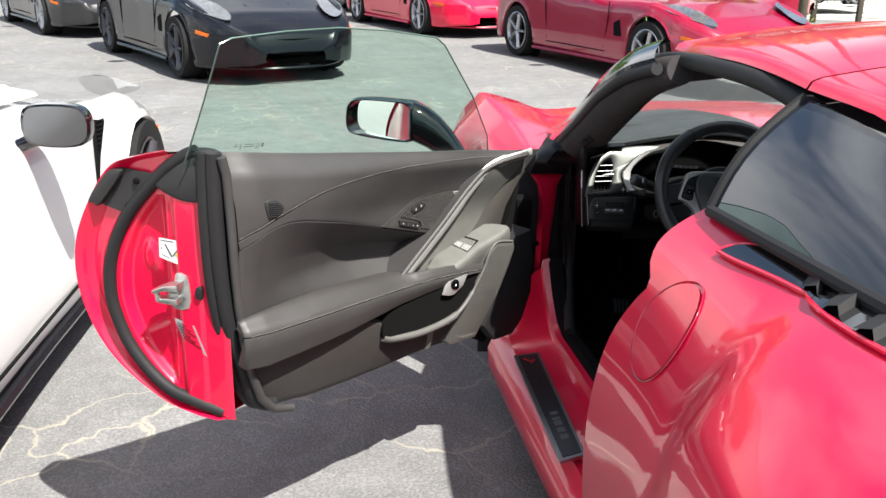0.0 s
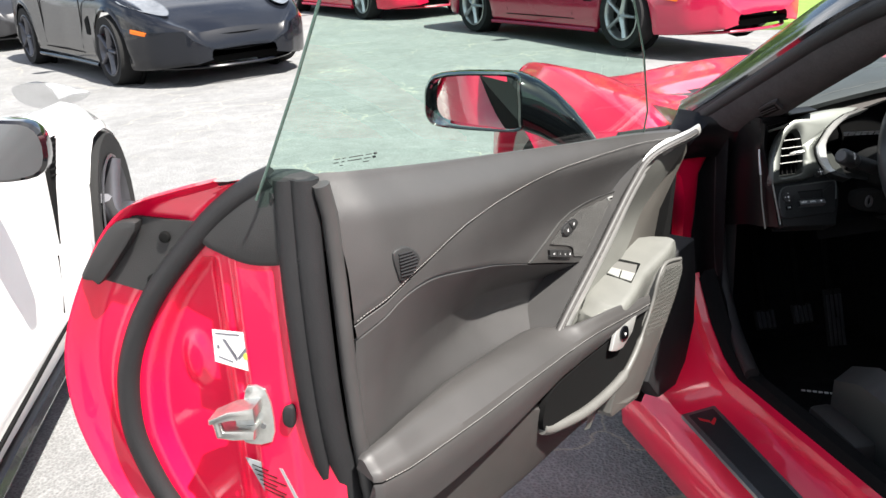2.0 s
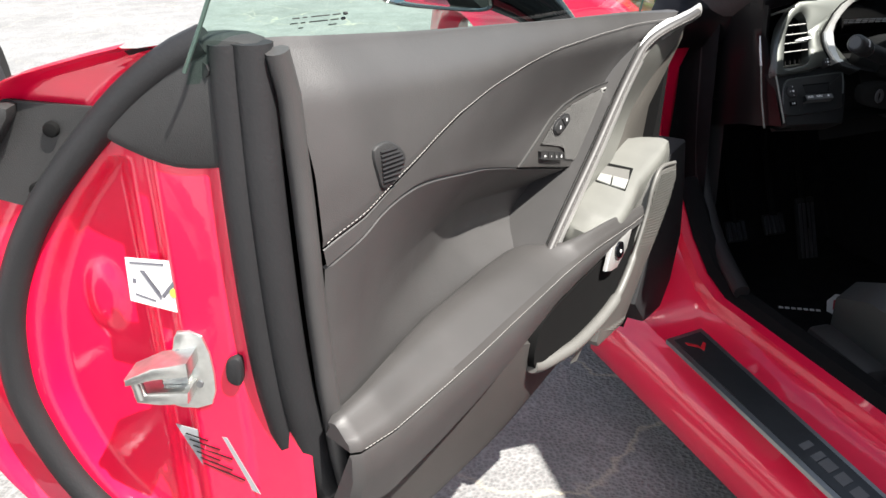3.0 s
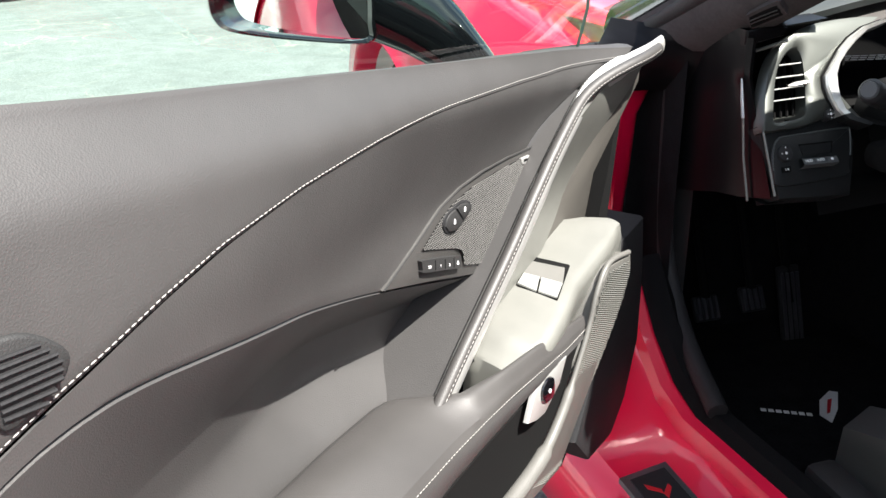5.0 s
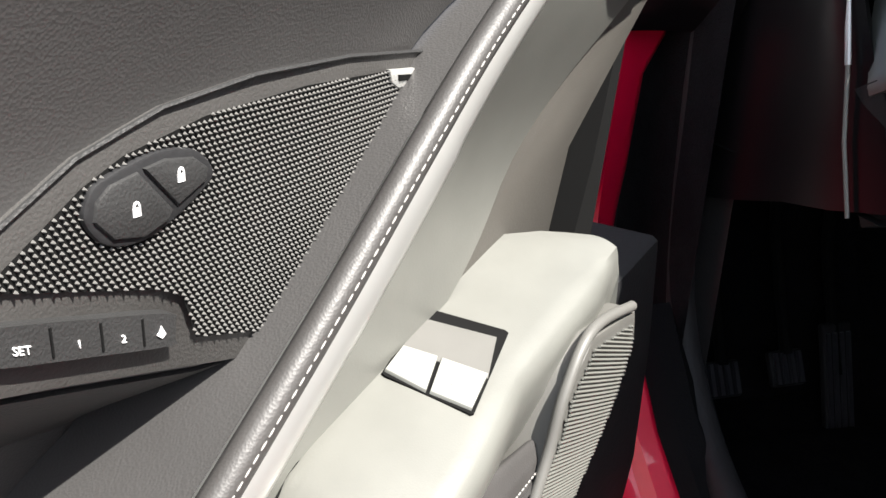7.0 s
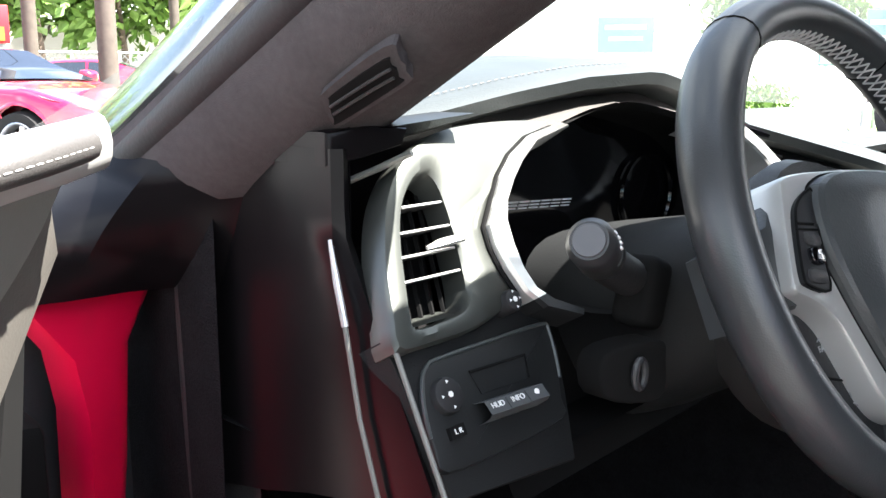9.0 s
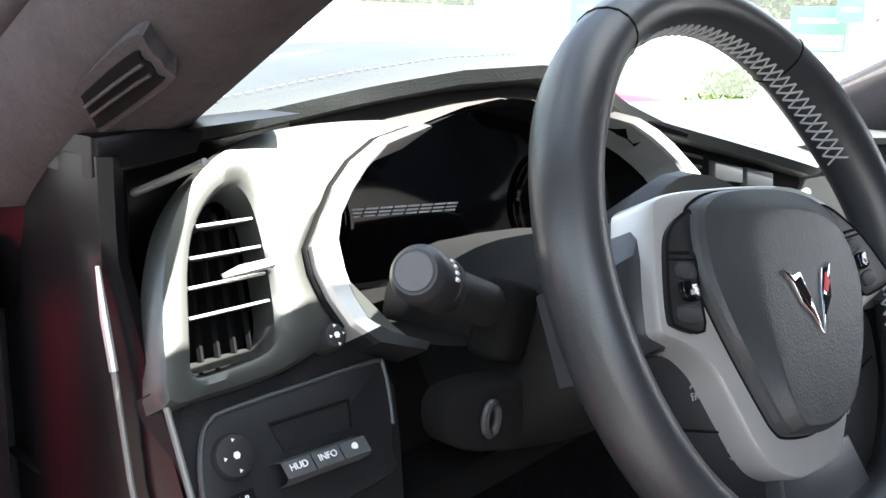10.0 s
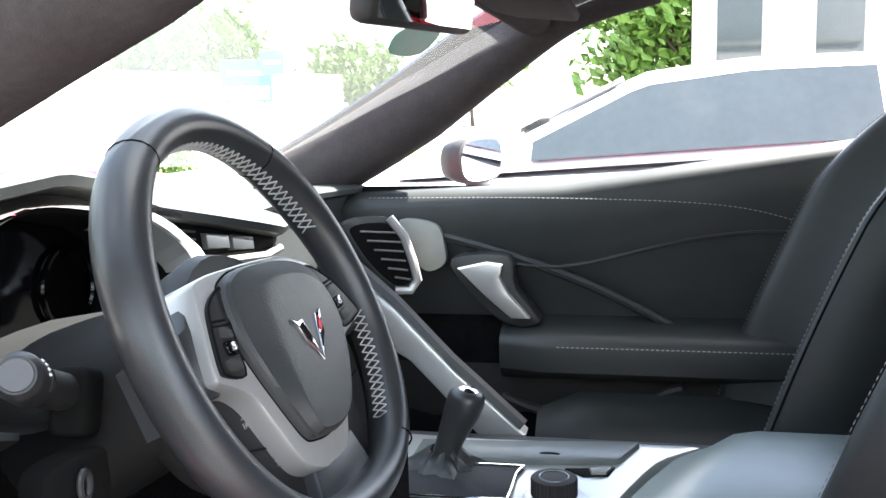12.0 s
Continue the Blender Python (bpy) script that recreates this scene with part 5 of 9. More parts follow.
# labels
bm = bmesh.new()
prism(bm, [(0.169, 0.812), (0.122, 0.808), (0.126, 0.758), (0.171, 0.771)], 0.0006, lambda s, z, d: jpt(s, z, 0.0078 - d))
lab = part("white_label", bm, PAPER, door, "white sticker with a pair of crossed flags")
def lb(x, y, h=0.0):
    a = Vector((0.169, 0.812)).lerp(Vector((0.122, 0.808)), x)
    b = Vector((0.171, 0.771)).lerp(Vector((0.126, 0.758)), x)
    p = a.lerp(b, y)
    return jpt(p.x, p.y, 0.0084 + h)
bm = bmesh.new()
for q in ([(0.25, 0.25), (0.33, 0.24), (0.62, 0.72), (0.60, 0.82)], [(0.33, 0.30), (0.42, 0.40), (0.60, 0.66), (0.56, 0.68)], [(0.92, 0.28), (0.95, 0.36), (0.66, 0.76), (0.62, 0.70)], [(0.10, 0.45), (0.16, 0.45), (0.16, 0.55), (0.10, 0.55)], [(0.08, 0.08), (0.7, 0.06), (0.7, 0.10), (0.08, 0.12)], [(0.12, 0.78), (0.5, 0.84), (0.5, 0.88), (0.12, 0.82)]):
    prism(bm, q, 0.0003, lambda x, y, d: lb(x, y, -d))
part("label_print", bm, mat("label_ink", (0.12, 0.12, 0.14), 0.6), lab)
bm = bmesh.new()
prism(bm, [(0.84 + 0.07 * math.cos(a), 0.62 + 0.09 * math.sin(a)) for a in np.linspace(0, 6.28, 14, endpoint=False)], 0.0004, lambda x, y, d: lb(x, y, 0.0001 - d))
part("label_seal", bm, mat("label_lime", (0.45, 0.50, 0.08), 0.6), lab)
bm = bmesh.new()
L2 = [(0.152, 0.642), (0.104, 0.630), (0.080, 0.566), (0.132, 0.594)]
prism(bm, L2, 0.0006, lambda s, z, d: jpt(s, z, 0.0060 - d + 0.004 * smooth(0.14, 0.10, s)))
lab2 = part("tyre_label", bm, PAPER_GREY, door, "grey tyre data sticker with small print")
bm = bmesh.new()
for k in range(6):
    a, b = Vector(L2[0]).lerp(Vector(L2[3]), 0.15 + 0.13 * k), Vector(L2[1]).lerp(Vector(L2[2]), 0.15 + 0.13 * k)
    p, q = a.lerp(b, 0.12), a.lerp(b, 0.55 + 0.3 * ((k * 7) % 3) / 2)
    tube(bm, [jpt(p.x, p.y, 0.0078 + 0.002 * k / 6), jpt(q.x, q.y, 0.0105)], 0.0008, 4)
part("sticker_print", bm, UNDER, lab2)

# ---- door glass and mirror ----
def glass(u, z, d=0.0):
    top = lerp(Z_TOP, u)
    lean = lambda h: -0.062 + 0.40 * (h - 0.86) + 0.012 * math.sin(math.pi * min(max((h - 0.86) / 0.4, 0), 1))
    return dpt(u, lean(z) + (-0.054 - lean(top)) * min(max(1 - (z - top) / 0.25, 0), 1) + d, z)


GL = [(-0.070, 0.975), (-0.068, 1.01), (-0.066, 1.10), (-0.062, 1.205), (-0.04, 1.213), (0.07, 1.219), (0.196, 1.219), (0.33, 1.206), (0.468, 1.184), (0.50, 1.166), (0.548, 1.124), (0.65, 1.035), (0.762, 0.920), (0.79, 0.872), (0.79, 0.85), (0.4, 0.90), (0.1, 0.95)]
bm = bmesh.new()
lowg = [(-0.070, 0.965), (0.1, 0.93), (0.4, 0.89), (0.79, 0.845)]
cols = []
for u in np.linspace(-0.066, 0.79, 40):
    hi = lerp([(-0.066, 1.205), (-0.055, 1.212), (0.07, 1.219), (0.196, 1.219), (0.33, 1.206), (0.468, 1.184), (0.50, 1.166), (0.548, 1.124), (0.65, 1.035), (0.762, 0.920), (0.79, 0.880)], u)
    lo = lerp(lowg, u)
    cols.append([glass(u, lo + (hi - lo) * k) for k in np.linspace(0, 1, 10)])
grid(bm, cols)
win = part("door_window", bm, GLASS_DOOR, door, "frameless green-tinted door glass")
win.visible_shadow = False
bm = bmesh.new()
edge = [glass(u, z) for u, z in GL[:14]]
tube(bm, edge, 0.0017, 6)
part("glass_edge", bm, mat("glass_edge_green", (0.10, 0.16, 0.13), 0.2), win)
bm = bmesh.new()
for k, (u, w) in enumerate(((0.03, 0.008), (0.042, 0.005), (0.052, 0.022), (0.078, 0.010), (0.092, 0.004))):
    for r in range(2 + (k % 2)):
        tube(bm, [glass(u, 1.001 - 0.10 * u - 0.0045 * r, 0.001), glass(u + w, 1.001 - 0.10 * (u + w) - 0.0045 * r, 0.001)], 0.0005 if k < 4 else 0.0013, 4)
part("etched_bars", bm, TRIM, win)
bm = bmesh.new()
tube(bm, [dpt(u, -0.060, lerp(Z_TOP, u) - 0.010) for u in np.linspace(-0.05, 0.88, 20)], 0.006, 8)
part("window_seal", bm, RUBBER, door)

# mirror: glass towards the rear, gloss black shell, foot on the door
MC = dpt(0.680, -0.340, 0.922)
mz = Vector((-0.25, -0.96, 0.04)).normalized()
mx = Vector((0, 0, 1)).cross(mz).normalized()
my = mz.cross(mx)
MM = Matrix(((mx.x, my.x, mz.x, MC.x), (mx.y, my.y, mz.y, MC.y), (mx.z, my.z, mz.z, MC.z), (0, 0, 0, 1)))
shape = curve2([(-0.095, 0.0), (-0.088, 0.042), (-0.06, 0.058), (0.02, 0.058), (0.078, 0.05), (0.085, 0.02), (0.085, -0.03), (0.078, -0.052), (0.0, -0.048), (-0.07, -0.038), (-0.09, -0.025)], 5)
bm = bmesh.new()
rings = []
for f, d in ((0.89, -0.028), (0.915, 0.003), (0.97, 0.006), (1.0, 0.0), (1.02, -0.03), (0.98, -0.065), (0.82, -0.10), (0.45, -0.125)):
    rings.append([MM @ Vector((x * f, y * f, d)) for x, y in shape])
vs = grid(bm, rings, wrap=True)
bm.faces.new(vs[-1])
mir = part("wing_mirror", bm, GLOSS_BLACK, door, "gloss black wing mirror")
bm = bmesh.new()
vs = [bm.verts.new(MM @ Vector((x * 0.905, y * 0.905, -0.013 + 0.15 * x + 0.02 * y))) for x, y in shape]
bm.faces.new(vs)
part("mirror_glass", bm, MIRROR, mir)
bm = bmesh.new()
rows = []
for x, zt, zb, fr, bk in ((0.055, 0.056, -0.052, -0.004, -0.10), (0.085, 0.052, -0.058, -0.006, -0.105), (0.118, 0.036, -0.072, -0.012, -0.10), (0.150, 0.012, -0.090, -0.018, -0.095), (0.182, -0.022, -0.108, -0.022, -0.09), (0.212, -0.062, -0.122, -0.026, -0.085), (0.240, -0.100, -0.132, -0.03, -0.08)):
    zm, hz, dm, hd_ = (zt + zb) / 2, (zt - zb) / 2, (fr + bk) / 2, (fr - bk) / 2
    rows.append([MM @ Vector((x, zm + hz * math.copysign(abs(math.sin(a)) ** 0.75, math.sin(a)), dm + hd_ * math.copysign(abs(math.cos(a)) ** 0.75, math.cos(a)))) for a in np.linspace(0, 2 * math.pi, 24, endpoint=False)])
vs = grid(bm, rows, wrap=True)
bm.faces.new(vs[-1])
part("mirror_foot", bm, GLOSS_BLACK, mir)

# ---- cabin: dashboard ----
def dp(x, z, off=0.0):
    """A point of the driver's dash face; off: towards the driver."""
    return Vector((x, 0.10 + 0.1 * (x + 0.65) + 0.55 * (z - 0.70) - off * 0.87, z + off * 0.48))


dash = holder("dashboard", car, "black padded dashboard with silver bezels")
# pad: from the cluster brow forward to the windscreen, falling to the passenger side
BROW = [(-0.76, 0.845), (-0.70, 0.854), (-0.62, 0.865), (-0.57, 0.873), (-0.51, 0.882), (-0.425, 0.892), (-0.32, 0.897), (-0.23, 0.884), (-0.17, 0.862), (-0.10, 0.843), (0.0, 0.822), (0.10, 0.800), (0.16, 0.786), (0.24, 0.795), (0.45, 0.802), (0.76, 0.792)]
BROW_Y = [(-0.76, 0.26), (-0.70, 0.20), (-0.60, 0.195), (-0.45, 0.205), (-0.30, 0.215), (-0.18, 0.24), (-0.10, 0.245), (0.0, 0.228), (0.15, 0.198), (0.20, 0.205), (0.28, 0.29), (0.5, 0.28), (0.76, 0.26)]
bm = bmesh.new()
rows = []
for x in np.linspace(-0.705, 0.76, 64):
    y0, z0 = lerp(BROW_Y, x), lerp(BROW, x)
    hump = 0.012 * math.exp(-((x + 0.42) / 0.2) ** 2)
    rows.append([Vector(p) for p in ((x, y0 + 0.03, z0 - 0.022), (x, y0 + 0.004, z0 - 0.014), (x, y0, z0 - 0.004), (x, y0 + 0.012, z0 + 0.002), (x, y0 + 0.06, z0 + 0.004 + hump * 0.5), (x, y0 + 0.14, z0 + 0.002 + hump), (x, y0 + 0.24, z0 - 0.008 + hump), (x, 0.55, 0.838), (x, 0.72, 0.81))])
grid(bm, rows)
part("dash_top", bm, DASH_TOP_LIT, dash, "stitched black dash top with sky light in its colour")
bm = bmesh.new()
stitches(bm, [Vector((x, lerp(BROW_Y, x) + 0.022, lerp(BROW, x) + 0.0045)) for x in np.linspace(-0.66, 0.7, 120)], 0.005, 0.003, 0.0005)
part("dash_stitching", bm, RIB_GREY, dash)
bm = bmesh.new()
hump = curve2([(-0.60, 0.36), (-0.50, 0.31), (-0.30, 0.31), (-0.16, 0.34), (-0.20, 0.45), (-0.38, 0.50), (-0.55, 0.46)], 6)
prism(bm, hump, 0.04, lambda x, y, d: Vector((x, y, 0.908 - d - 0.03 * ((x + 0.38) / 0.25) ** 2)), 0.018)
part("display_hood", bm, DASH_TOP_LIT, dash, "low padded hood on the dash top")
# silver bezel: one plate with the tall vent's opening
OUT = [(-0.712, 0.738), (-0.7095, 0.752), (-0.706, 0.766), (-0.7006, 0.7825), (-0.691, 0.802), (-0.680, 0.817), (-0.664, 0.8305), (-0.643, 0.842), (-0.616, 0.8485), (-0.591, 0.8515), (-0.553, 0.853), (-0.515, 0.8525), (-0.490, 0.849), (-0.515, 0.842), (-0.536, 0.837), (-0.558, 0.828), (-0.577, 0.817), (-0.596, 0.800), (-0.607, 0.790), (-0.609, 0.777), (-0.606, 0.763), (-0.600, 0.752), (-0.615, 0.744), (-0.640, 0.7385), (-0.660, 0.7370), (-0.690, 0.7370)]
VENT = [(-0.6818, 0.7885), (-0.674, 0.804), (-0.6635, 0.8155), (-0.651, 0.823), (-0.639, 0.8245), (-0.6335, 0.8145), (-0.634, 0.7935), (-0.638, 0.771), (-0.6425, 0.757), (-0.652, 0.749), (-0.673, 0.7465), (-0.6935, 0.747), (-0.692, 0.757), (-0.687, 0.773)]
bp_ = lambda x, z, h=0.0: dp(x, z, 0.012 + h)


def ring_plate(bm, outer, inner, to, depth, n=96, lip=0.003):
    """A flat ring between two outlines, with rounded lips."""
    def resample(poly, c):
        p = curve2(poly, 4)
        out = []
        for a in np.linspace(0, 2 * math.pi, n, endpoint=False):
            d = Vector((math.cos(a), math.sin(a)))
            best = None
            for i in range(len(p)):
                q, r = Vector(p[i - 1]), Vector(p[i])
                e = r - q
                det = d.x * -e.y + d.y * e.x
                if abs(det) < 1e-12:
                    continue
                w = q - c
                t = (w.x * -e.y + w.y * e.x) / det
                s = (d.x * w.y - d.y * w.x) / det
                if t > 0 and -1e-6 <= s <= 1 + 1e-6 and (best is None or t > best):
                    best = t
            out.append(c + d * (best or 0.01))
        return out
    c = sum((Vector(v) for v in inner), Vector((0, 0))) / len(inner)
    o, i = resample(outer, c), resample(inner, c)
    rings = [[to(v.x, v.y, -depth) for v in o], [to(v.x, v.y, -lip) for v in o]]
    for k, h in ((0.12, 0.0), (0.5, 0.0015), (0.88, 0.0)):
        rings.append([to(a.x + (b.x - a.x) * k, a.y + (b.y - a.y) * k, h) for a, b in zip(o, i)])
    rings += [[to(v.x, v.y, -lip) for v in i], [to(c.x + (v.x - c.x) * 0.94, c.y + (v.y - c.y) * 0.96, -depth) for v in i]]
    grid(bm, [list(r) for r in rings], wrap=True)


bm = bmesh.new()
ring_plate(bm, OUT, VENT, bp_, 0.022)
bez = part("vent_bezel", bm, BEZEL, dash, "satin silver bezel round the tall side vent")


def vent_box(outline, to, name, parent, zs, tab=None):
    bm = bmesh.new()
    prism(bm, curve2(outline, 3), 0.002, lambda x, z, d: to(x, z, -0.035 - d))
    v = part(name, bm, UNDER, parent, "black air vent with slats")
    xs_ = lambda z: sorted([p[0] + (q[0] - p[0]) * (z - p[1]) / (q[1] - p[1]) for p, q in zip(outline, outline[1:] + outline[:1]) if (p[1] - z) * (q[1] - z) < 0])
    for z in zs:
        r = xs_(z)
        if len(r) < 2:
            continue
        bm = bmesh.new()
        a, b = r[0] + 0.001, r[-1] - 0.001
        rows = [[to(a, z + 0.0006, -0.005), to(b, z + 0.0006, -0.005)], [to(a, z + 0.004, -0.028), to(b, z + 0.004, -0.028)], [to(a, z + 0.003, -0.028), to(b, z + 0.003, -0.028)], [to(a, z - 0.0006, -0.005), to(b, z - 0.0006, -0.005)]]
        grid(bm, rows)
        sl_ = part("slat", bm, TRIM, v)
        bm = bmesh.new()
        tube(bm, [to(a, z, -0.0045), to(b, z, -0.0045)], 0.0009, 6)
        part("slat_edge", bm, SILVER_TRIM, sl_)
    if tab:
        bm = bmesh.new()
        x, z = tab
        tube(bm, [to(x - 0.018, z, 0.002), to(x - 0.008, z + 0.0005, 0.006), to(x + 0.008, z + 0.001, 0.006), to(x + 0.014, z + 0.0015, 0.001)], [0.002, 0.0045, 0.0045, 0.002], 8, 0.6)
        part("vent_tab", bm, SILVER_TRIM, v)
    for k in range(5):
        bm = bmesh.new()
        x = outline[0][0] + 0.010 * k
        tube(bm, [to(x - 0.006, 0.750, -0.022), to(x + 0.006, 0.808 + 0.003 * k, -0.022)], 0.0016, 4)
        part("inner_vane", bm, UNDER, v)
    return v


vent_box(VENT, bp_, "side_vent", dash, [0.757, 0.770, 0.7825, 0.795, 0.8085], (-0.648, 0.7835))
bm = bmesh.new()
grid(bm, [[bp_(x, 0.7475, -0.003) for x in np.linspace(-0.692, -0.655, 8)], [bp_(x, 0.7545, -0.026) for x in np.linspace(-0.690, -0.648, 8)]])
part("vent_floor", bm, BEZEL, bez)

# gauge cluster: faceted silver surround, deep black well, unlit screen
MID = -0.3725
RING_OUT = [(-0.498, 0.8455), (-0.534, 0.8395), (-0.560, 0.829), (-0.579, 0.817), (-0.598, 0.7995), (-0.6095, 0.789), (-0.611, 0.777), (-0.608, 0.763), (-0.601, 0.7485), (-0.588, 0.7365), (-0.555, 0.7258)]
RING_IN = [(-0.478, 0.8445), (-0.525, 0.8355), (-0.548, 0.8245), (-0.565, 0.8135), (-0.579, 0.802), (-0.587, 0.790), (-0.589, 0.775), (-0.588, 0.761), (-0.583, 0.749), (-0.569, 0.740), (-0.544, 0.730)]
for s in (1, -1):
    mirrored = lambda x: x if s > 0 else 2 * MID - x
    bm = bmesh.new()
    rows = []
    steps = np.linspace(0, len(RING_OUT) - 1, 61)
    for i in steps:
        k = min(int(i), len(RING_OUT) - 2)
        o = Vector(RING_OUT[k]).lerp(Vector(RING_OUT[k + 1]), i - k)
        n = Vector(RING_IN[k]).lerp(Vector(RING_IN[k + 1]), i - k)
        at = lambda f, off: dp(mirrored(o.x + (n.x - o.x) * f), o.y + (n.y - o.y) * f, off)
        rows.append([at(0, -0.004), at(0, 0.0185), at(0.10, 0.0215), at(0.85, 0.0175), at(1.0, 0.0150), at(1.05, -0.02)])
    grid(bm, rows[:52])
    part("gauge_ring", bm, SILVER_TRIM, dash, "faceted silver gauge surround", 22)
    bm = bmesh.new()
    grid(bm, rows[51:])
    part("ring_foot", bm, DASH_TRIM, dash, "black foot of the gauge surround", 22)
    bm = bmesh.new()
    tube(bm, [dp(mirrored(x - 0.0016), z, 0.0135) for x, z in RING_OUT[:9]], 0.0016, 6)
    part("ring_joint", bm, UNDER, dash)
bm = bmesh.new()
UPPER = [(-0.589, 0.775), (-0.587, 0.790), (-0.579, 0.802), (-0.565, 0.8135), (-0.548, 0.8245), (-0.525, 0.8355), (-0.478, 0.847), (-0.42, 0.858)]
LOWER = [(-0.40, 0.712), (-0.44, 0.713), (-0.50, 0.720), (-0.544, 0.730), (-0.569, 0.740), (-0.583, 0.749), (-0.588, 0.761)]
well = UPPER + [(MID, 0.863)] + [(2 * MID - x, z) for x, z in reversed(UPPER)] + [(2 * MID - x, z) for x, z in reversed(LOWER)] + LOWER
pw = curve2(well, 2)
grid(bm, [[dp(x, z, 0.010) for x, z in pw], [Vector((x * 0.99 - 0.004, 0.215, z)) for x, z in pw], [Vector((MID + (x - MID) * 0.92, 0.290, 0.785 + (z - 0.785) * 0.93)) for x, z in pw]], wrap=True)
part("gauge_well", bm, UNDER, dash)
bm = bmesh.new()
prism(bm, [(MID + (x - MID) * 0.95, 0.785 + (z - 0.785) * 0.95) for x, z in pw], 0.004, lambda x, z, d: Vector((x, 0.284 + d, z)))
scr = part("gauge_screen", bm, SCREEN, dash, "unlit gauge display with a printed strip")
bm = bmesh.new()
grid(bm, [[dp(x, z - 0.001, 0.012) for x, z in ((-0.588, 0.760), (-0.583, 0.7485), (-0.569, 0.7395), (-0.552, 0.733))], [dp(x, z, -0.02) for x, z in ((-0.576, 0.768), (-0.566, 0.758), (-0.552, 0.751), (-0.536, 0.746))], [Vector((x, 0.24, z)) for x, z in ((-0.568, 0.776), (-0.552, 0.766), (-0.536, 0.760), (-0.515, 0.756))]])
part("gauge_ledge", bm, BEZEL, dash)
PRINT = mat("pale_screen_print", (0.62, 0.63, 0.66), 0.5)
for k in range(8):
    bm = bmesh.new()
    x = -0.4695 + 0.0146 * k
    tilt = lambda x, z, d: Vector((x + 0.5 * (z - 0.772), 0.2828 + d, z - 0.045 * (x + 0.47)))
    for za, zb, a, b in ((0.7820, 0.7834, 0.0, 0.0125), (0.7793, 0.7805, 0.0, 0.0122), (0.7766, 0.7778, 0.0, 0.0118)):
        prism(bm, [(x + a, za), (x + b, za), (x + b, zb), (x + a, zb)], 0.0006, tilt)
    part("printed_bar", bm, PRINT, scr)
for cx, r in ((-0.51, 0.042), (-0.235, 0.042)):
    bm = bmesh.new()
    tube(bm, [Vector((cx + r * math.cos(a), 0.279, 0.772 + r * math.sin(a))) for a in np.linspace(0, 2 * math.pi, 30)], 0.003, 6)
    part("gauge_dial", bm, SCREEN, dash)
# brow inside face, warm grey
bm = bmesh.new()
rows = []
for x in np.linspace(-0.60, -0.16, 30):
    y0, z0 = lerp(BROW_Y, x), lerp(BROW, x)
    zi = float(np.interp(x, [v[0] for v in well[:17]], [v[1] for v in well[:17]]))
    rows.append([Vector((x, y0 + 0.006, z0 - 0.012)), Vector((x, y0 + 0.03, z0 - 0.022)), dp(x, min(zi + 0.004, z0 - 0.012), 0.0)])
grid(bm, rows)
part("brow_lining", bm, mat("brow_plastic", (0.05, 0.045, 0.042), 0.6, bump=0.3, bscale=600), dash)

# lower driver panel with dial, slot and three keys
bm = bmesh.new()
LOW = [(-0.712, 0.746), (-0.64, 0.738), (-0.60, 0.752), (-0.588, 0.742), (-0.572, 0.730), (-0.568, 0.715), (-0.576, 0.690), (-0.590, 0.655), (-0.700, 0.664)]
prism(bm, LOW, 0.05, lambda x, z, d: dp(x, z, 0.002 - d), 0.003)
part("lower_dash", bm, DASH_TRIM, dash, "black lower dash panel")
bm = bmesh.new()
grid(bm, [[dp(x, 0.662, -0.02), Vector((x, 0.25, 0.655)), Vector((x, 0.45, 0.645)), Vector((x, 0.62, 0.66))] for x in np.linspace(-0.71, -0.14, 7)])
part("under_dash", bm, UNDER, dash)
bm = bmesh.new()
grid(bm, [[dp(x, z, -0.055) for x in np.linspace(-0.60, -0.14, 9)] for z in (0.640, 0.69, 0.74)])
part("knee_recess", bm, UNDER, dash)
bm = bmesh.new()
PANEL_OUT = curve2([(-0.7045, 0.690), (-0.7025, 0.708), (-0.6965, 0.7225), (-0.690, 0.728), (-0.680, 0.7298), (-0.63, 0.7300), (-0.582, 0.7298), (-0.576, 0.7255), (-0.580, 0.705), (-0.587, 0.688), (-0.592, 0.678), (-0.65, 0.676), (-0.700, 0.678)], 3)
prism(bm, PANEL_OUT, 0.008, lambda x, z, d: dp(x, z, 0.006 - d), 0.002)
swp = part("switch_panel", bm, mat("satin_black", (0.014, 0.015, 0.0155), 0.45, spec=0.35, bump=0.05), dash, "small switch panel beside the column")
bm = bmesh.new()
tube(bm, [dp(x, z, 0.0058) for x, z in PANEL_OUT[1:26]], 0.0013, 6)
part("panel_lip", bm, DASH_TOP_LIT, swp)
bm = bmesh.new()
prism(bm, [(-0.660, 0.7185), (-0.6085, 0.7170), (-0.6125, 0.7045), (-0.656, 0.7060)], 0.0012, lambda x, z, d: dp(x, z, 0.0066 - d))
part("coin_slot", bm, DASH_TRIM, swp)
bm = bmesh.new()
tube(bm, [dp(x, z, 0.0068) for x, z in ((-0.660, 0.7185), (-0.6085, 0.7170), (-0.6122, 0.7050))], 0.0009, 5)
part("slot_edge", bm, UNDER, swp)
rot_d = Vector((0.0, -0.87, 0.48)).to_track_quat("Z", "Y").to_matrix().to_4x4()
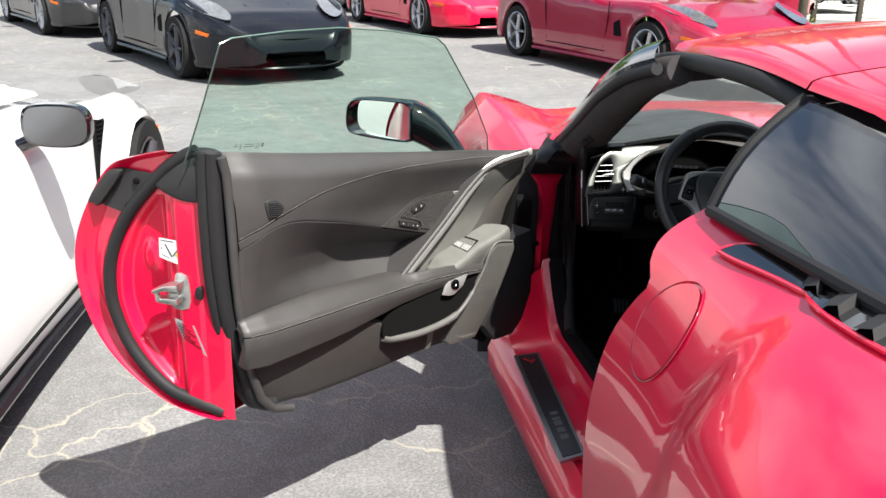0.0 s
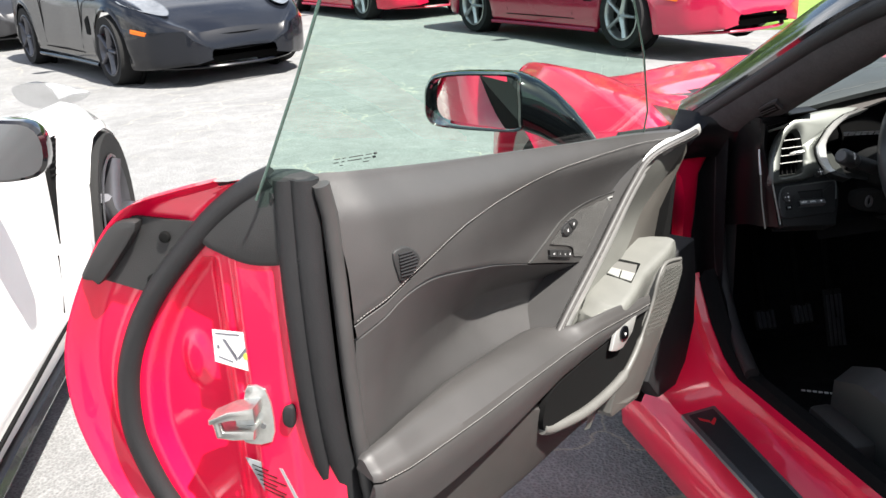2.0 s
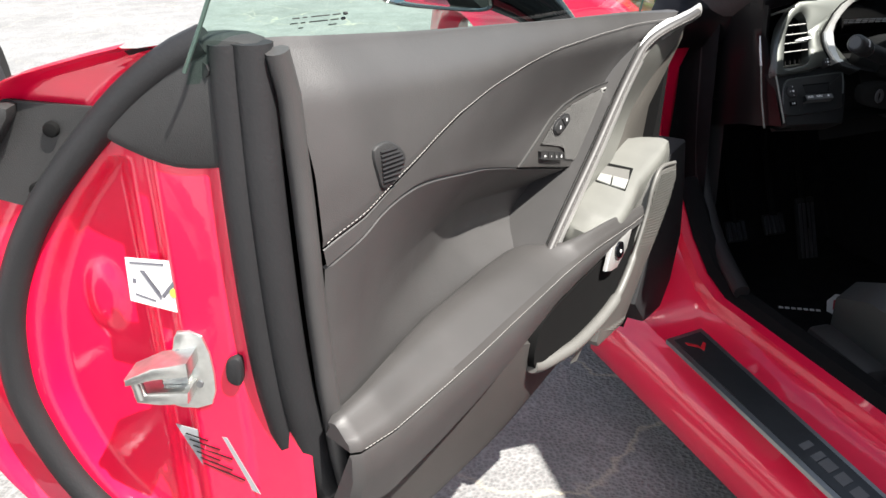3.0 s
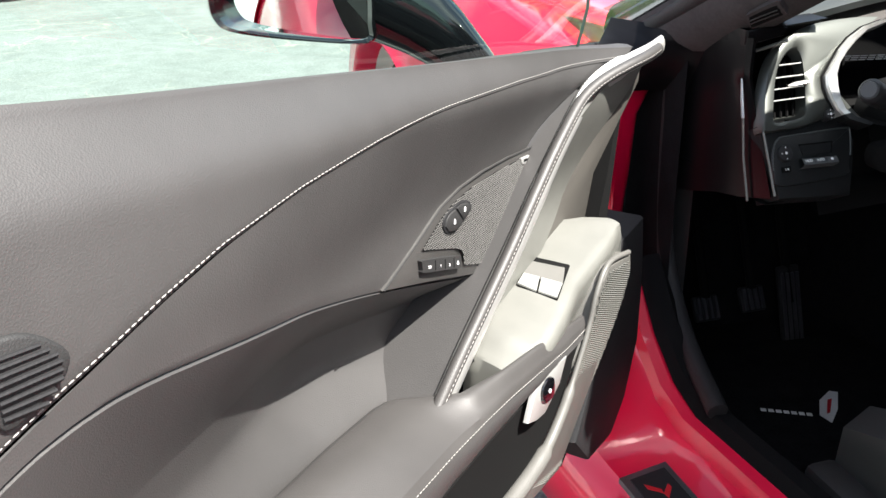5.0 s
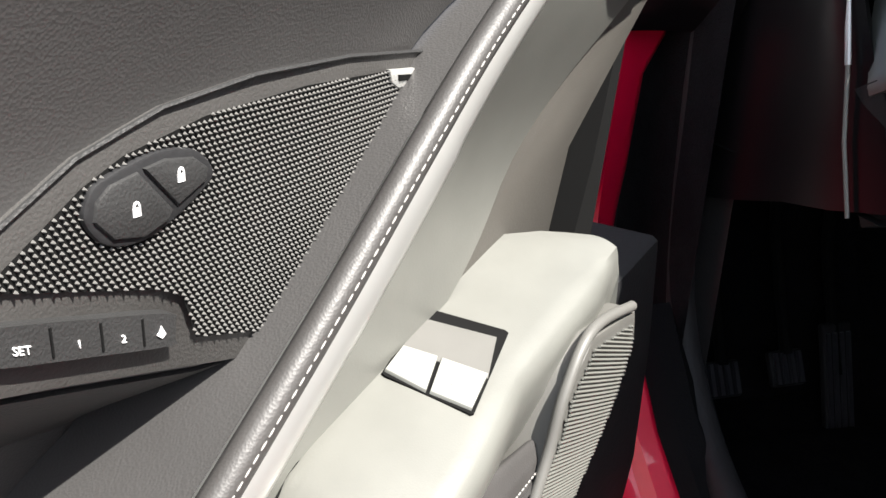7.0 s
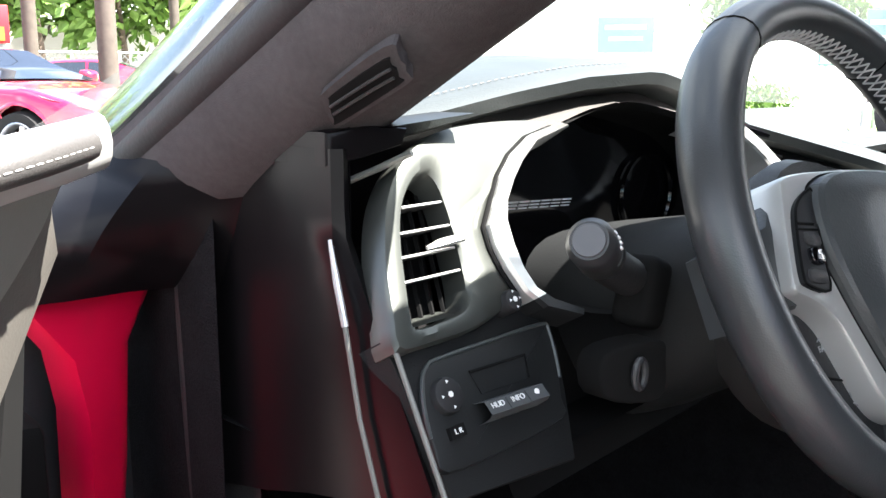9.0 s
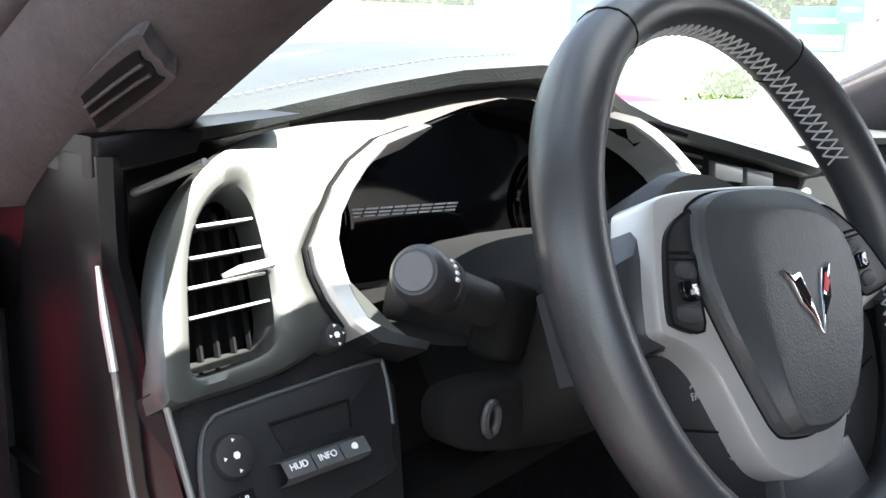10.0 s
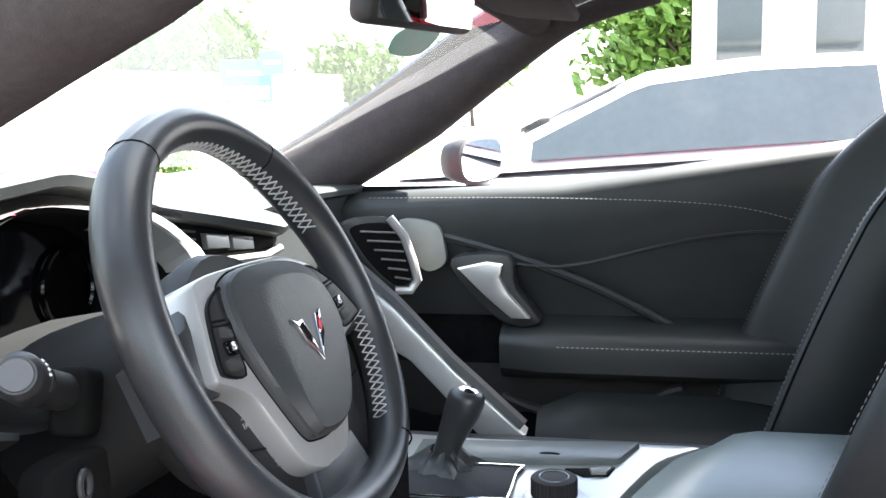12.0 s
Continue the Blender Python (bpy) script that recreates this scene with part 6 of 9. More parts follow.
for nm, x, z, r, h in (("mirror_dial", -0.685, 0.7115, 0.0105, 0.006), ("lamp_dial", -0.611, 0.7460, 0.0072, 0.012)):
    bm = bmesh.new()
    disc(bm, r, h + 0.004, Matrix.Translation(dp(x, z, h + 0.006)) @ rot_d, 28, 0.003)
    kn = part(nm, bm, RUBBER, dash, "round black knob")
    bm = bmesh.new()
    for k in range(4):
        a = k * math.pi / 2
        disc(bm, 0.0010, 0.0005, Matrix.Translation(dp(x + 0.6 * r * math.cos(a), z + 0.6 * r * math.sin(a), h + 0.0064)) @ rot_d, 3)
    disc(bm, 0.0018, 0.0005, Matrix.Translation(dp(x, z, h + 0.0064)) @ rot_d, 6)
    part("knob_mark", bm, WHITE_PRINT, kn)
for k, tx in enumerate(("HUD", "INFO", "")):
    x0 = -0.666 + 0.0180 * k
    bm = bmesh.new()
    f = lambda x, z, d: dp(x, z, d)
    zt = 0.7030 - 0.0008 * k
    rows = [[f(x0, zt, 0.006), f(x0 + 0.0174, zt - 0.0008, 0.006)], [f(x0, zt - 0.001, 0.016), f(x0 + 0.0174, zt - 0.0018, 0.016)], [f(x0, zt - 0.008, 0.019), f(x0 + 0.0174, zt - 0.009, 0.019)], [f(x0, zt - 0.0095, 0.016), f(x0 + 0.0174, zt - 0.0105, 0.016)], [f(x0, zt - 0.011, 0.004), f(x0 + 0.0174, zt - 0.012, 0.004)]]
    grid(bm, rows)
    key = part("key", bm, mat("key_grey", (0.06, 0.063, 0.065), 0.4), swp)
    o = dp(x0 + 0.0087, zt - 0.0045, 0.0178)
    if tx:
        words("key_print", tx, 0.0048, Matrix.Translation(o) @ rot_d @ Matrix.Rotation(math.radians(-14), 4, "X"), WHITE_PRINT, swp)
    else:
        bm = bmesh.new()
        disc(bm, 0.002, 0.0005, Matrix.Translation(o) @ rot_d, 8)
        part("key_mark", bm, WHITE_PRINT, swp)
bm = bmesh.new()
prism(bm, [(-0.692, 0.697), (-0.680, 0.697), (-0.680, 0.691), (-0.692, 0.691)], 0.004, lambda x, z, d: dp(x, z, 0.009 - d), 0.0)
part("mirror_selector", bm, UNDER, swp)
words("selector_print", "L R", 0.0042, Matrix.Translation(dp(-0.686, 0.694, 0.0095)) @ rot_d, WHITE_PRINT, swp)

# black end panel of the dash, with two bright strips
bm = bmesh.new()
rows = []
for t in np.linspace(0, 1, 12):
    lo = [0.668, 0.664, 0.648, 0.638, 0.620, 0.602, 0.585]
    zs_ = [q + (0.848 - q) * t for q in lo]
    f = [min(q, 0.80) for q in zs_]
    rows.append([dp(-0.700, f[0], -0.012), dp(-0.708, f[1], -0.006), Vector((-0.714, 0.15 + 0.14 * (f[2] - 0.74), zs_[2])), Vector((-0.716, 0.185, zs_[3])), Vector((-0.712, 0.24, zs_[4])), Vector((-0.704, 0.30, zs_[5])), Vector((-0.700, 0.36, zs_[6]))])
    for v, q in zip(rows[-1], zs_):
        v.z = q
grid(bm, rows)
part("dash_end_panel", bm, END_BLACK, dash, "satin black end panel of the dash")
bm = bmesh.new()
tube(bm, [(-0.7165, 0.157, 0.798), (-0.7175, 0.150, 0.775), (-0.7175, 0.143, 0.751)], [0.0012, 0.0022, 0.0022], 8)
part("bright_strip", bm, SILVER_TRIM, dash)
bm = bmesh.new()
tube(bm, [(-0.7175, 0.143, 0.751), (-0.7170, 0.132, 0.70), (-0.7160, 0.115, 0.650)], 0.0016, 8)
part("lower_strip", bm, GREY_TRIM, dash)
bm = bmesh.new()
tube(bm, [dp(-0.7105, z, 0.008) for z in (0.742, 0.72, 0.70, 0.668)], 0.0016, 8)
part("edge_strip", bm, GREY_TRIM, dash)
bm = bmesh.new()
prism(bm, [(-0.715, 0.838), (-0.690, 0.842), (-0.664, 0.848), (-0.660, 0.858), (-0.69, 0.860), (-0.715, 0.857)], 0.08, lambda x, z, d: Vector((x, 0.158 + d - 0.1 * (x + 0.70), z)), 0.003)
part("dash_corner", bm, END_BLACK, dash)
bm = bmesh.new()
grid(bm, [[(-0.699, y, z) for y in (0.16, 0.25, 0.35, 0.47)] for z in (0.78, 0.82, 0.862)])
grid(bm, [[(x, 0.212, z) for x in (-0.705, -0.66, -0.62, -0.57)] for z in (0.78, 0.82, 0.868)])
grid(bm, [[(x, y, 0.855 + 0.09 * (x + 0.71)) for y in (0.16, 0.24, 0.40, 0.52)] for x in (-0.712, -0.66, -0.60)])
part("dash_end_filler", bm, END_BLACK, dash)
bm = bmesh.new()
tube(bm, [(-0.690, 0.172, 0.828), (-0.678, 0.158, 0.836), (-0.667, 0.144, 0.8445)], 0.0042, 8, 0.5)
part("corner_blade", bm, GREY_TRIM, dash)
# demister grille in the left pillar cover
bm = bmesh.new()
VC = [Vector(q) for q in ((-0.7125, 0.0975, 0.9170), (-0.6990, 0.1051, 0.9022), (-0.7110, 0.1573, 0.8616), (-0.7440, 0.1363, 0.8652))]
PN = (VC[1] - VC[0]).cross(VC[3] - VC[0]).normalized()
PN = PN if PN.x < 0 else -PN


LEFT_PILLAR = spline([(-0.700, 0.46, 0.775), (-0.692, 0.33, 0.836), (-0.687, 0.20, 0.900), (-0.684, 0.09, 0.955), (-0.680, -0.06, 1.028)], 24)


def pm(a, b, h=0.0):
    """a down the pillar, b from its door side to its windscreen side, both 0 to 1, on the cover's round face."""
    p = VC[0].lerp(VC[1], b).lerp(VC[3].lerp(VC[2], b), a)
    c = min(LEFT_PILLAR, key=lambda q: (q - p).length)
    return c + (p - c).normalized() * (0.0615 + float(h))


prism(bm, curve2([(0.0, 0.3), (0.03, 0.8), (0.10, 1.0), (0.9, 1.0), (0.97, 0.85), (1.0, 0.15), (0.95, 0.0), (0.1, 0.0)], 4), 0.01, lambda a, b, d: pm(a, b, 0.0012 - d), 0.0)
pv = part("pillar_vent", bm, SUEDE, dash, "slotted demister vent in the pillar cover")
bm = bmesh.new()
prism(bm, curve2([(0.10, 0.35), (0.10, 0.70), (0.16, 0.88), (0.90, 0.90), (0.93, 0.75), (0.90, 0.30), (0.85, 0.22), (0.16, 0.22)], 4), 0.002, lambda a, b, d: pm(a, b, 0.0020 - d))
part("vent_hole", bm, UNDER, pv)
for b in (0.44, 0.64):
    bm = bmesh.new()
    tube(bm, [pm(a, b, 0.0026) for a in np.linspace(0.13, 0.90, 7)], 0.0009, 6)
    part("slat", bm, TRIM, pv)

# ---- steering column, stalk ----
bm = bmesh.new()
rows = []
for t, (hw, hh, up) in zip(np.linspace(0, 1, 6), ((0.070, 0.044, 0.745), (0.086, 0.054, 0.735), (0.100, 0.062, 0.722), (0.110, 0.068, 0.710), (0.116, 0.072, 0.700), (0.12, 0.076, 0.690))):
    c = Vector((-0.375, 0.045 + 0.16 * t, up))
    rows.append([c + Vector((hw * math.copysign(abs(math.cos(a)) ** 0.6, math.cos(a)), 0.4 * hh * math.sin(a), hh * math.copysign(abs(math.sin(a)) ** 0.7, math.sin(a)) - 0.004)) for a in np.linspace(0, 2 * math.pi, 32, endpoint=False)])
vs = grid(bm, rows, wrap=True)
bm.faces.new(vs[0])
col = part("steering_column", bm, DASH_TRIM, car, "black steering column shroud")
bm = bmesh.new()
tube(bm, spline([Vector((-0.452, 0.115, 0.733)), Vector((-0.50, 0.108, 0.752)), Vector((-0.535, 0.098, 0.766)), Vector((-0.560, 0.088, 0.776))], 4), [0.0145] * 4 + [0.0135] * 9, 16)
part("stalk_boot", bm, RUBBER, col)
bm = bmesh.new()
box(bm, (0.030, 0.030, 0.050), pose(-0.492, 0.104, 0.742, 0, 20, 8), 0.008, 3)
part("stalk_socket", bm, UNDER, col)
sd = Vector((-0.82, -0.42, 0.38)).normalized()
so = Vector((-0.555, 0.090, 0.774))
bm = bmesh.new()
tube(bm, [so, so + sd * 0.012, so + sd * 0.014, so + sd * 0.050, so + sd * 0.052, so + sd * 0.056], [0.0125, 0.0135, 0.0150, 0.0150, 0.0140, 0.0115], 28)
stk = part("indicator_stalk", bm, mat("stalk_black", (0.020, 0.020, 0.021), 0.45), col, "black indicator stalk with a round end knob")
bm = bmesh.new()
tube(bm, [so + sd * 0.0562, so + sd * 0.0575], [0.0102, 0.0096], 28)
part("stalk_end", bm, mat("stalk_grey", (0.07, 0.07, 0.075), 0.45), stk)
bm = bmesh.new()
rs = sd.to_track_quat("Z", "Y").to_matrix()
for k in range(18):
    a = -0.5 + 0.09 * k
    v = rs @ Vector((0.0152 * math.cos(a), 0.0152 * math.sin(a), 0))
    tube(bm, [so + sd * 0.016 + v, so + sd * 0.026 + v], 0.0007, 4)
tagged(part("knurling", bm, TRIM, stk), kind="stuff")
bm = bmesh.new()
for k in range(4):
    a = 0.1 + 0.22 * k
    v = rs @ Vector((0.0152 * math.cos(a), 0.0152 * math.sin(a), 0))
    tube(bm, [so + sd * 0.032 + v, so + sd * 0.036 + v], 0.0012, 4)
part("stalk_marks", bm, WHITE_PRINT, stk)
bm = bmesh.new()
prism(bm, curve2([(-0.022, -0.014), (-0.024, 0.012), (0.018, 0.018), (0.024, 0.006), (0.02, -0.018)], 4), 0.02, lambda x, z, d: Vector((-0.526 + x * 0.85, 0.082 + d - 0.4 * x, 0.6965 + z * 1.15)), 0.003)
hl = part("tilt_lever_housing", bm, UNDER, col)
bm = bmesh.new()
tube(bm, [Vector((-0.527 + 0.0055 * math.cos(a), 0.079, 0.6965 + 0.0095 * math.sin(a))) for a in np.linspace(0, 2 * math.pi, 20)], 0.0026, 8, caps=False)
part("tilt_lever", bm, mat("lever_grey", (0.035, 0.035, 0.037), 0.4), hl)

# ---- steering wheel, in its own plane: x right, y up, z to the driver ----
WC = Vector((-0.371, 0.0, 0.777))
wz = Vector((-0.03, -math.cos(0.453), math.sin(0.453))).normalized()
wx = Vector((0, 0, 1)).cross(wz).normalized() * 1.0
wx = Vector((abs(wx.x), wx.y, wx.z))
wy = wz.cross(wx)
spin = -0.05
wx, wy = (wx * math.cos(spin) + wy * math.sin(spin)), (wy * math.cos(spin) - wx * math.sin(spin))
WM = Matrix(((wx.x, wy.x, wz.x, WC.x), (wx.y, wy.y, wz.y, WC.y), (wx.z, wy.z, wz.z, WC.z), (0, 0, 0, 1)))
wp = lambda x, y, z=0.0: WM @ Vector((x, y, z))
wheel_h = holder("steering_wheel", car, "leather steering wheel with silver spokes")
bm = bmesh.new()
RM = 0.172
def swell(a):
    return 1.0 + 0.12 * (math.exp(-((a - 2.5) / 0.35) ** 2) + math.exp(-((a - 0.64) / 0.35) ** 2))


rows = []
for a in np.linspace(0, 2 * math.pi, 96, endpoint=False):
    fat = swell(a)
    flatb = 0.012 * max(0.0, math.cos(a + math.pi / 2)) ** 8
    rows.append([wp((RM - flatb + 0.0165 * fat * math.cos(b)) * math.cos(a), (RM - flatb + 0.0165 * fat * math.cos(b)) * math.sin(a), 0.0195 * fat * math.sin(b)) for b in np.linspace(0, 2 * math.pi, 18, endpoint=False)])
vs = [[bm.verts.new(p) for p in r] for r in rows]
for i in range(96):
    for j in range(18):
        bm.faces.new((vs[i][j], vs[(i + 1) % 96][j], vs[(i + 1) % 96][(j + 1) % 18], vs[i][(j + 1) % 18]))
part("rim", bm, RIM_LEATHER, wheel_h, "smooth black leather rim")
for a in (2.16, 0.98, 4.1, 5.32):
    bm = bmesh.new()
    tube(bm, [wp((RM + 0.0172 * math.cos(b)) * math.cos(a), (RM + 0.0172 * math.cos(b)) * math.sin(a), 0.0202 * math.sin(b)) for b in np.linspace(0, 2 * math.pi, 20)], 0.0009, 5, caps=False)
    part("rim_seam", bm, UNDER, wheel_h)
for a0, a1 in ((0.45, 2.0), (-0.95, -0.15), (3.3, 4.1)):
    bm = bmesh.new()
    n_ = int(abs(a1 - a0) * RM / 0.0085)
    for k in range(n_):
        a = a0 + (a1 - a0) * k / n_
        a2 = a0 + (a1 - a0) * (k + 1) / n_
        for sg in (1, -1):
            ca, cb = math.pi - 0.36 * sg, math.pi + 0.36 * sg
            tube(bm, [wp((RM + 0.0174 * swell(w) * math.cos(q)) * math.cos(w), (RM + 0.0174 * swell(w) * math.cos(q)) * math.sin(w), 0.0204 * swell(w) * math.sin(q)) for q, w in ((ca, a), (math.pi, (a + a2) / 2), (cb, a2))], 0.0008, 4)
    part("rim_stitching", bm, WHEEL_THREAD, wheel_h, "pale crossed stitching")
# silver spoke frame: a thin shell round the cover, closed below by a bright V
def hub_h(y):
    return 0.004


FR = [(0.0, 0.051), (-0.040, 0.0505), (-0.075, 0.0495), (-0.099, 0.0460), (-0.1056, 0.0377), (-0.1133, 0.018), (-0.120, 0.0), (-0.125, -0.017), (-0.1255, -0.0255), (-0.1122, -0.032), (-0.0985, -0.0405), (-0.0885, -0.0515), (-0.0825, -0.0660), (-0.0770, -0.0805), (-0.0710, -0.0960), (-0.0630, -0.1085), (-0.0515, -0.1160), (-0.0365, -0.1205), (-0.018, -0.1225), (0.0, -0.123)]
FR_RIGHT = [(-0.0251, -0.1205), (0.0, -0.1195), (0.0140, -0.1150), (0.0290, -0.1020), (0.0450, -0.0850), (0.0640, -0.0600), (0.0811, -0.0430), (0.1000, -0.0375), (0.1210, -0.0325), (0.1400, -0.0265), (0.1440, -0.0205), (0.1330, -0.0010), (0.1160, 0.0180), (0.0990, 0.0320), (0.0800, 0.0410), (0.0500, 0.0490)]
FRAME = FR[:18] + FR_RIGHT
PAD = [(-0.0405, 0.0468), (-0.0687, 0.0412), (-0.0795, 0.0326), (-0.0850, 0.0164), (-0.0855, -0.0034), (-0.0810, -0.0226), (-0.0725, -0.0476), (-0.0605, -0.0772), (-0.0540, -0.0895), (-0.0445, -0.0955), (-0.0143, -0.0990), (0.0172, -0.0915), (0.0523, -0.0585), (0.0760, -0.0229), (0.0795, 0.0101), (0.0620, 0.0340), (0.0191, 0.0450)]
FACET = [(-0.0048, 0.0295), (-0.0237, 0.0273), (-0.0344, 0.0210), (-0.0410, 0.0091), (-0.0455, -0.0078), (-0.0495, -0.0278), (-0.0535, -0.0505), (-0.0535, -0.0743), (-0.0500, -0.0860), (-0.0430, -0.0915), (-0.0150, -0.0935), (0.0130, -0.0850), (0.0420, -0.0580), (0.0620, -0.0240), (0.0620, 0.0040), (0.0458, 0.0200), (0.0217, 0.0275)]
bm = bmesh.new()
prism(bm, curve2(FRAME, 3), 0.03, lambda x, y, d: wp(x, y, 0.002 + hub_h(y) - d), 0.004)
part("spoke_frame", bm, SILVER_TRIM, wheel_h, "satin silver three-spoke frame")
ringsp = []
pc = curve2(PAD, 4)
fc = curve2(FACET, 4)
for f, g in ((1.02, -0.004), (1.02, 0.002)):
    ringsp.append([wp(x * f, -0.025 + (y + 0.025) * f, hub_h(y) + g) for x, y in pc])
bm = bmesh.new()
grid(bm, ringsp + [[wp(x * 0.99, -0.025 + (y + 0.025) * 0.99, hub_h(y) + 0.0025) for x, y in pc]], wrap=True)
part("cover_gap", bm, UNDER, wheel_h)
bm = bmesh.new()
ringsp = []
for f, g in ((1.0, 0.0), (1.0, 0.006), (0.985, 0.0095)):
    ringsp.append([wp(x * f, -0.025 + (y + 0.025) * f, hub_h(y) * f + g) for x, y in pc])
for k, g in ((0.12, 0.0118), (0.45, 0.0150), (0.80, 0.0182), (0.92, 0.0190), (1.0, 0.0193)):
    ringsp.append([wp(a + (c - a) * k, b + (d - b) * k, 0.004 + g) for (a, b), (c, d) in zip(pc, fc)])
for f in (0.8, 0.5, 0.2, 0.05):
    ringsp.append([wp(c * f, -0.025 + (d + 0.025) * f, 0.0235 + 0.001 * (1 - f)) for c, d in fc])
vs = grid(bm, ringsp, wrap=True)
bm.faces.new(vs[-1])
part("airbag_cover", bm, DASH_PAD, wheel_h, "black leather airbag cover", 9)
KEY_SATIN = mat("switch_satin", (0.012, 0.012, 0.013), 0.5, spec=0.3)
for s in (-1, 1):
    clus = [(0.0775, 0.0350), (0.0846, 0.0350), (0.0982, 0.0288), (0.1065, 0.020), (0.115, 0.0), (0.1205, -0.0174), (0.1180, -0.0235), (0.0963, -0.0290), (0.0905, -0.0094), (0.0850, 0.0121)]
    if s > 0:
        clus = [(0.0690, 0.0325), (0.0825, 0.0311), (0.0980, 0.0225), (0.1136, 0.0113), (0.1270, -0.0040), (0.1380, -0.0200), (0.1350, -0.0245), (0.1020, -0.0300), (0.0900, -0.0265), (0.0825, -0.0018), (0.0775, 0.0160)]
    cl = lambda x, y, h: wp(s * x, y, hub_h(y) + 0.0025 + h)
    bm = bmesh.new()
    prism(bm, curve2(clus, 3), 0.008, lambda x, y, d: cl(x, y, 0.0035 - d), 0.0015)
    sw = part("switch_pad", bm, KEY_SATIN, wheel_h, "black switch cluster on the spoke")
    bm = bmesh.new()
    tube(bm, [cl(0.0875, 0.0092, 0.0037), cl(0.1117, 0.0112, 0.0037)], 0.0008, 5)
    tube(bm, [cl(0.0912, 0.0131, 0.0037), cl(0.1090, 0.0147, 0.0037)], 0.0011, 5)
    part("switch_gap", bm, UNDER, sw)
    bm = bmesh.new()
    tube(bm, [cl(x, y, 0.0032) for x, y in curve2(clus, 3) + [clus[0]]], 0.0009, 5, caps=False)
    part("switch_rim", bm, UNDER, sw)
    for nm, cx, cy, w, h, up, m_ in (("upper_key", 0.0985, 0.0035, 0.0150, 0.0085, 0.0048, TRIM), ("scroll_key", 0.1020, -0.0075, 0.0115, 0.0095, 0.0070, GLOSS_BLACK), ("lower_key", 0.1060, -0.0195, 0.0170, 0.0085, 0.0050, TRIM)):
        bm = bmesh.new()
        prism(bm, curve2([(cx - w / 2, cy - h / 2 - 0.0006), (cx + w / 2, cy - h / 2 + 0.0016), (cx + w / 2 - 0.001, cy + h / 2 + 0.0010), (cx - w / 2 - 0.001, cy + h / 2 - 0.0010)], 4), 0.006, lambda x, y, d: cl(x, y, up - d), 0.0014)
        part(nm, bm, m_, sw)
    bm = bmesh.new()
    prism(bm, [(0.1005, -0.0065), (0.1035, -0.0070), (0.1040, -0.0095), (0.1010, -0.0095)], 0.0006, lambda x, y, d: cl(x, y, 0.0076 - d))
    part("rocker_mark", bm, GREY_PRINT, sw)
    bm = bmesh.new()
    prism(bm, curve2([(s * 0.128, -0.036), (s * 0.100, -0.036), (s * 0.080, -0.040), (s * 0.060, -0.070), (s * 0.035, -0.112), (s * 0.06, -0.15), (s * 0.12, -0.10), (s * 0.142, -0.05)], 3), 0.012, lambda x, y, d: wp(x, y, -0.014 - d), 0.003)
    fv = part("favourite_key_plate", bm, RUBBER, wheel_h)
    bm = bmesh.new()
    tube(bm, [wp(s * 0.058, -0.088, -0.0135), wp(s * 0.125, -0.072, -0.0135)], 0.0008, 4)
    part("key_gap", bm, UNDER, fv)
    for k, (x, y) in enumerate(((0.086, -0.062), (0.068, -0.094))):
        words("key_print", "FAV", 0.006, WM @ Matrix.Translation((s * x, y, -0.0132)), GREY_PRINT, fv)
        bm = bmesh.new()
        g = 1 if k == 0 else -1
        tube(bm, [wp(s * x - 0.004, y + g * 0.005, -0.0132), wp(s * x, y + g * 0.0075, -0.0132), wp(s * x + 0.004, y + g * 0.005, -0.0132)], 0.0005, 4)
        part("arrow_mark", bm, GREY_PRINT, fv)
    # black leather arms that carry the frame to the rim
    bm = bmesh.new()
    prism(bm, [(s * 0.085, 0.045), (s * 0.10, 0.042), (s * 0.118, 0.020), (s * 0.168, 0.008), (s * 0.168, -0.040), (s * 0.12, -0.034), (s * 0.085, -0.035)], 0.03, lambda x, y, d: wp(x, y, -0.004 - d), 0.006)
    part("spoke_arm", bm, RIM_LEATHER, wheel_h)
bm = bmesh.new()
prism(bm, [(-0.042, -0.110), (0.042, -0.110), (0.060, -0.165), (-0.060, -0.165)], 0.024, lambda x, y, d: wp(x, y, -0.002 - d), 0.004)
part("lower_spoke", bm, RIM_LEATHER, wheel_h)
bm = bmesh.new()
rows = []
for r, z in ((0.100, -0.028), (0.106, -0.04), (0.10, -0.075), (0.085, -0.10)):
    rows.append([wp(r * 0.95 * math.cos(a), r * math.sin(a) - 0.03, z) for a in np.linspace(0, 2 * math.pi, 32, endpoint=False)])
vs = grid(bm, rows, wrap=True)
bm.faces.new(vs[0])
part("wheel_back", bm, TRIM, wheel_h)
# crossed-flags emblem in chrome with dark and red fields
em = lambda x, y, h=0.0: wp(x, y, 0.0248 + h)
bm = bmesh.new()
prism(bm, [(-0.0282, -0.0055), (-0.0205, -0.0095), (-0.0100, -0.0085), (-0.0062, -0.024), (-0.0040, -0.0462), (-0.0085, -0.036), (-0.0175, -0.0265), (-0.0205, -0.0150)], 0.003, lambda x, y, d: em(x, y, 0.001 - d), 0.0008)
prism(bm, [(0.0282, -0.0055), (0.0225, -0.0090), (0.0165, -0.0085), (0.0085, -0.020), (-0.0030, -0.0462), (0.0055, -0.036), (0.0175, -0.0265), (0.0225, -0.0150)], 0.003, lambda x, y, d: em(x, y, 0.001 - d), 0.0008)
eb = part("emblem", bm, CHROME, wheel_h, "chrome crossed-flags emblem")
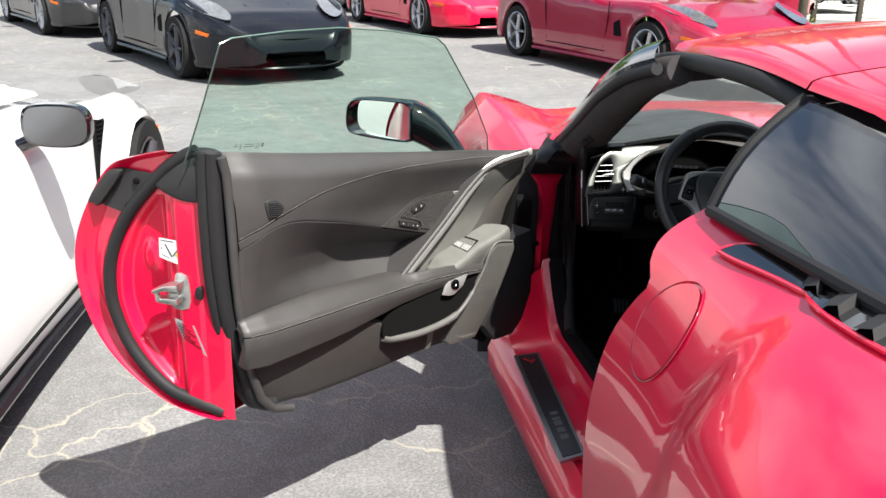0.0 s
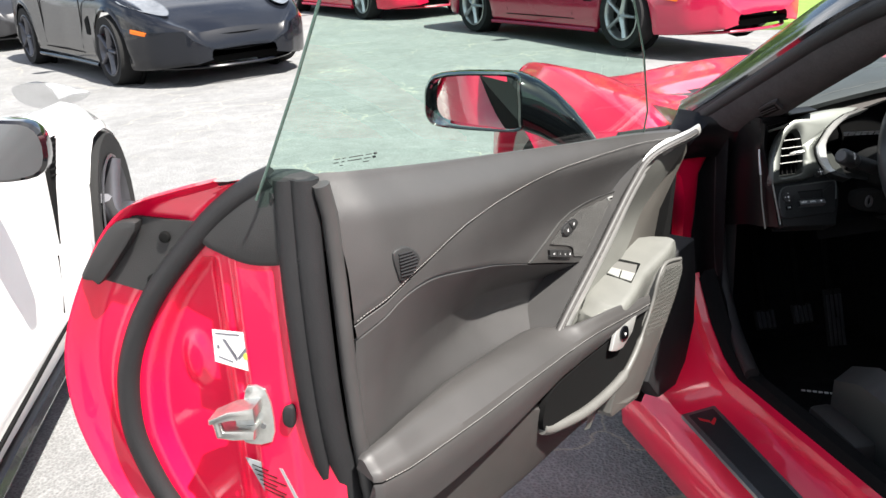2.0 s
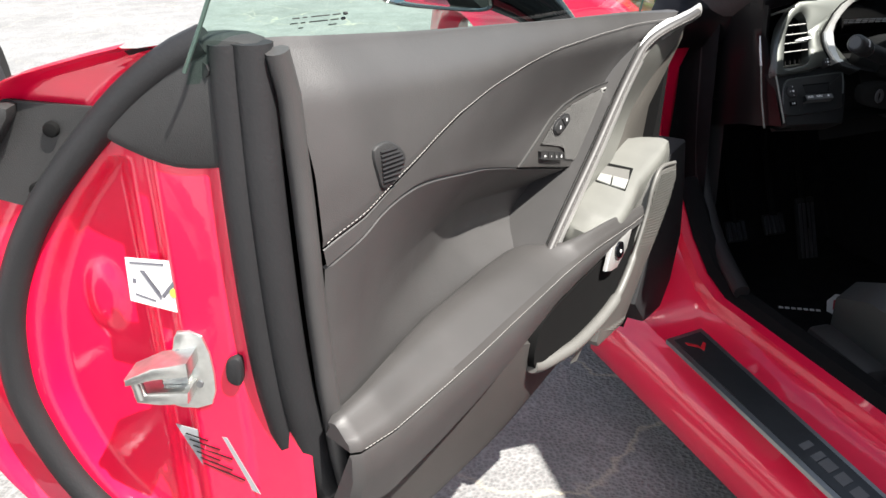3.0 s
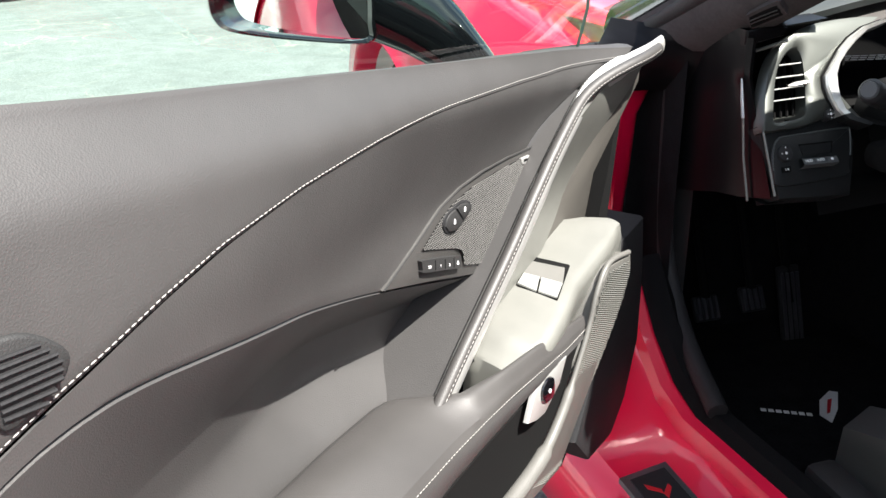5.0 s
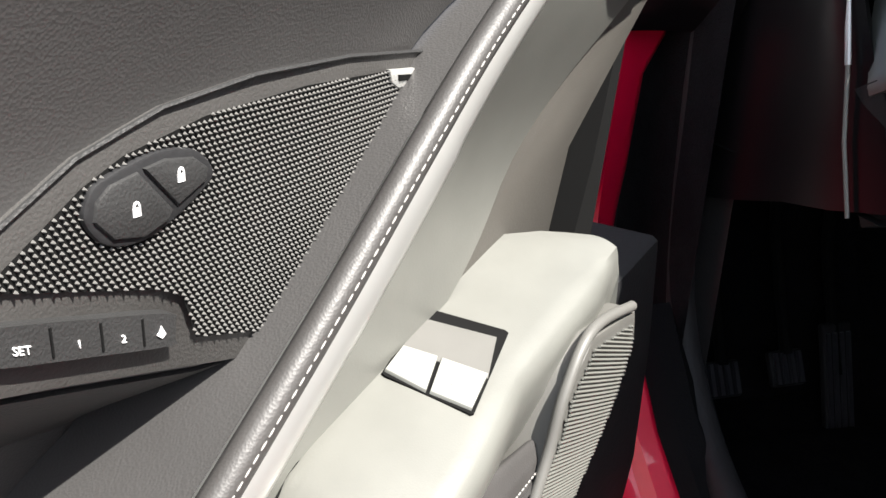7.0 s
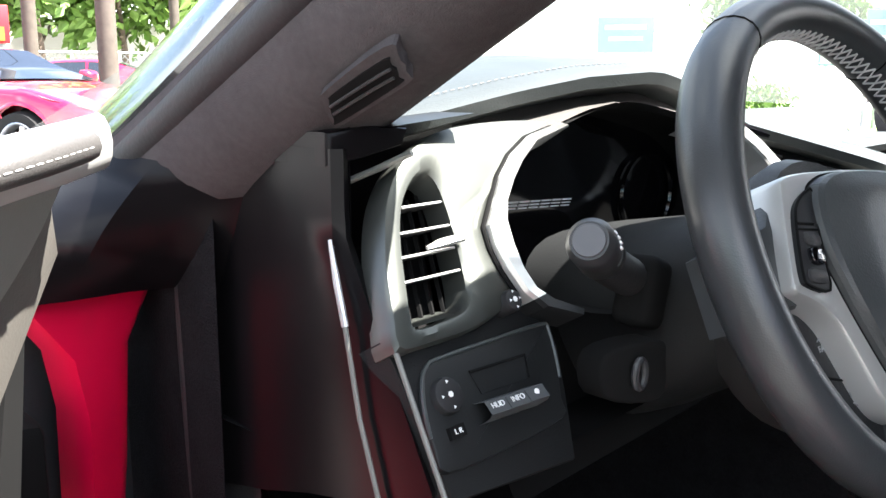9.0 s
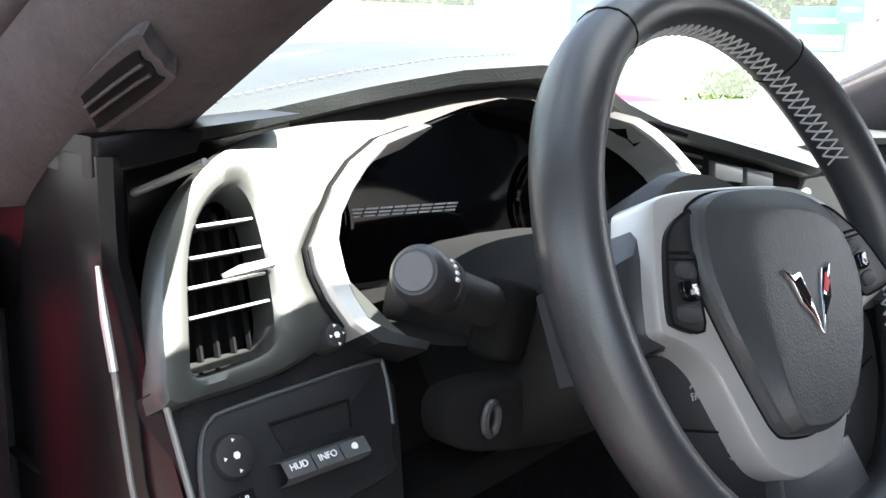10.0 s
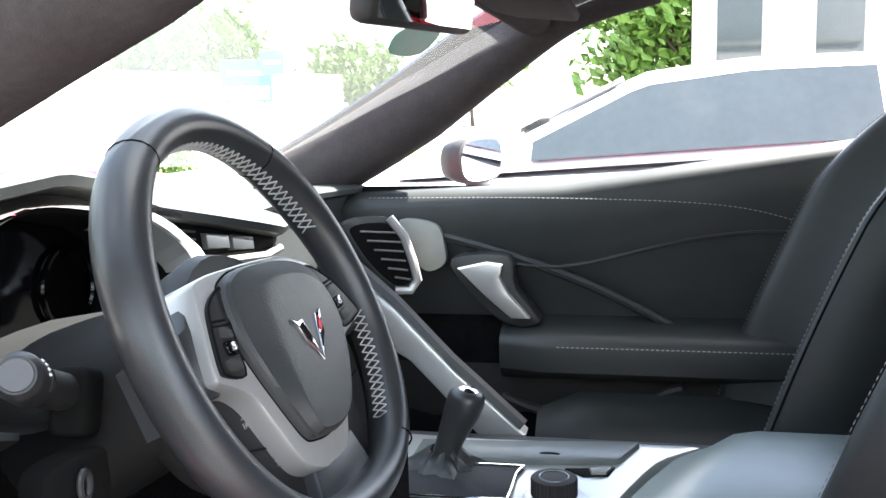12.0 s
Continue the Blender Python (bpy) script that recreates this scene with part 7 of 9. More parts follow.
for q, m_ in (([(-0.0195, -0.0135), (-0.0125, -0.0115), (-0.0085, -0.024), (-0.0105, -0.029)], UNDER), ([(0.018, -0.0115), (0.0195, -0.0175), (0.013, -0.0235), (0.0105, -0.0215)], RED_PRINT), ([(0.009, -0.024), (0.012, -0.0265), (0.004, -0.034), (0.003, -0.036)], UNDER)):
    bm = bmesh.new()
    prism(bm, q, 0.001, lambda x, y, d: em(x, y, 0.0016 - d))
    part("emblem_field", bm, m_, eb)

# ---- centre stack, console ----
stack = holder("centre_stack", car, "black centre stack and console")
bm = bmesh.new()
rows = []
for x in np.linspace(-0.19, 0.76, 30):
    y0, z0 = lerp(BROW_Y, x), lerp(BROW, x)
    dz = 0.12
    rows.append([Vector((x, y0 + 0.02, z0 - 0.02)), Vector((x, y0 + 0.03, z0 - 0.05)), Vector((x, y0 + 0.01, z0 - 0.12)), Vector((x, y0 + 0.03, z0 - 0.20)), Vector((x, y0 + 0.10, 0.50))])
grid(bm, rows)
part("passenger_dash", bm, DASH_PAD, stack, "black padded passenger dash")
# vents above the screen
sf = lambda x, z, o=0.0: Vector((x, lerp(BROW_Y, x) + 0.022 - o, z))
bm = bmesh.new()
VN = [(-0.12, 0.832), (-0.05, 0.817), (0.05, 0.795), (0.15, 0.773), (0.16, 0.763), (0.15, 0.754), (0.05, 0.762), (-0.10, 0.772)]
prism(bm, VN, 0.03, lambda x, z, d: sf(x, z, 0.004 - d), 0.004)
cv = part("centre_vent", bm, UNDER, stack, "black centre vents under the dash brow")
for k in range(3):
    bm = bmesh.new()
    tube(bm, [sf(-0.11, 0.817 - 0.012 * k, 0.006), sf(-0.02, 0.800 - 0.010 * k, 0.006)], 0.002, 6)
    part("slat", bm, TRIM, cv)
bm = bmesh.new()
tube(bm, [sf(-0.085, 0.796, 0.010), sf(-0.05, 0.793, 0.010)], 0.004, 8)
part("vent_tab", bm, SILVER_TRIM, cv)
for x in (0.018, 0.070):
    bm = bmesh.new()
    z = 0.7805 - 0.17 * (x - 0.018)
    prism(bm, [(x - 0.025, z + 0.016), (x + 0.022, z + 0.007), (x + 0.024, z - 0.010), (x - 0.022, z - 0.005)], 0.008, lambda x, z, d: sf(x, z, 0.012 - d), 0.002)
    part("hazard_key", bm, mat("key_satin", (0.05, 0.055, 0.06), 0.35), cv)
bm = bmesh.new()
tube(bm, [sf(-0.15, 0.846, 0.012), sf(-0.05, 0.824, 0.014), sf(0.06, 0.800, 0.014), sf(0.155, 0.779, 0.012)], 0.005, 8)
part("brow_edge", bm, GLOSS_BLACK, stack)
bm = bmesh.new()
tube(bm, [sf(-0.13, 0.766, 0.012), sf(0.0, 0.758, 0.014), sf(0.12, 0.748, 0.012), sf(0.165, 0.752, 0.01)], 0.006, 8)
prism(bm, [(-0.12, 0.755), (0.16, 0.745), (0.16, 0.66), (-0.12, 0.66)], 0.02, lambda x, z, d: sf(x, z, 0.0 - d))
part("screen_frame", bm, GREY_TRIM, stack)
bm = bmesh.new()
prism(bm, [(-0.10, 0.748), (0.145, 0.738), (0.145, 0.675), (-0.10, 0.675)], 0.004, lambda x, z, d: sf(x, z, 0.008 - d), 0.002)
part("touch_screen", bm, SCREEN, stack)
# broad silver bar between console and passenger
bm = bmesh.new()
side = [(0.14, 0.745), (0.106, 0.709), (0.05, 0.660), (-0.03, 0.576), (-0.133, 0.482), (-0.075, 0.470), (-0.062, 0.482), (-0.013, 0.538), (0.032, 0.585), (0.06, 0.602), (0.105, 0.665)]
prism(bm, side, 0.035, lambda y, z, d: Vector((0.185 + d, y, z)), 0.006)
part("grab_bar", bm, SILVER_TRIM, stack, "broad satin silver console bar")
bm = bmesh.new()
tube(bm, [(0.203, 0.148, 0.752), (0.203, 0.114, 0.717), (0.203, 0.058, 0.668), (0.203, -0.022, 0.584), (0.203, -0.125, 0.490)], 0.013, 8)
part("bar_padding", bm, DASH_PAD, stack)
bm = bmesh.new()
box(bm, (0.34, 1.05, 0.33), pose(0.02, -0.38, 0.325), 0.03, 3)
part("tunnel", bm, DASH_PAD, stack, "black console sides")
bm = bmesh.new()
prism(bm, curve2([(-0.150, 0.10), (-0.150, -0.24), (-0.135, -0.262), (-0.092, -0.268), (0.018, -0.310), (0.058, -0.345), (0.080, -0.345), (0.070, -0.10), (0.060, 0.10)], 3), 0.03, lambda x, y, d: Vector((x, y, 0.520 - d)), 0.004)
part("console_top", bm, SILVER_TRIM, stack, "satin silver console top")
bm = bmesh.new()
prism(bm, [(-0.020, -0.02), (-0.022, -0.090), (0.001, -0.262), (0.006, -0.268), (0.060, -0.290), (0.063, -0.286), (0.042, -0.098), (0.036, -0.02)], 0.012, lambda x, y, d: Vector((x, y, 0.5285 - d)), 0.003)
lid = part("cup_lid", bm, mat("grey_lid_plastic", (0.12, 0.137, 0.13), 0.36, bump=0.1, bscale=800), stack, "flat grey sliding lid on the console")
bm = bmesh.new()
prism(bm, curve2([(0.004, -0.172), (0.004, -0.196), (0.009, -0.190), (0.009, -0.178)], 3), 0.001, lambda x, y, d: Vector((x, y, 0.5292 - d)))
part("finger_notch", bm, UNDER, lid)
bm = bmesh.new()
GATE = curve2([(-0.118, 0.03), (-0.126, -0.06), (-0.124, -0.140), (-0.116, -0.150), (-0.052, -0.151), (-0.032, -0.155), (-0.027, -0.148), (-0.030, -0.05), (-0.030, 0.03)], 3)
prism(bm, GATE, 0.010, lambda x, y, d: Vector((x, y, 0.5235 - d)), 0.002)
part("shifter_frame", bm, RUBBER, stack)
bm = bmesh.new()
tube(bm, [Vector((x, y, 0.5240)) for x, y in GATE + GATE[:1]], 0.0018, 6)
part("shifter_rim", bm, CHROME, stack)
bm = bmesh.new()
rows = []
for t in np.linspace(0, 1, 9):
    r = 0.050 * (1 - t) ** 1.2 + 0.016
    rows.append([Vector((-0.035 + (1 + 0.14 * math.sin(5 * a + 7 * t)) * r * math.cos(a) + 0.012 * t, -0.055 + (1 + 0.12 * math.sin(4 * a)) * r * 1.1 * math.sin(a) - 0.006 * t, 0.510 + 0.030 * t + 0.004 * math.sin(9 * a + 3 * t))) for a in np.linspace(0, 2 * math.pi, 28, endpoint=False)])
grid(bm, rows, wrap=True)
part("shifter_gaiter", bm, SEAT_LEATHER, stack, "creased leather shifter gaiter")
bm = bmesh.new()
tube(bm, spline([(-0.024, -0.062, 0.532), (-0.022, -0.070, 0.556), (-0.020, -0.081, 0.582), (-0.020, -0.089, 0.602), (-0.020, -0.092, 0.613)], 4), [0.0155, 0.0158, 0.016, 0.0164, 0.017, 0.018, 0.0192, 0.0205, 0.0215, 0.0222, 0.0226, 0.0226, 0.0224, 0.0215, 0.0195, 0.016, 0.009], 20)
sh = part("shift_knob", bm, RIM_LEATHER, stack, "black leather shift knob with a chrome top")
bm = bmesh.new()
tube(bm, [(-0.020, -0.0912, 0.6095), (-0.020, -0.0925, 0.6145)], [0.0165, 0.008], 20)
part("knob_cap", bm, CHROME, sh)
bm = bmesh.new()
tube(bm, [(-0.0245, -0.060, 0.527), (-0.0238, -0.0625, 0.534)], 0.0168, 20)
part("knob_collar", bm, CHROME, sh)
bm = bmesh.new()
disc(bm, 0.034, 0.006, Matrix.Translation((-0.103, -0.199, 0.523)), 32, 0.002)
dl = part("mode_dial", bm, SILVER_TRIM, stack, "black mode dial on a silver ring")
bm = bmesh.new()
prism(bm, [((0.0255 if k % 2 else 0.0245) * math.cos(k * math.pi / 40), (0.0255 if k % 2 else 0.0245) * math.sin(k * math.pi / 40)) for k in range(80)], 0.02, lambda x, y, d: Vector((-0.103 + x, -0.199 + y, 0.545 - d)), 0.002)
part("dial_grip", bm, RUBBER, dl)
bm = bmesh.new()
tube(bm, [(-0.103 + 0.016 * math.cos(a), -0.199 + 0.016 * math.sin(a), 0.5452) for a in np.linspace(0, 2 * math.pi, 24)], 0.001, 5)
part("dial_ring", bm, ALU, dl)
bm = bmesh.new()
prism(bm, [(-0.021, -0.204), (-0.010, -0.262), (-0.035, -0.255), (-0.040, -0.226)], 0.004, lambda x, y, d: Vector((x, y, 0.5222 - d)), 0.001)
part("key_recess", bm, UNDER, stack)
bm = bmesh.new()
prism(bm, [(-0.020, -0.232), (-0.013, -0.260), (-0.034, -0.253), (-0.037, -0.236)], 0.006, lambda x, y, d: Vector((x, y, 0.5255 - d)), 0.002)
part("parking_key", bm, GREY_TRIM, stack)
bm = bmesh.new()
rows = []
for y in np.linspace(-0.250, -0.90, 24):
    k = smooth(-0.250, -0.325, y)
    z = 0.516 + 0.034 * k
    sec = [(-0.158, 0.48), (-0.158, z - 0.016), (-0.148, z - 0.004), (-0.11, z + 0.002), (-0.04, z + 0.004), (0.03, z + 0.002), (0.07, z - 0.004), (0.085, z - 0.016), (0.088, 0.48)]
    rows.append([Vector((x, y - 0.42 * (x + 0.158) * (1 - smooth(-0.40, -0.80, y)), q)) for x, q in sec])
vs = grid(bm, rows)
bm.faces.new(vs[0])
part("console_armrest", bm, CONSOLE_SHEEN, stack, "padded black console armrest with sky sheen in its colour")

# ---- seats ----
def seat(cx, label, wide=1.0, sink=0.0):
    st = holder("seat", car, label)
    bm = bmesh.new()
    rows = []
    for y in np.linspace(0.0, -0.52, 14):
        f = smooth(0.0, -0.08, y)
        rows.append([Vector((cx + x * wide, y - 0.03 + sink, z + sink * 0.6)) for x, z in ((-0.24, 0.20), (-0.255, 0.30), (-0.25, 0.385 + 0.03 * f), (-0.215, 0.41 + 0.035 * f), (-0.17, 0.38 + 0.03 * f), (-0.12, 0.35 + 0.03 * f), (0, 0.34 + 0.03 * f), (0.12, 0.35 + 0.03 * f), (0.17, 0.38 + 0.03 * f), (0.215, 0.41 + 0.035 * f), (0.25, 0.385 + 0.03 * f), (0.255, 0.30), (0.24, 0.20))])
    vs = grid(bm, rows)
    bm.faces.new(vs[0])
    part("cushion", bm, SEAT_LEATHER, st, "black leather seat cushion")
    bm = bmesh.new()
    rows = []
    for t in np.linspace(0, 1, 30):
        z = 0.40 + 0.68 * t
        y = -0.50 - 0.20 * t - 0.10 * t * t
        w = (0.255 - 0.02 * t - 0.10 * smooth(0.66, 1.0, t)) * wide
        b = 0.085 * (1 - smooth(0.55, 0.95, t)) + 0.02
        prof = spline([(-0.96, -1.3, 0), (-1.03, -0.4, 0), (-1.04, 0.45, 0), (-0.97, 1.0, 0), (-0.86, 0.98, 0), (-0.76, 0.45, 0), (-0.66, 0.05, 0), (-0.60, -0.06, 0), (-0.54, 0.10, 0), (-0.30, 0.16, 0), (0.0, 0.14, 0), (0.30, 0.16, 0), (0.54, 0.10, 0), (0.60, -0.06, 0), (0.66, 0.05, 0), (0.76, 0.45, 0), (0.86, 0.98, 0), (0.97, 1.0, 0), (1.04, 0.45, 0), (1.03, -0.4, 0), (0.96, -1.3, 0)], 3)
        rows.append([Vector((cx + p.x * w, y + p.y * b - 0.02 + 0.4 * sink, z)) for p in prof])
    vs = grid(bm, rows)
    bm.faces.new(vs[-1])
    part("backrest", bm, SEAT_LEATHER, st, "black leather backrest with raised bolsters")
    for i in (10, 21, 39, 50):
        bm = bmesh.new()
        stitches(bm, [r[i] + Vector((0, 0.002, 0.001)) for r in rows[:27]], 0.005, 0.003, 0.0006)
        part("seat_stitching", bm, THREAD, st)
    for i in (9, 22, 38, 51):
        bm = bmesh.new()
        tube(bm, [r[i] + Vector((0, 0.0005, 0)) for r in rows[:27]], 0.0016, 6)
        part("seat_seam", bm, UNDER, st)
    return st


seat(-0.385, "black leather driver seat")
seat(0.46, "black leather passenger seat with pale stitching", 0.9, -0.07)
bm = bmesh.new()
box(bm, (0.05, 0.16, 0.07), pose(-0.655, -0.10, 0.30), 0.012)
tube(bm, [(-0.668, -0.04, 0.30), (-0.672, -0.03, 0.26)], [0.012, 0.008], 8)
part("seat_switch", bm, TRIM, car, "black seat adjuster panel")

# ---- passenger door trim ----
pd_ = holder("passenger_door", car, "closed passenger door with black leather trim")
BELT = [(-0.95, 0.905), (-0.68, 0.868), (-0.15, 0.792), (0.26, 0.775)]
bm = bmesh.new()
rows = []
for y in np.linspace(0.30, -0.95, 40):
    zt = lerp(BELT, y)
    rows.append([Vector((x, y, z)) for x, z in ((0.745, zt + 0.004), (0.715, zt), (0.700, zt - 0.012), (0.695, zt - 0.03), (0.698, zt - 0.08), (0.712, 0.66), (0.725, 0.60), (0.735, 0.53))])
grid(bm, rows)
part("upper_pad", bm, SEAT_LEATHER, pd_, "black leather upper door pad")
bm = bmesh.new()
stitches(bm, [Vector((0.692, y, z)) for y, z in [(p.x, p.y) for p in spline([(0.235, 0.771, 0), (-0.15, 0.769, 0), (-0.46, 0.752, 0), (-0.65, 0.697, 0)], 20)]], 0.006, 0.003, 0.001)
part("pad_stitching", bm, GREY_PRINT, pd_)
bm = bmesh.new()
tube(bm, [Vector((0.698, y, z)) for y, z in [(p.x, p.y) for p in spline([(0.05, 0.660, 0), (-0.14, 0.636, 0), (-0.38, 0.690, 0), (-0.55, 0.705, 0), (-0.70, 0.680, 0)], 8)]], 0.004, 6)
tube(bm, [Vector((0.706, y, z)) for y, z in [(p.x, p.y) for p in spline([(0.17, 0.715, 0), (-0.02, 0.665, 0), (-0.2, 0.60, 0), (-0.35, 0.525, 0)], 8)]], 0.010, 8)
part("pad_seams", bm, DASH_PAD, pd_)
bm = bmesh.new()
rows = []
for y in np.linspace(-0.03, -0.80, 26):
    f = smooth(-0.03, -0.12, y)
    rows.append([Vector((x, y, z)) for x, z in ((0.74, 0.535), (0.70, 0.53), (0.655 - 0.02 * f, 0.52), (0.635 - 0.02 * f, 0.507), (0.63 - 0.02 * f, 0.495), (0.635 - 0.02 * f, 0.45), (0.66, 0.425), (0.71, 0.42))])
vs = grid(bm, rows)
bm.faces.new(vs[0])
part("armrest", bm, SEAT_LEATHER, pd_, "black armrest with a stitched edge")
bm = bmesh.new()
stitches(bm, [Vector((0.609, y, 0.500)) for y in np.linspace(-0.14, -0.60, 60)], 0.006, 0.003, 0.001)
part("armrest_stitching", bm, THREAD, pd_)
bm = bmesh.new()
grid(bm, [[(0.70, y, 0.44), (0.70, y, 0.30), (0.72, y, 0.20)] for y in np.linspace(0.2, -0.9, 8)])
part("lower_board", bm, TRIM, pd_)
bm = bmesh.new()
tube(bm, spline([(0.665, -0.03, 0.385), (0.655, -0.12, 0.36), (0.655, -0.28, 0.358), (0.66, -0.33, 0.40), (0.66, -0.37, 0.415)], 6), 0.010, 8)
part("pocket_rim", bm, TRIM, pd_)
bm = bmesh.new()
hd = [(0.050, 0.640), (-0.005, 0.652), (-0.036, 0.648), (-0.030, 0.625), (-0.045, 0.595), (-0.088, 0.545), (-0.052, 0.545), (0.0, 0.590)]
prism(bm, hd, 0.02, lambda y, z, d: Vector((0.640 + d, y, z)), 0.004)
part("door_handle", bm, SILVER_TRIM, pd_, "satin silver inner door handle")
bm = bmesh.new()
prism(bm, curve2([(0.065, 0.655), (-0.045, 0.662), (-0.06, 0.60), (-0.105, 0.535), (-0.04, 0.53), (0.03, 0.59)], 4), 0.05, lambda y, z, d: Vector((0.658 + d, y, z)), 0.006)
part("handle_surround", bm, DASH_PAD, pd_)
bm = bmesh.new()
prism(bm, curve2([(0.172, 0.728), (0.10, 0.720), (0.083, 0.675), (0.085, 0.640), (0.125, 0.628), (0.16, 0.68)], 4), 0.02, lambda y, z, d: Vector((0.686 + d, y, z)), 0.0015)
part("tweeter_cover", bm, PALE_PLASTIC, pd_, "grey oval tweeter cover")
# passenger side vent with silver ring
pvf = lambda a, b, h=0.0: Vector((0.600 + 0.9 * a * 0.4, 0.188 - 0.9 * a + 0.05 * b, 0.675 + b)) + Vector((-0.45, -0.75, 0.3)) * float(h)
PV = [(-0.055, 0.05), (-0.01, 0.058), (0.03, 0.045), (0.055, -0.04), (0.045, -0.062), (0.02, -0.06), (-0.02, -0.02), (-0.045, 0.02)]
bm = bmesh.new()
prism(bm, curve2([(a * 1.25, b * 1.25) for a, b in PV], 4), 0.04, lambda a, b, d: pvf(a, b, 0.0 - d), 0.006)
pvr = part("passenger_vent", bm, DASH_PAD, stack, "passenger side vent with a silver ring")
bm = bmesh.new()
prism(bm, curve2(PV, 4), 0.004, lambda a, b, d: pvf(a, b, 0.002 - d))
part("vent_hole", bm, UNDER, pvr)
for k in range(6):
    bm = bmesh.new()
    b = 0.042 - 0.018 * k
    tube(bm, [pvf(-0.04 + 0.012 * k, b, 0.006), pvf(0.035 + 0.003 * k, b - 0.006, 0.006)], 0.0022, 6)
    part("slat", bm, GREY_TRIM, pvr)
bm = bmesh.new()
tube(bm, [pvf(a, b, 0.004) for a, b in ((0.020, 0.066), (0.046, 0.030), (0.060, -0.02), (0.066, -0.055), (0.050, -0.075), (0.02, -0.073))], 0.0085, 8)
part("silver_ring", bm, SILVER_TRIM, pvr)

# ---- rear-view mirror, pedals, mat ----
bm = bmesh.new()
RVM = pose(0.03, -0.03, 1.068, 8, 0, -18)
box(bm, (0.24, 0.035, 0.066), RVM, 0.014, 3)
rv = part("rear_view_mirror", bm, TRIM, car, "black rear-view mirror under the header")
bm = bmesh.new()
tube(bm, [(0.03, -0.01, 1.07), (0.03, 0.02, 1.09), (0.02, 0.01, 1.125)], [0.014, 0.018, 0.03], 10)
part("mirror_stem", bm, TRIM, rv)
bm = bmesh.new()
box(bm, (0.21, 0.004, 0.050), RVM @ pose(0, -0.0170, 0), 0.0)
part("mirror_pane", bm, MIRROR, rv)
bm = bmesh.new()
prism(bm, curve2([(0.14, 1.040), (0.20, 1.055), (0.34, 1.06), (0.33, 1.025), (0.18, 1.018)], 3), 0.002, lambda x, z, d: Vector((x, 0.06 + d - 0.9 * (z - 1.0), z)))
part("windscreen_sticker", bm, GREEN_SIGN, car, "green paper sticker on the windscreen")
bm = bmesh.new()
box(bm, (0.30, 0.13, 0.018), pose(0.30, -0.13, 1.088, 6, 0, 0), 0.008)
part("sun_visor", bm, SUEDE, car)
for nm, x, z, w, h, tilt in (("clutch_pedal", -0.47, 0.245, 0.055, 0.05, 30), ("brake_pedal", -0.37, 0.25, 0.055, 0.05, 30), ("accelerator_pedal", -0.275, 0.205, 0.05, 0.19, 20)):
    bm = bmesh.new()
    m = pose(x, 0.545, z, -tilt)
    box(bm, (w, 0.012, h), m, 0.005)
    pdl = part(nm, bm, RUBBER, car, "ribbed metal foot pedal")
    bm = bmesh.new()
    for k in range(4):
        box(bm, (0.006, 0.004, h * 0.85), m @ pose(-w * 0.34 + w * 0.226 * k, -0.008, 0))
    part("metal_rib", bm, WHEEL_DARK, pdl)
    bm = bmesh.new()
    tube(bm, [(x, 0.55, z + 0.02), (x, 0.62, z + 0.18), (x, 0.64, z + 0.3)], 0.009, 8)
    part("pedal_arm", bm, UNDER, pdl)
bm = bmesh.new()
prism(bm, curve2([(-0.66, -0.02), (-0.66, 0.42), (-0.60, 0.50), (-0.25, 0.50), (-0.16, 0.44), (-0.16, -0.02)], 4), 0.012, lambda x, y, d: Vector((x, y, 0.170 - d)), 0.004)
fm = part("floor_mat", bm, mat("mat_pile", (0.012, 0.012, 0.013), 1.0, var=0.5, scale=200, bump=1.0, bscale=700, spec=0.05), car, "black floor mat with embroidered emblem")
bm = bmesh.new()
prism(bm, [(-0.413, 0.262), (-0.408, 0.236), (-0.372, 0.268), (-0.338, 0.312), (-0.350, 0.320), (-0.385, 0.300)], 0.0015, lambda x, y, d: Vector((x, y, 0.1718 - d)))
for k in range(7):
    prism(bm, [(-0.500 + 0.011 * k, 0.303 - 0.006 * k), (-0.492 + 0.011 * k, 0.299 - 0.006 * k), (-0.489 + 0.011 * k, 0.306 - 0.006 * k), (-0.497 + 0.011 * k, 0.310 - 0.006 * k)], 0.0012, lambda x, y, d: Vector((x, y, 0.1716 - d)))
part("embroidery", bm, WHITE_PRINT, fm)
bm = bmesh.new()
prism(bm, [(-0.400, 0.260), (-0.392, 0.262), (-0.362, 0.297), (-0.372, 0.296)], 0.001, lambda x, y, d: Vector((x, y, 0.1725 - d)))
part("embroidery_red", bm, RED_PRINT, fm)

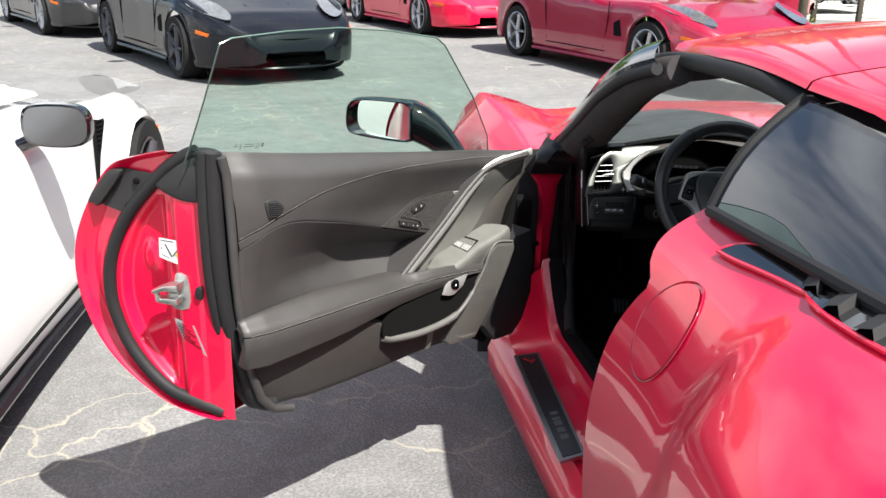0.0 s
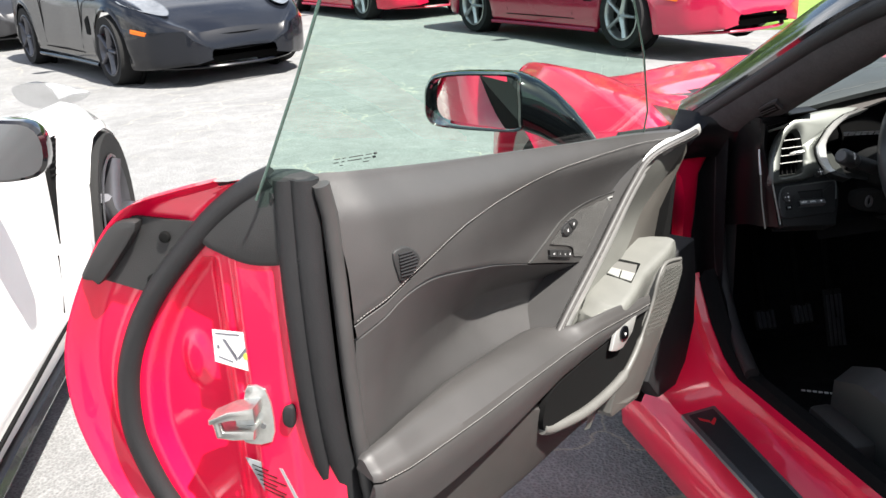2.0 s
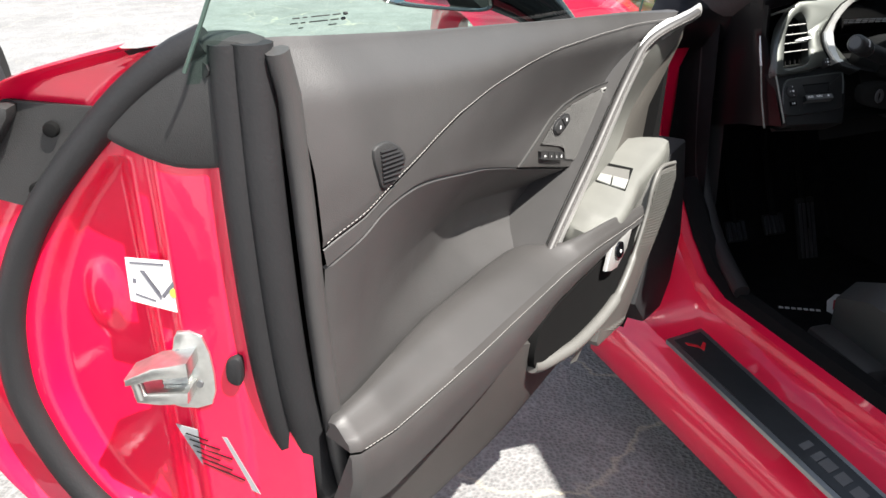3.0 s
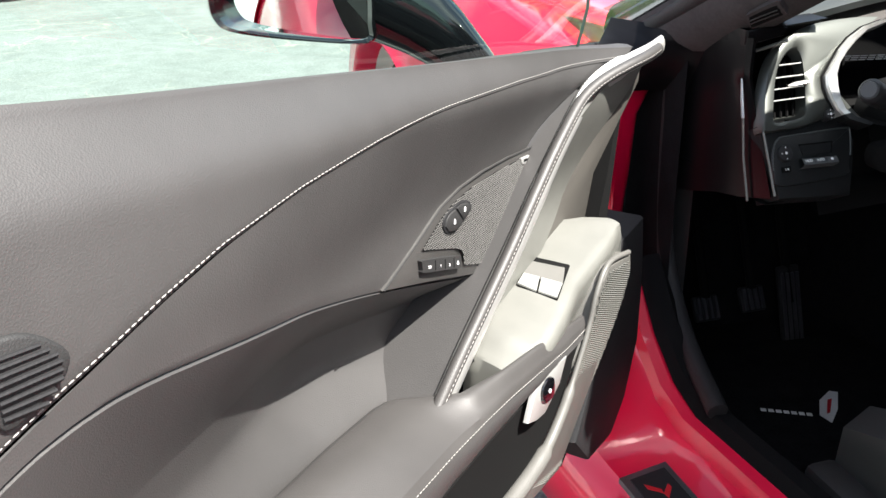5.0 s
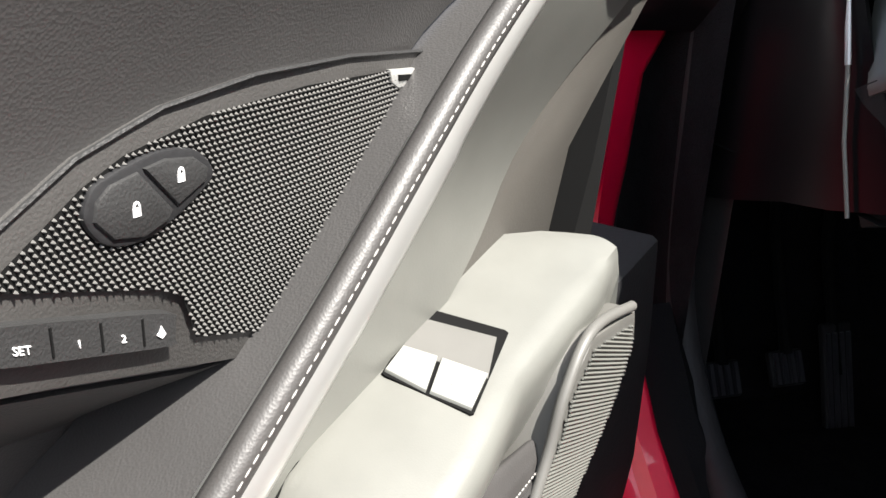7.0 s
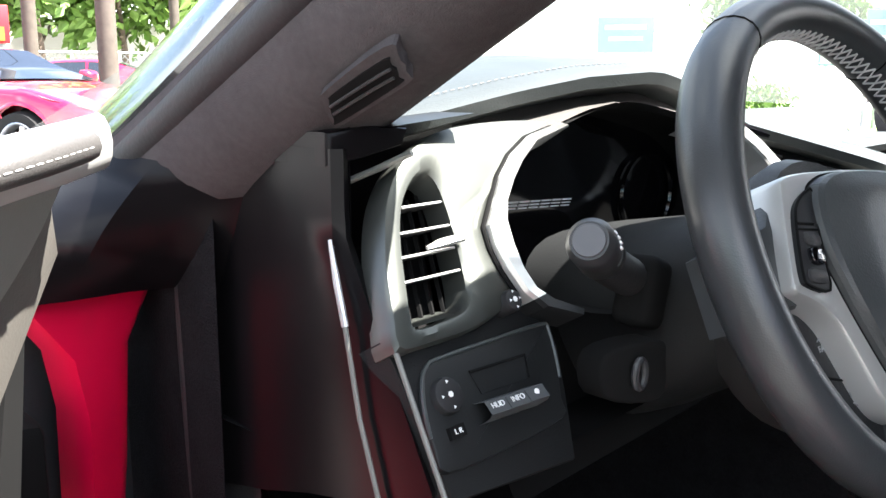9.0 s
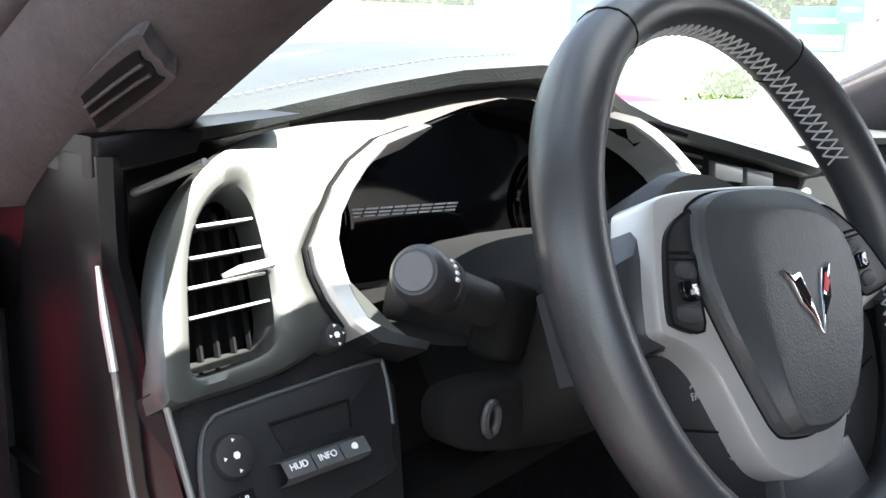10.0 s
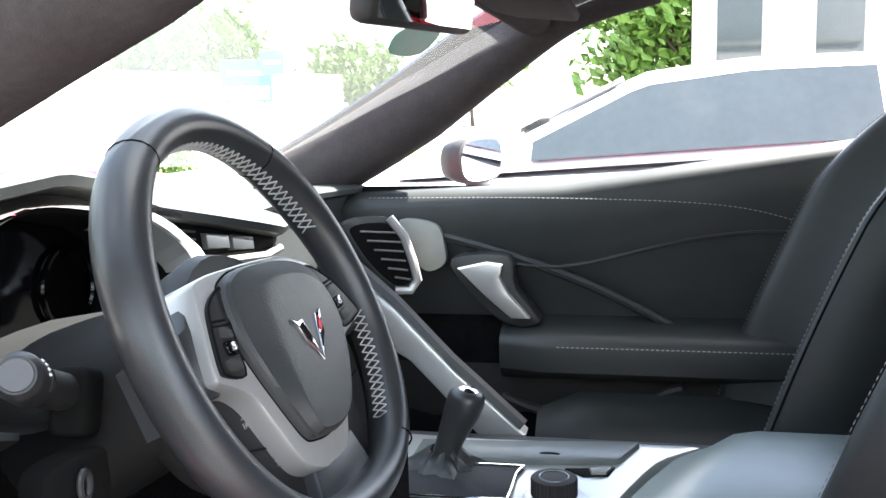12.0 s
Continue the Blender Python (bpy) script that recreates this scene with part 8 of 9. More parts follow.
# ---- other cars on the lot ----
def parked_car(name, label, paint, at, turn, group="parked cars", nose=0.62, roof_h=1.20, open_top=False, rim=None, mirror=None, spokes=5, glass=None, roof_paint=None, z0=0.0, lamps=True, vent=False, mpos=(1.0, 0.12, 0.93), msize=1.0, mturn=0.0, low=0.0):
    """A low two-seat sports car, built in its own frame: nose towards +y, middle of the wheelbase at the origin."""
    car_ = thing(name, (at[0], at[1], z0), label, "car", group, turn=turn)
    M = car_.matrix_basis
    P = lambda x, y, z: M @ Vector((x, y, z))
    yf, yr, r = 1.33, -1.35, 0.325
    W = [(-2.2, 0.76), (-1.9, 0.90), (-1.35, 0.945), (-0.6, 0.915), (0.0, 0.90), (0.7, 0.905), (1.33, 0.925), (1.75, 0.88), (2.05, 0.76), (2.22, 0.55)]
    T = [(-2.2, 0.86), (-1.9, 0.93), (-1.35, 0.955), (-0.8, 0.93), (-0.2, 0.86), (0.55, 0.83), (1.0, 0.845), (1.33, 0.835), (1.7, 0.74), (2.0, 0.62), (2.22, 0.50)]
    H = [(-2.2, 0.90), (-1.6, 0.98), (-0.8, 0.95), (0.45, 0.88), (0.8, 0.86), (1.33, 0.80), (1.8, 0.68), (2.05, 0.58), (2.22, 0.48)]
    rows = []
    for y in np.linspace(-2.2, 2.22, 64):
        sink = low * smooth(0.4, 1.1, y)
        w, t, h = lerp(W, y), lerp(T, y) - sink, lerp(H, y) - sink
        zb = lerp([(-2.2, 0.30), (-1.9, 0.2), (1.9, 0.16), (2.22, 0.20)], y)
        for yw in (yf, yr):
            a = 0.37**2 - (y - yw) ** 2
            if a > 0:
                zb = max(zb, r + math.sqrt(a))
        zb = min(zb, t - 0.10)
        k = lambda z: max(z, zb + 0.0)
        half = [(w * 0.955, zb), (w * 0.985, k(zb + 0.03)), (w, k(0.36)), (w * 0.992, k(0.50)), (w * 0.985, k(t - 0.20)), (w * 0.975, t - 0.10), (w * 0.94, t - 0.035), (w * 0.87, t), (w * 0.78, (t + h) / 2 - 0.01), (w * 0.6, h), (w * 0.3, h + 0.012), (0, h + 0.015)]
        h1 = [(v.x, v.y) for v in spline([(x, z, 0) for x, z in half], 2)]
        rows.append([P(-x, y, z) for x, z in h1] + [P(x, y, z) for x, z in reversed(h1[:-1])])
    bm = bmesh.new()
    vs = grid(bm, rows)
    part("body", bm, paint, car_)
    for y0, sg in ((2.22, 1), (-2.2, -1)):
        bm = bmesh.new()
        e = rows[-1] if sg > 0 else rows[0]
        c = [M.inverted() @ v for v in e]
        grid(bm, [e, [P(v.x * 0.9, y0 + 0.05 * sg, 0.22 + (v.z - 0.22) * 0.72) for v in c], [P(v.x * 0.6, y0 + 0.06 * sg, 0.24 + (v.z - 0.22) * 0.3) for v in c]])
        part("bumper", bm, paint, car_)
    # greenhouse: pillars in paint, panes proud of the roof shell
    gx = [(0.68, 0.0), (0.28, 0.30), (-0.15, 0.93), (-0.5, 1.0), (-1.0, 0.93), (-1.4, 0.62), (-1.85, 0.0)]
    bw = lambda y: lerp(W, y) * 0.80
    top = lambda y: lerp(H, y) - 0.01 + (roof_h - 0.90) * lerp(sorted([(a, b) for a, b in gx]), y)
    if not open_top:
        bm = bmesh.new()
        rows2 = []
        for y in np.linspace(0.66, -1.82, 34):
            zt, zb_ = top(y), lerp(H, y) - 0.02
            rows2.append([P(s * (bw(y) - (0.26 * (zt - zb_) / 0.33) * f), y, zb_ + (zt - zb_) * f) for s, f in ((-1, 0.0), (-1, 0.5), (-1, 0.85), (-0.93, 0.97), (-0.5, 1.03), (0, 1.05), (0.5, 1.03), (0.93, 0.97), (1, 0.85), (1, 0.5), (1, 0.0))])
        grid(bm, rows2)
        part("roof", bm, roof_paint or paint, car_)
        for s in (-1, 1):
            for nm, ya, yb in (("side_window", 0.20, -0.86), ("rear_side_window", -0.90, -1.34)):
                bm = bmesh.new()
                cols = []
                for y in np.linspace(ya, yb, 18):
                    zb_, zt = lerp(H, y) + 0.012, top(y) - 0.045
                    zt = max(zt, zb_ + 0.005)
                    q = (top(y) - lerp(H, y) + 0.02)
                    cols.append([P(s * (bw(y) - 0.26 * q / 0.33 * ((z - lerp(H, y) + 0.02) / q) + 0.012), y, z) for z in np.linspace(zb_, zt, 6)])
                grid(bm, cols)
                part(nm, bm, glass or GLASS_DARK, car_)
        for nm, ya, yb in (("windscreen", 0.63, -0.08), ("rear_window", -1.12, -1.7)):
            bm = bmesh.new()
            rows3 = []
            for y in np.linspace(ya, yb, 10):
                zt, q = top(y), top(y) - lerp(H, y) + 0.02
                hw = bw(y) - 0.26 * q / 0.33 - 0.05
                rows3.append([P(hw * f, y, zt + 0.022 + 0.012 * (1 - f * f) - 0.0) for f in np.linspace(-1, 1, 9)])
            grid(bm, rows3)
            part(nm, bm, glass or GLASS_DARK, car_)
    else:
        bm = bmesh.new()
        grid(bm, [[P(0.62 * f * (1 - 0.1 * t), 0.55 - 0.52 * t, 0.88 + 0.32 * t + 0.02 * (1 - f * f)) for f in np.linspace(-1, 1, 9)] for t in np.linspace(0, 1, 6)])
        part("windscreen", bm, glass or GLASS_DARK, car_)
        bm = bmesh.new()
        tube(bm, [P(-0.66, 0.55, 0.87), P(-0.58, 0.03, 1.20), P(0, 0.01, 1.23), P(0.58, 0.03, 1.20), P(0.66, 0.55, 0.87)], 0.022, 8)
        part("windscreen_frame", bm, paint, car_)
        for s in (-1, 1):
            bm = bmesh.new()
            box(bm, (0.46, 0.16, 0.55), M @ pose(s * 0.36, -0.75, 0.86, -15), 0.06, 3)
            part("seat_back", bm, SEAT_LEATHER, car_)
    for s in (-1, 1):
        for y in (yf, yr):
            mm = M @ Matrix.Translation((s * 0.80, y, r)) @ Matrix.Rotation(math.pi / 2 * s, 4, "Y")
            w = 0.25
            bm = bmesh.new()
            prof = [(r * 0.70, -w / 2), (r * 0.95, -w / 2), (r, -w / 4), (r, w / 4), (r * 0.95, w / 2), (r * 0.72, w / 2 - 0.01), (r * 0.70, w / 2 - 0.05)]
            ang = list(np.linspace(0, 2 * math.pi, 28, endpoint=False)) + [0.0]
            grid(bm, [[mm @ Vector((p * math.cos(a), p * math.sin(a), q)) for p, q in prof] for a in ang])
            wh = part("wheel", bm, TYRE, car_)
            bm = bmesh.new()
            grid(bm, [[mm @ Vector((p * math.cos(a), p * math.sin(a), q)) for p, q in ((r * 0.73, w / 2 - 0.004), (r * 0.70, w / 2), (r * 0.66, w / 2 - 0.015), (r * 0.64, w / 2 - 0.10))] for a in ang])
            for k in range(spokes):
                a0 = 2 * math.pi * k / spokes + 0.3
                tube(bm, [mm @ Vector((q * math.cos(a0), q * math.sin(a0), w / 2 - hh)) for q, hh in ((r * 0.05, 0.035), (r * 0.4, 0.02), (r * 0.68, 0.012))], [0.045, 0.03, 0.034], 8, 0.5)
            disc(bm, r * 0.16, 0.02, mm @ Matrix.Translation((0, 0, w / 2 - 0.012)), 14, 0.004)
            part("rim", bm, rim or WHEEL_SILVER, wh)
            bm = bmesh.new()
            disc(bm, r * 0.66, 0.02, mm @ Matrix.Translation((0, 0, w / 2 - 0.11)), 20)
            disc(bm, 0.37, 0.02, mm @ Matrix.Translation((0, 0, w / 2 - 0.20)), 20)
            part("brake", bm, UNDER, wh)
        # mirror
        bm = bmesh.new()
        mc = Vector((s * mpos[0], mpos[1], mpos[2]))
        ca_, sa_ = math.cos(radians(mturn)), math.sin(radians(mturn))
        off = lambda dx, dy: (mc.x + s * (dx * ca_ - dy * sa_), mc.y + dy * ca_ + dx * sa_)
        rr = []
        for f, d in ((0.9, -0.004), (1.0, 0.0), (1.02, 0.03), (0.85, 0.08), (0.4, 0.11)):
            rr.append([P(*off(0.095 * msize * f * x, d), mc.z + 0.062 * msize * f * z) for x, z in curve2([(-1, -0.5), (-1, 0.6), (-0.6, 1), (0.6, 0.95), (1, 0.4), (0.95, -0.6), (0.5, -1), (-0.6, -0.95)], 3)])
        v = grid(bm, rr, wrap=True)
        bm.faces.new(v[-1])
        tube(bm, [P(s * 0.95, mc.y + 0.04, mc.z - 0.03), P(s * 0.86, mc.y + 0.05, mc.z - 0.065), P(s * 0.80, mc.y + 0.04, mc.z - 0.09)], [0.04, 0.035, 0.04], 10, 0.6)
        wmr = part("wing_mirror", bm, mirror or paint, car_)
        bm = bmesh.new()
        q = [bm.verts.new(P(*off(0.086 * msize * x, -0.0045), mc.z + 0.056 * msize * z)) for x, z in curve2([(-1, -0.5), (-1, 0.6), (-0.6, 1), (0.6, 0.95), (1, 0.4), (0.95, -0.6), (0.5, -1), (-0.6, -0.95)], 3)]
        bm.faces.new(q)
        part("mirror_glass", bm, DIM_MIRROR if mirror is GLOSS_BLACK else MIRROR, wmr)
        # lamp, side marker, door gap, sill
        if lamps:
            bm = bmesh.new()
            pts = curve2([(0.80, 1.42), (0.60, 1.55), (0.52, 1.85), (0.58, 2.0), (0.72, 1.90), (0.84, 1.62)], 4)
            bv = [bm.verts.new(P(s * x, y, max(lerp(T, y), lerp(H, y)) + 0.012 - 0.25 * max(0, x - 0.70))) for x, y in pts]
            bm.faces.new(bv)
            part("headlamp", bm, LENS, car_)
        bm = bmesh.new()
        prism(bm, [(1.80, 0.53), (1.98, 0.50), (1.96, 0.47), (1.80, 0.495)], 0.01, lambda y, z, d: P(s * (lerp(W, y) * 0.995 + 0.006 - d), y, z))
        part("side_marker", bm, AMBER, car_)
        bm = bmesh.new()
        for pts in (([(0.60, 0.45), (0.55, 0.30)] if vent else [(0.62, 0.80), (0.60, 0.55), (0.55, 0.30)]), [(-0.70, 0.86), (-0.66, 0.55), (-0.62, 0.30)], [(0.58, 0.26), (-0.64, 0.26)]):
            tube(bm, [P(s * (lerp(W, y) * 0.992 + 0.001), y, z) for y, z in pts], 0.006, 5)
        part("door_gap", bm, UNDER, car_)
        bm = bmesh.new()
        tube(bm, [P(s * lerp(W, y) * 0.965, y, 0.16) for y in np.linspace(0.92, -0.95, 12)], 0.03, 8, 0.8)
        part("side_skirt", bm, BLACK_PAINT if vent else paint, car_)
        bm = bmesh.new()
        if vent:
            prism(bm, [(0.80, 0.735), (0.70, 0.755), (0.68, 0.66), (0.65, 0.52), (0.615, 0.36), (0.665, 0.50), (0.715, 0.615)], 0.012, lambda y, z, d: P(s * (lerp(W, y) * 0.988 + 0.006 - d), y, z))
            for k in range(7):
                z = 0.742 - 0.016 * k
                tube(bm, [P(s * (lerp(W, 0.74) * 0.988 + 0.0085), 0.785 - 0.010 * k, z), P(s * (lerp(W, 0.70) * 0.988 + 0.0085), 0.70 - 0.003 * k, z + 0.006)], 0.003, 5)
        else:
            prism(bm, [(0.82, 0.62), (0.88, 0.46), (0.84, 0.34), (0.74, 0.40), (0.72, 0.58)], 0.012, lambda y, z, d: P(s * (lerp(W, y) * 0.992 + 0.004 - d), y, z))
        part("side_gill", bm, UNDER, car_)
    # nose opening, splitter, plate recess
    bm = bmesh.new()
    pts = curve2([(-0.52, 0.40), (-0.45, 0.44), (0, 0.45), (0.45, 0.44), (0.52, 0.40), (0.42, 0.32), (0, 0.30), (-0.42, 0.32)], 4)
    prism(bm, pts, 0.03, lambda x, z, d: P(x, 2.262 - 0.32 * (x / 0.55) ** 2 * 0.55 + 0.012 - d, z))
    part("grille", bm, UNDER, car_)
    bm = bmesh.new()
    tube(bm, [P(x, 2.245 - 0.55 * (abs(x) / 0.8) ** 2.6, 0.165) for x in np.linspace(-0.78, 0.78, 21)], 0.022, 8, 0.7)
    part("front_splitter", bm, paint, car_)
    bm = bmesh.new()
    for x in (-0.13, 0.13):
        tube(bm, [P(x * 1.7, 0.95, lerp(H, 0.95) + 0.012), P(x * 1.9, 1.6, lerp(H, 1.6) + 0.012), P(x * 1.2, 2.0, lerp(H, 2.0) + 0.012)], 0.010, 6, 0.5)
    part("hood_crease", bm, paint, car_)
    bm = bmesh.new()
    box(bm, (1.5, 3.9, 0.06), M @ pose(0, 0, 0.19))
    part("underbody", bm, UNDER, car_)
    return car_


def facing(front, rear, side):
    """Middle of the wheelbase and turn, from where the wheels of one side stand; side 1: the car's right wheels."""
    f, r = Vector(front), Vector(rear)
    d = (f - r).normalized()
    right = Vector((d.y, -d.x))
    c = (f + r) / 2 - right * 0.92 * side
    return (c.x, c.y), math.degrees(math.atan2(-d.x, d.y))


c, a = facing((-3.34, 7.62), (-4.66, 9.95), 1)
parked_car("black_sports_car", "gloss black convertible sports car with grey wheels, parked", BLACK_PAINT, c, a, open_top=True, rim=WHEEL_DARK)
c, a = facing((1.56, 7.30), (0.51, 9.93), 1)
parked_car("maroon_sports_car", "dark red sports coupe with bright five-spoke wheels, parked", DARK_RED, c, a)
c, a = facing((-0.60, 12.64), (-1.65, 15.2), 1)
parked_car("red_sports_car", "bright red sports coupe parked behind the maroon one", RED, c, a)
c, a = facing((-6.26, 12.23), (-7.6, 14.5), 1)
parked_car("charcoal_sports_car", "charcoal sports car parked at the end of the row", GREY_PAINT, c, a)
c, a = facing((-1.80, 17.4), (-2.9, 19.8), 1)
parked_car("dark_sports_car", "dark grey sports car parked far back on the lot", GREY_PAINT, c, a)
parked_car("white_sports_car", "white sports coupe with black mirrors, parked alongside", WHITE, (-3.18, 0.44), 0.0, rim=WHEEL_DARK, mirror=GLOSS_BLACK, vent=True, mpos=(0.985, 0.04, 0.856), msize=1.0, low=0.075)
parked_car("silver_sports_car", "silver sports coupe with tinted windows, parked alongside", SILVER_PAINT, (2.62, -0.15), 0.0, mirror=TRIM, mpos=(1.0, 0.316, 0.927), msize=1.05, mturn=28.0, glass=GLASS_BLUE, z0=ground_z(2.62))
parked_car("grey_sports_car", "grey sports car parked across the lot", GREY_PAINT, (9.5, 22.0), 100.0)
parked_car("crimson_sports_car", "crimson sports car parked across the lot", DARK_RED, (4.6, 15.5), 60.0)
# yellow sticker card in the dark car's windscreen
price = thing("price_card", (-1.55, 15.9, 0.0), "yellow price card on a short stake", "sign")
bm = bmesh.new()
box(bm, (0.42, 0.02, 0.24), pose(-1.55, 15.9, 1.02, -10), 0.01)
part("card", bm, YELLOW, price)
bm = bmesh.new()
tube(bm, [(-1.55, 15.92, 0), (-1.55, 15.92, 1.0)], 0.02, 8)
part("stake", bm, STEEL, price)

# ---- surroundings ----
def leafy(bm, centre, size, count, leaf, seed):
    """Many small leaf cards in uneven clumps, kept inside an ellipsoid."""
    rnd = random.Random(seed)
    clumps = []
    for _ in range(max(6, count // 90)):
        v = Vector((rnd.gauss(0, 1), rnd.gauss(0, 1), rnd.gauss(0, 1))).normalized() * rnd.uniform(0.45, 1.0) ** 0.5
        clumps.append((v, rnd.uniform(0.22, 0.42)))
    for _ in range(count):
        c, r = rnd.choice(clumps)
        p = c * 0.8 + Vector((rnd.gauss(0, 1), rnd.gauss(0, 1), rnd.gauss(0, 1))) * r * 0.55
        q = Vector(centre) + Vector((p.x * size[0], p.y * size[1], p.z * size[2]))
        n = Vector((rnd.gauss(0, 1), rnd.gauss(0, 1), rnd.gauss(0, 1) + 0.5)).normalized()
        t = n.orthogonal().normalized()
        b = n.cross(t)
        k = leaf * rnd.uniform(0.6, 1.4)
        vs = [bm.verts.new(q + o) for o in (t * k, b * k * 0.5 + n * k * 0.15, -t * k, -b * k * 0.5 + n * k * 0.15)]
        bm.faces.new(vs)


def tree(at, height, spread, seed, leaf=0.16, count=2600, material=None):
    rnd = random.Random(seed)
    z = ground_z(at[0])
    t = thing("tree", (at[0], at[1], z), "leafy green tree beyond the lot", "tree", "trees beyond the lot")
    bm = bmesh.new()
    base, top = Vector((at[0], at[1], z)), Vector((at[0] + rnd.uniform(-0.3, 0.3), at[1], z + height * 0.6))
    tube(bm, spline([base, base.lerp(top, 0.5) + Vector((0.1, 0.1, 0)), top], 4), list(np.linspace(0.05 * height * 0.5, 0.05, 9)), 8)
    for k in range(6):
        a = k * 1.05 + rnd.random()
        s = base.lerp(top, 0.55 + 0.07 * k)
        e = s + Vector((math.cos(a) * spread * 0.6, math.sin(a) * spread * 0.6, height * 0.22))
        tube(bm, [s, s.lerp(e, 0.5) + Vector((0, 0, 0.15)), e], [0.05, 0.035, 0.015], 6)
    part("trunk", bm, BARK, t)
    bm = bmesh.new()
    leafy(bm, (at[0], at[1], z + height * 0.68), (spread, spread, height * 0.36), count, leaf, seed + 1)
    part("crown", bm, material or LEAF, t, smooth=0)


def shrub(at, size, seed, material, label):
    t = thing("shrub", (at[0], at[1], ground_z(at[0])), label, "shrub", "shrubs by the road")
    bm = bmesh.new()
    leafy(bm, (at[0], at[1], ground_z(at[0]) + size[2] * 0.85), size, 1500, 0.055, seed)
    part("foliage", bm, material, t, smooth=0)
    bm = bmesh.new()
    for k in range(4):
        tube(bm, [(at[0] + 0.05 * k, at[1], ground_z(at[0])), (at[0] + 0.25 * (k - 1.5), at[1] + 0.1, ground_z(at[0]) + size[2])], 0.02, 5)
    part("stems", bm, BARK, t)


E0 = Vector((-1.0, -0.27))


def ahead(az, dist):
    """A place seen from the door opening at a bearing from the car's heading, to the right."""
    return (E0.x + dist * math.sin(radians(az)), E0.y + dist * math.cos(radians(az)))


for k, (az, d, h, s) in enumerate(((6, 30, 6.5, 2.6), (11, 27, 6, 2.6), (15.5, 31, 7, 3.0), (20, 28, 6, 2.6), (24.5, 30, 6.5, 2.8), (29, 33, 7, 3.0), (34, 36, 6, 3.0), (40, 44, 5.5, 3.0), (47, 50, 5, 3.2), (62, 55, 6.5, 3.2), (64.5, 58, 7, 3.4), (73, 60, 5.5, 3.0), (90, 30, 5.5, 2.2), (93, 29, 6.0, 2.4), (98, 24, 3.6, 1.4), (2, 34, 7, 3), (-4, 36, 7, 3), (-12, 38, 7, 3.2), (80, 62, 6, 3.2))):
    tree(ahead(az, d), h, s, 10 + k, 0.22 if d < 45 else 0.3)
shrub((5.6, 17.4), (0.75, 0.6, 0.45), 60, LEAF_YELLOW, "clipped yellow-green shrub beside the road")
shrub((6.5, 16.3), (0.8, 0.6, 0.5), 61, LEAF_YELLOW, "clipped yellow-green shrub beside the road")
shrub(ahead(61.5, 15), (0.75, 0.75, 0.6), 62, LEAF, "rounded dark green shrub by the road")
# verge and far road
bm = bmesh.new()
pts = [(2.9, 11.5), (4.0, 10.0), (7.0, 8.5), (14, 6.0), (22, 2.0), (24, 5.0), (16, 12.0), (9, 15.5), (6.8, 19.0), (4.2, 18.6)]
prism(bm, pts, 0.4, lambda x, y, d: Vector((x, y, 0.11 - d + ground_z(x))), 0.05)
tagged(new("verge", finish(bm, "verge", GRASS, 30)), "strip of bright mown grass behind a kerb", "grass", kind="structure")
bm = bmesh.new()
prism(bm, [(6.5, 21.0), (60, -8), (66, 0), (10, 34.0)], 0.4, lambda x, y, d: Vector((x, y, 0.03 - d + ground_z(x))))
tagged(new("road", finish(bm, "road", CONCRETE, 30)), "sunlit pale concrete road beyond the verge", "road", kind="structure")
bm = bmesh.new()
prism(bm, [(8.5, 30.0), (40, 13), (41, 15), (9.5, 32)], 3.0, lambda x, y, d: Vector((x, y, 2.6 - d)))
tagged(new("far_wall", finish(bm, "far_wall", STUCCO, 30)), "long pale wall across the road", "wall", kind="structure")
# guard rail beside the shrubs
rail = thing("guard_rail", (7.4, 17.2, 0), "low dark guard rail on posts", "rail")
bm = bmesh.new()
tube(bm, [(6.9, 17.6, 0.55), (8.8, 16.7, 0.55)], 0.06, 8, 0.5)
part("beam", bm, BROWN, rail)
for x, y in ((7.0, 17.55), (7.9, 17.12), (8.7, 16.75)):
    bm = bmesh.new()
    box(bm, (0.1, 0.1, 0.7), pose(x, y, 0.25), 0.01)
    part("post", bm, BROWN, rail)


def mast(at, r, h, material, label):
    z = ground_z(at[0])
    p = thing("utility_pole", (at[0], at[1], z), label, "pole", "poles along the verge")
    bm = bmesh.new()
    tube(bm, [(at[0], at[1], z - 0.05), (at[0], at[1], z + h * 0.5), (at[0], at[1], z + h)], [r, r * 0.95, r * 0.85], 14)
    part("pole", bm, material, p)
    bm = bmesh.new()
    tube(bm, [(at[0], at[1], z - 0.05), (at[0], at[1], z + 0.12)], r * 1.35, 14)
    part("footing", bm, CONCRETE, p)


mast(ahead(19.4, 13.0), 0.09, 8, BROWN, "tall weathered brown pole")
mast(ahead(23.4, 12.2), 0.12, 8, BROWN, "tall weathered brown pole")
mast(ahead(12.4, 17.0), 0.05, 7, STEEL, "slim galvanised lamp pole")
mast((5.25, 11.9), 0.07, 7, BROWN, "tall weathered brown pole")


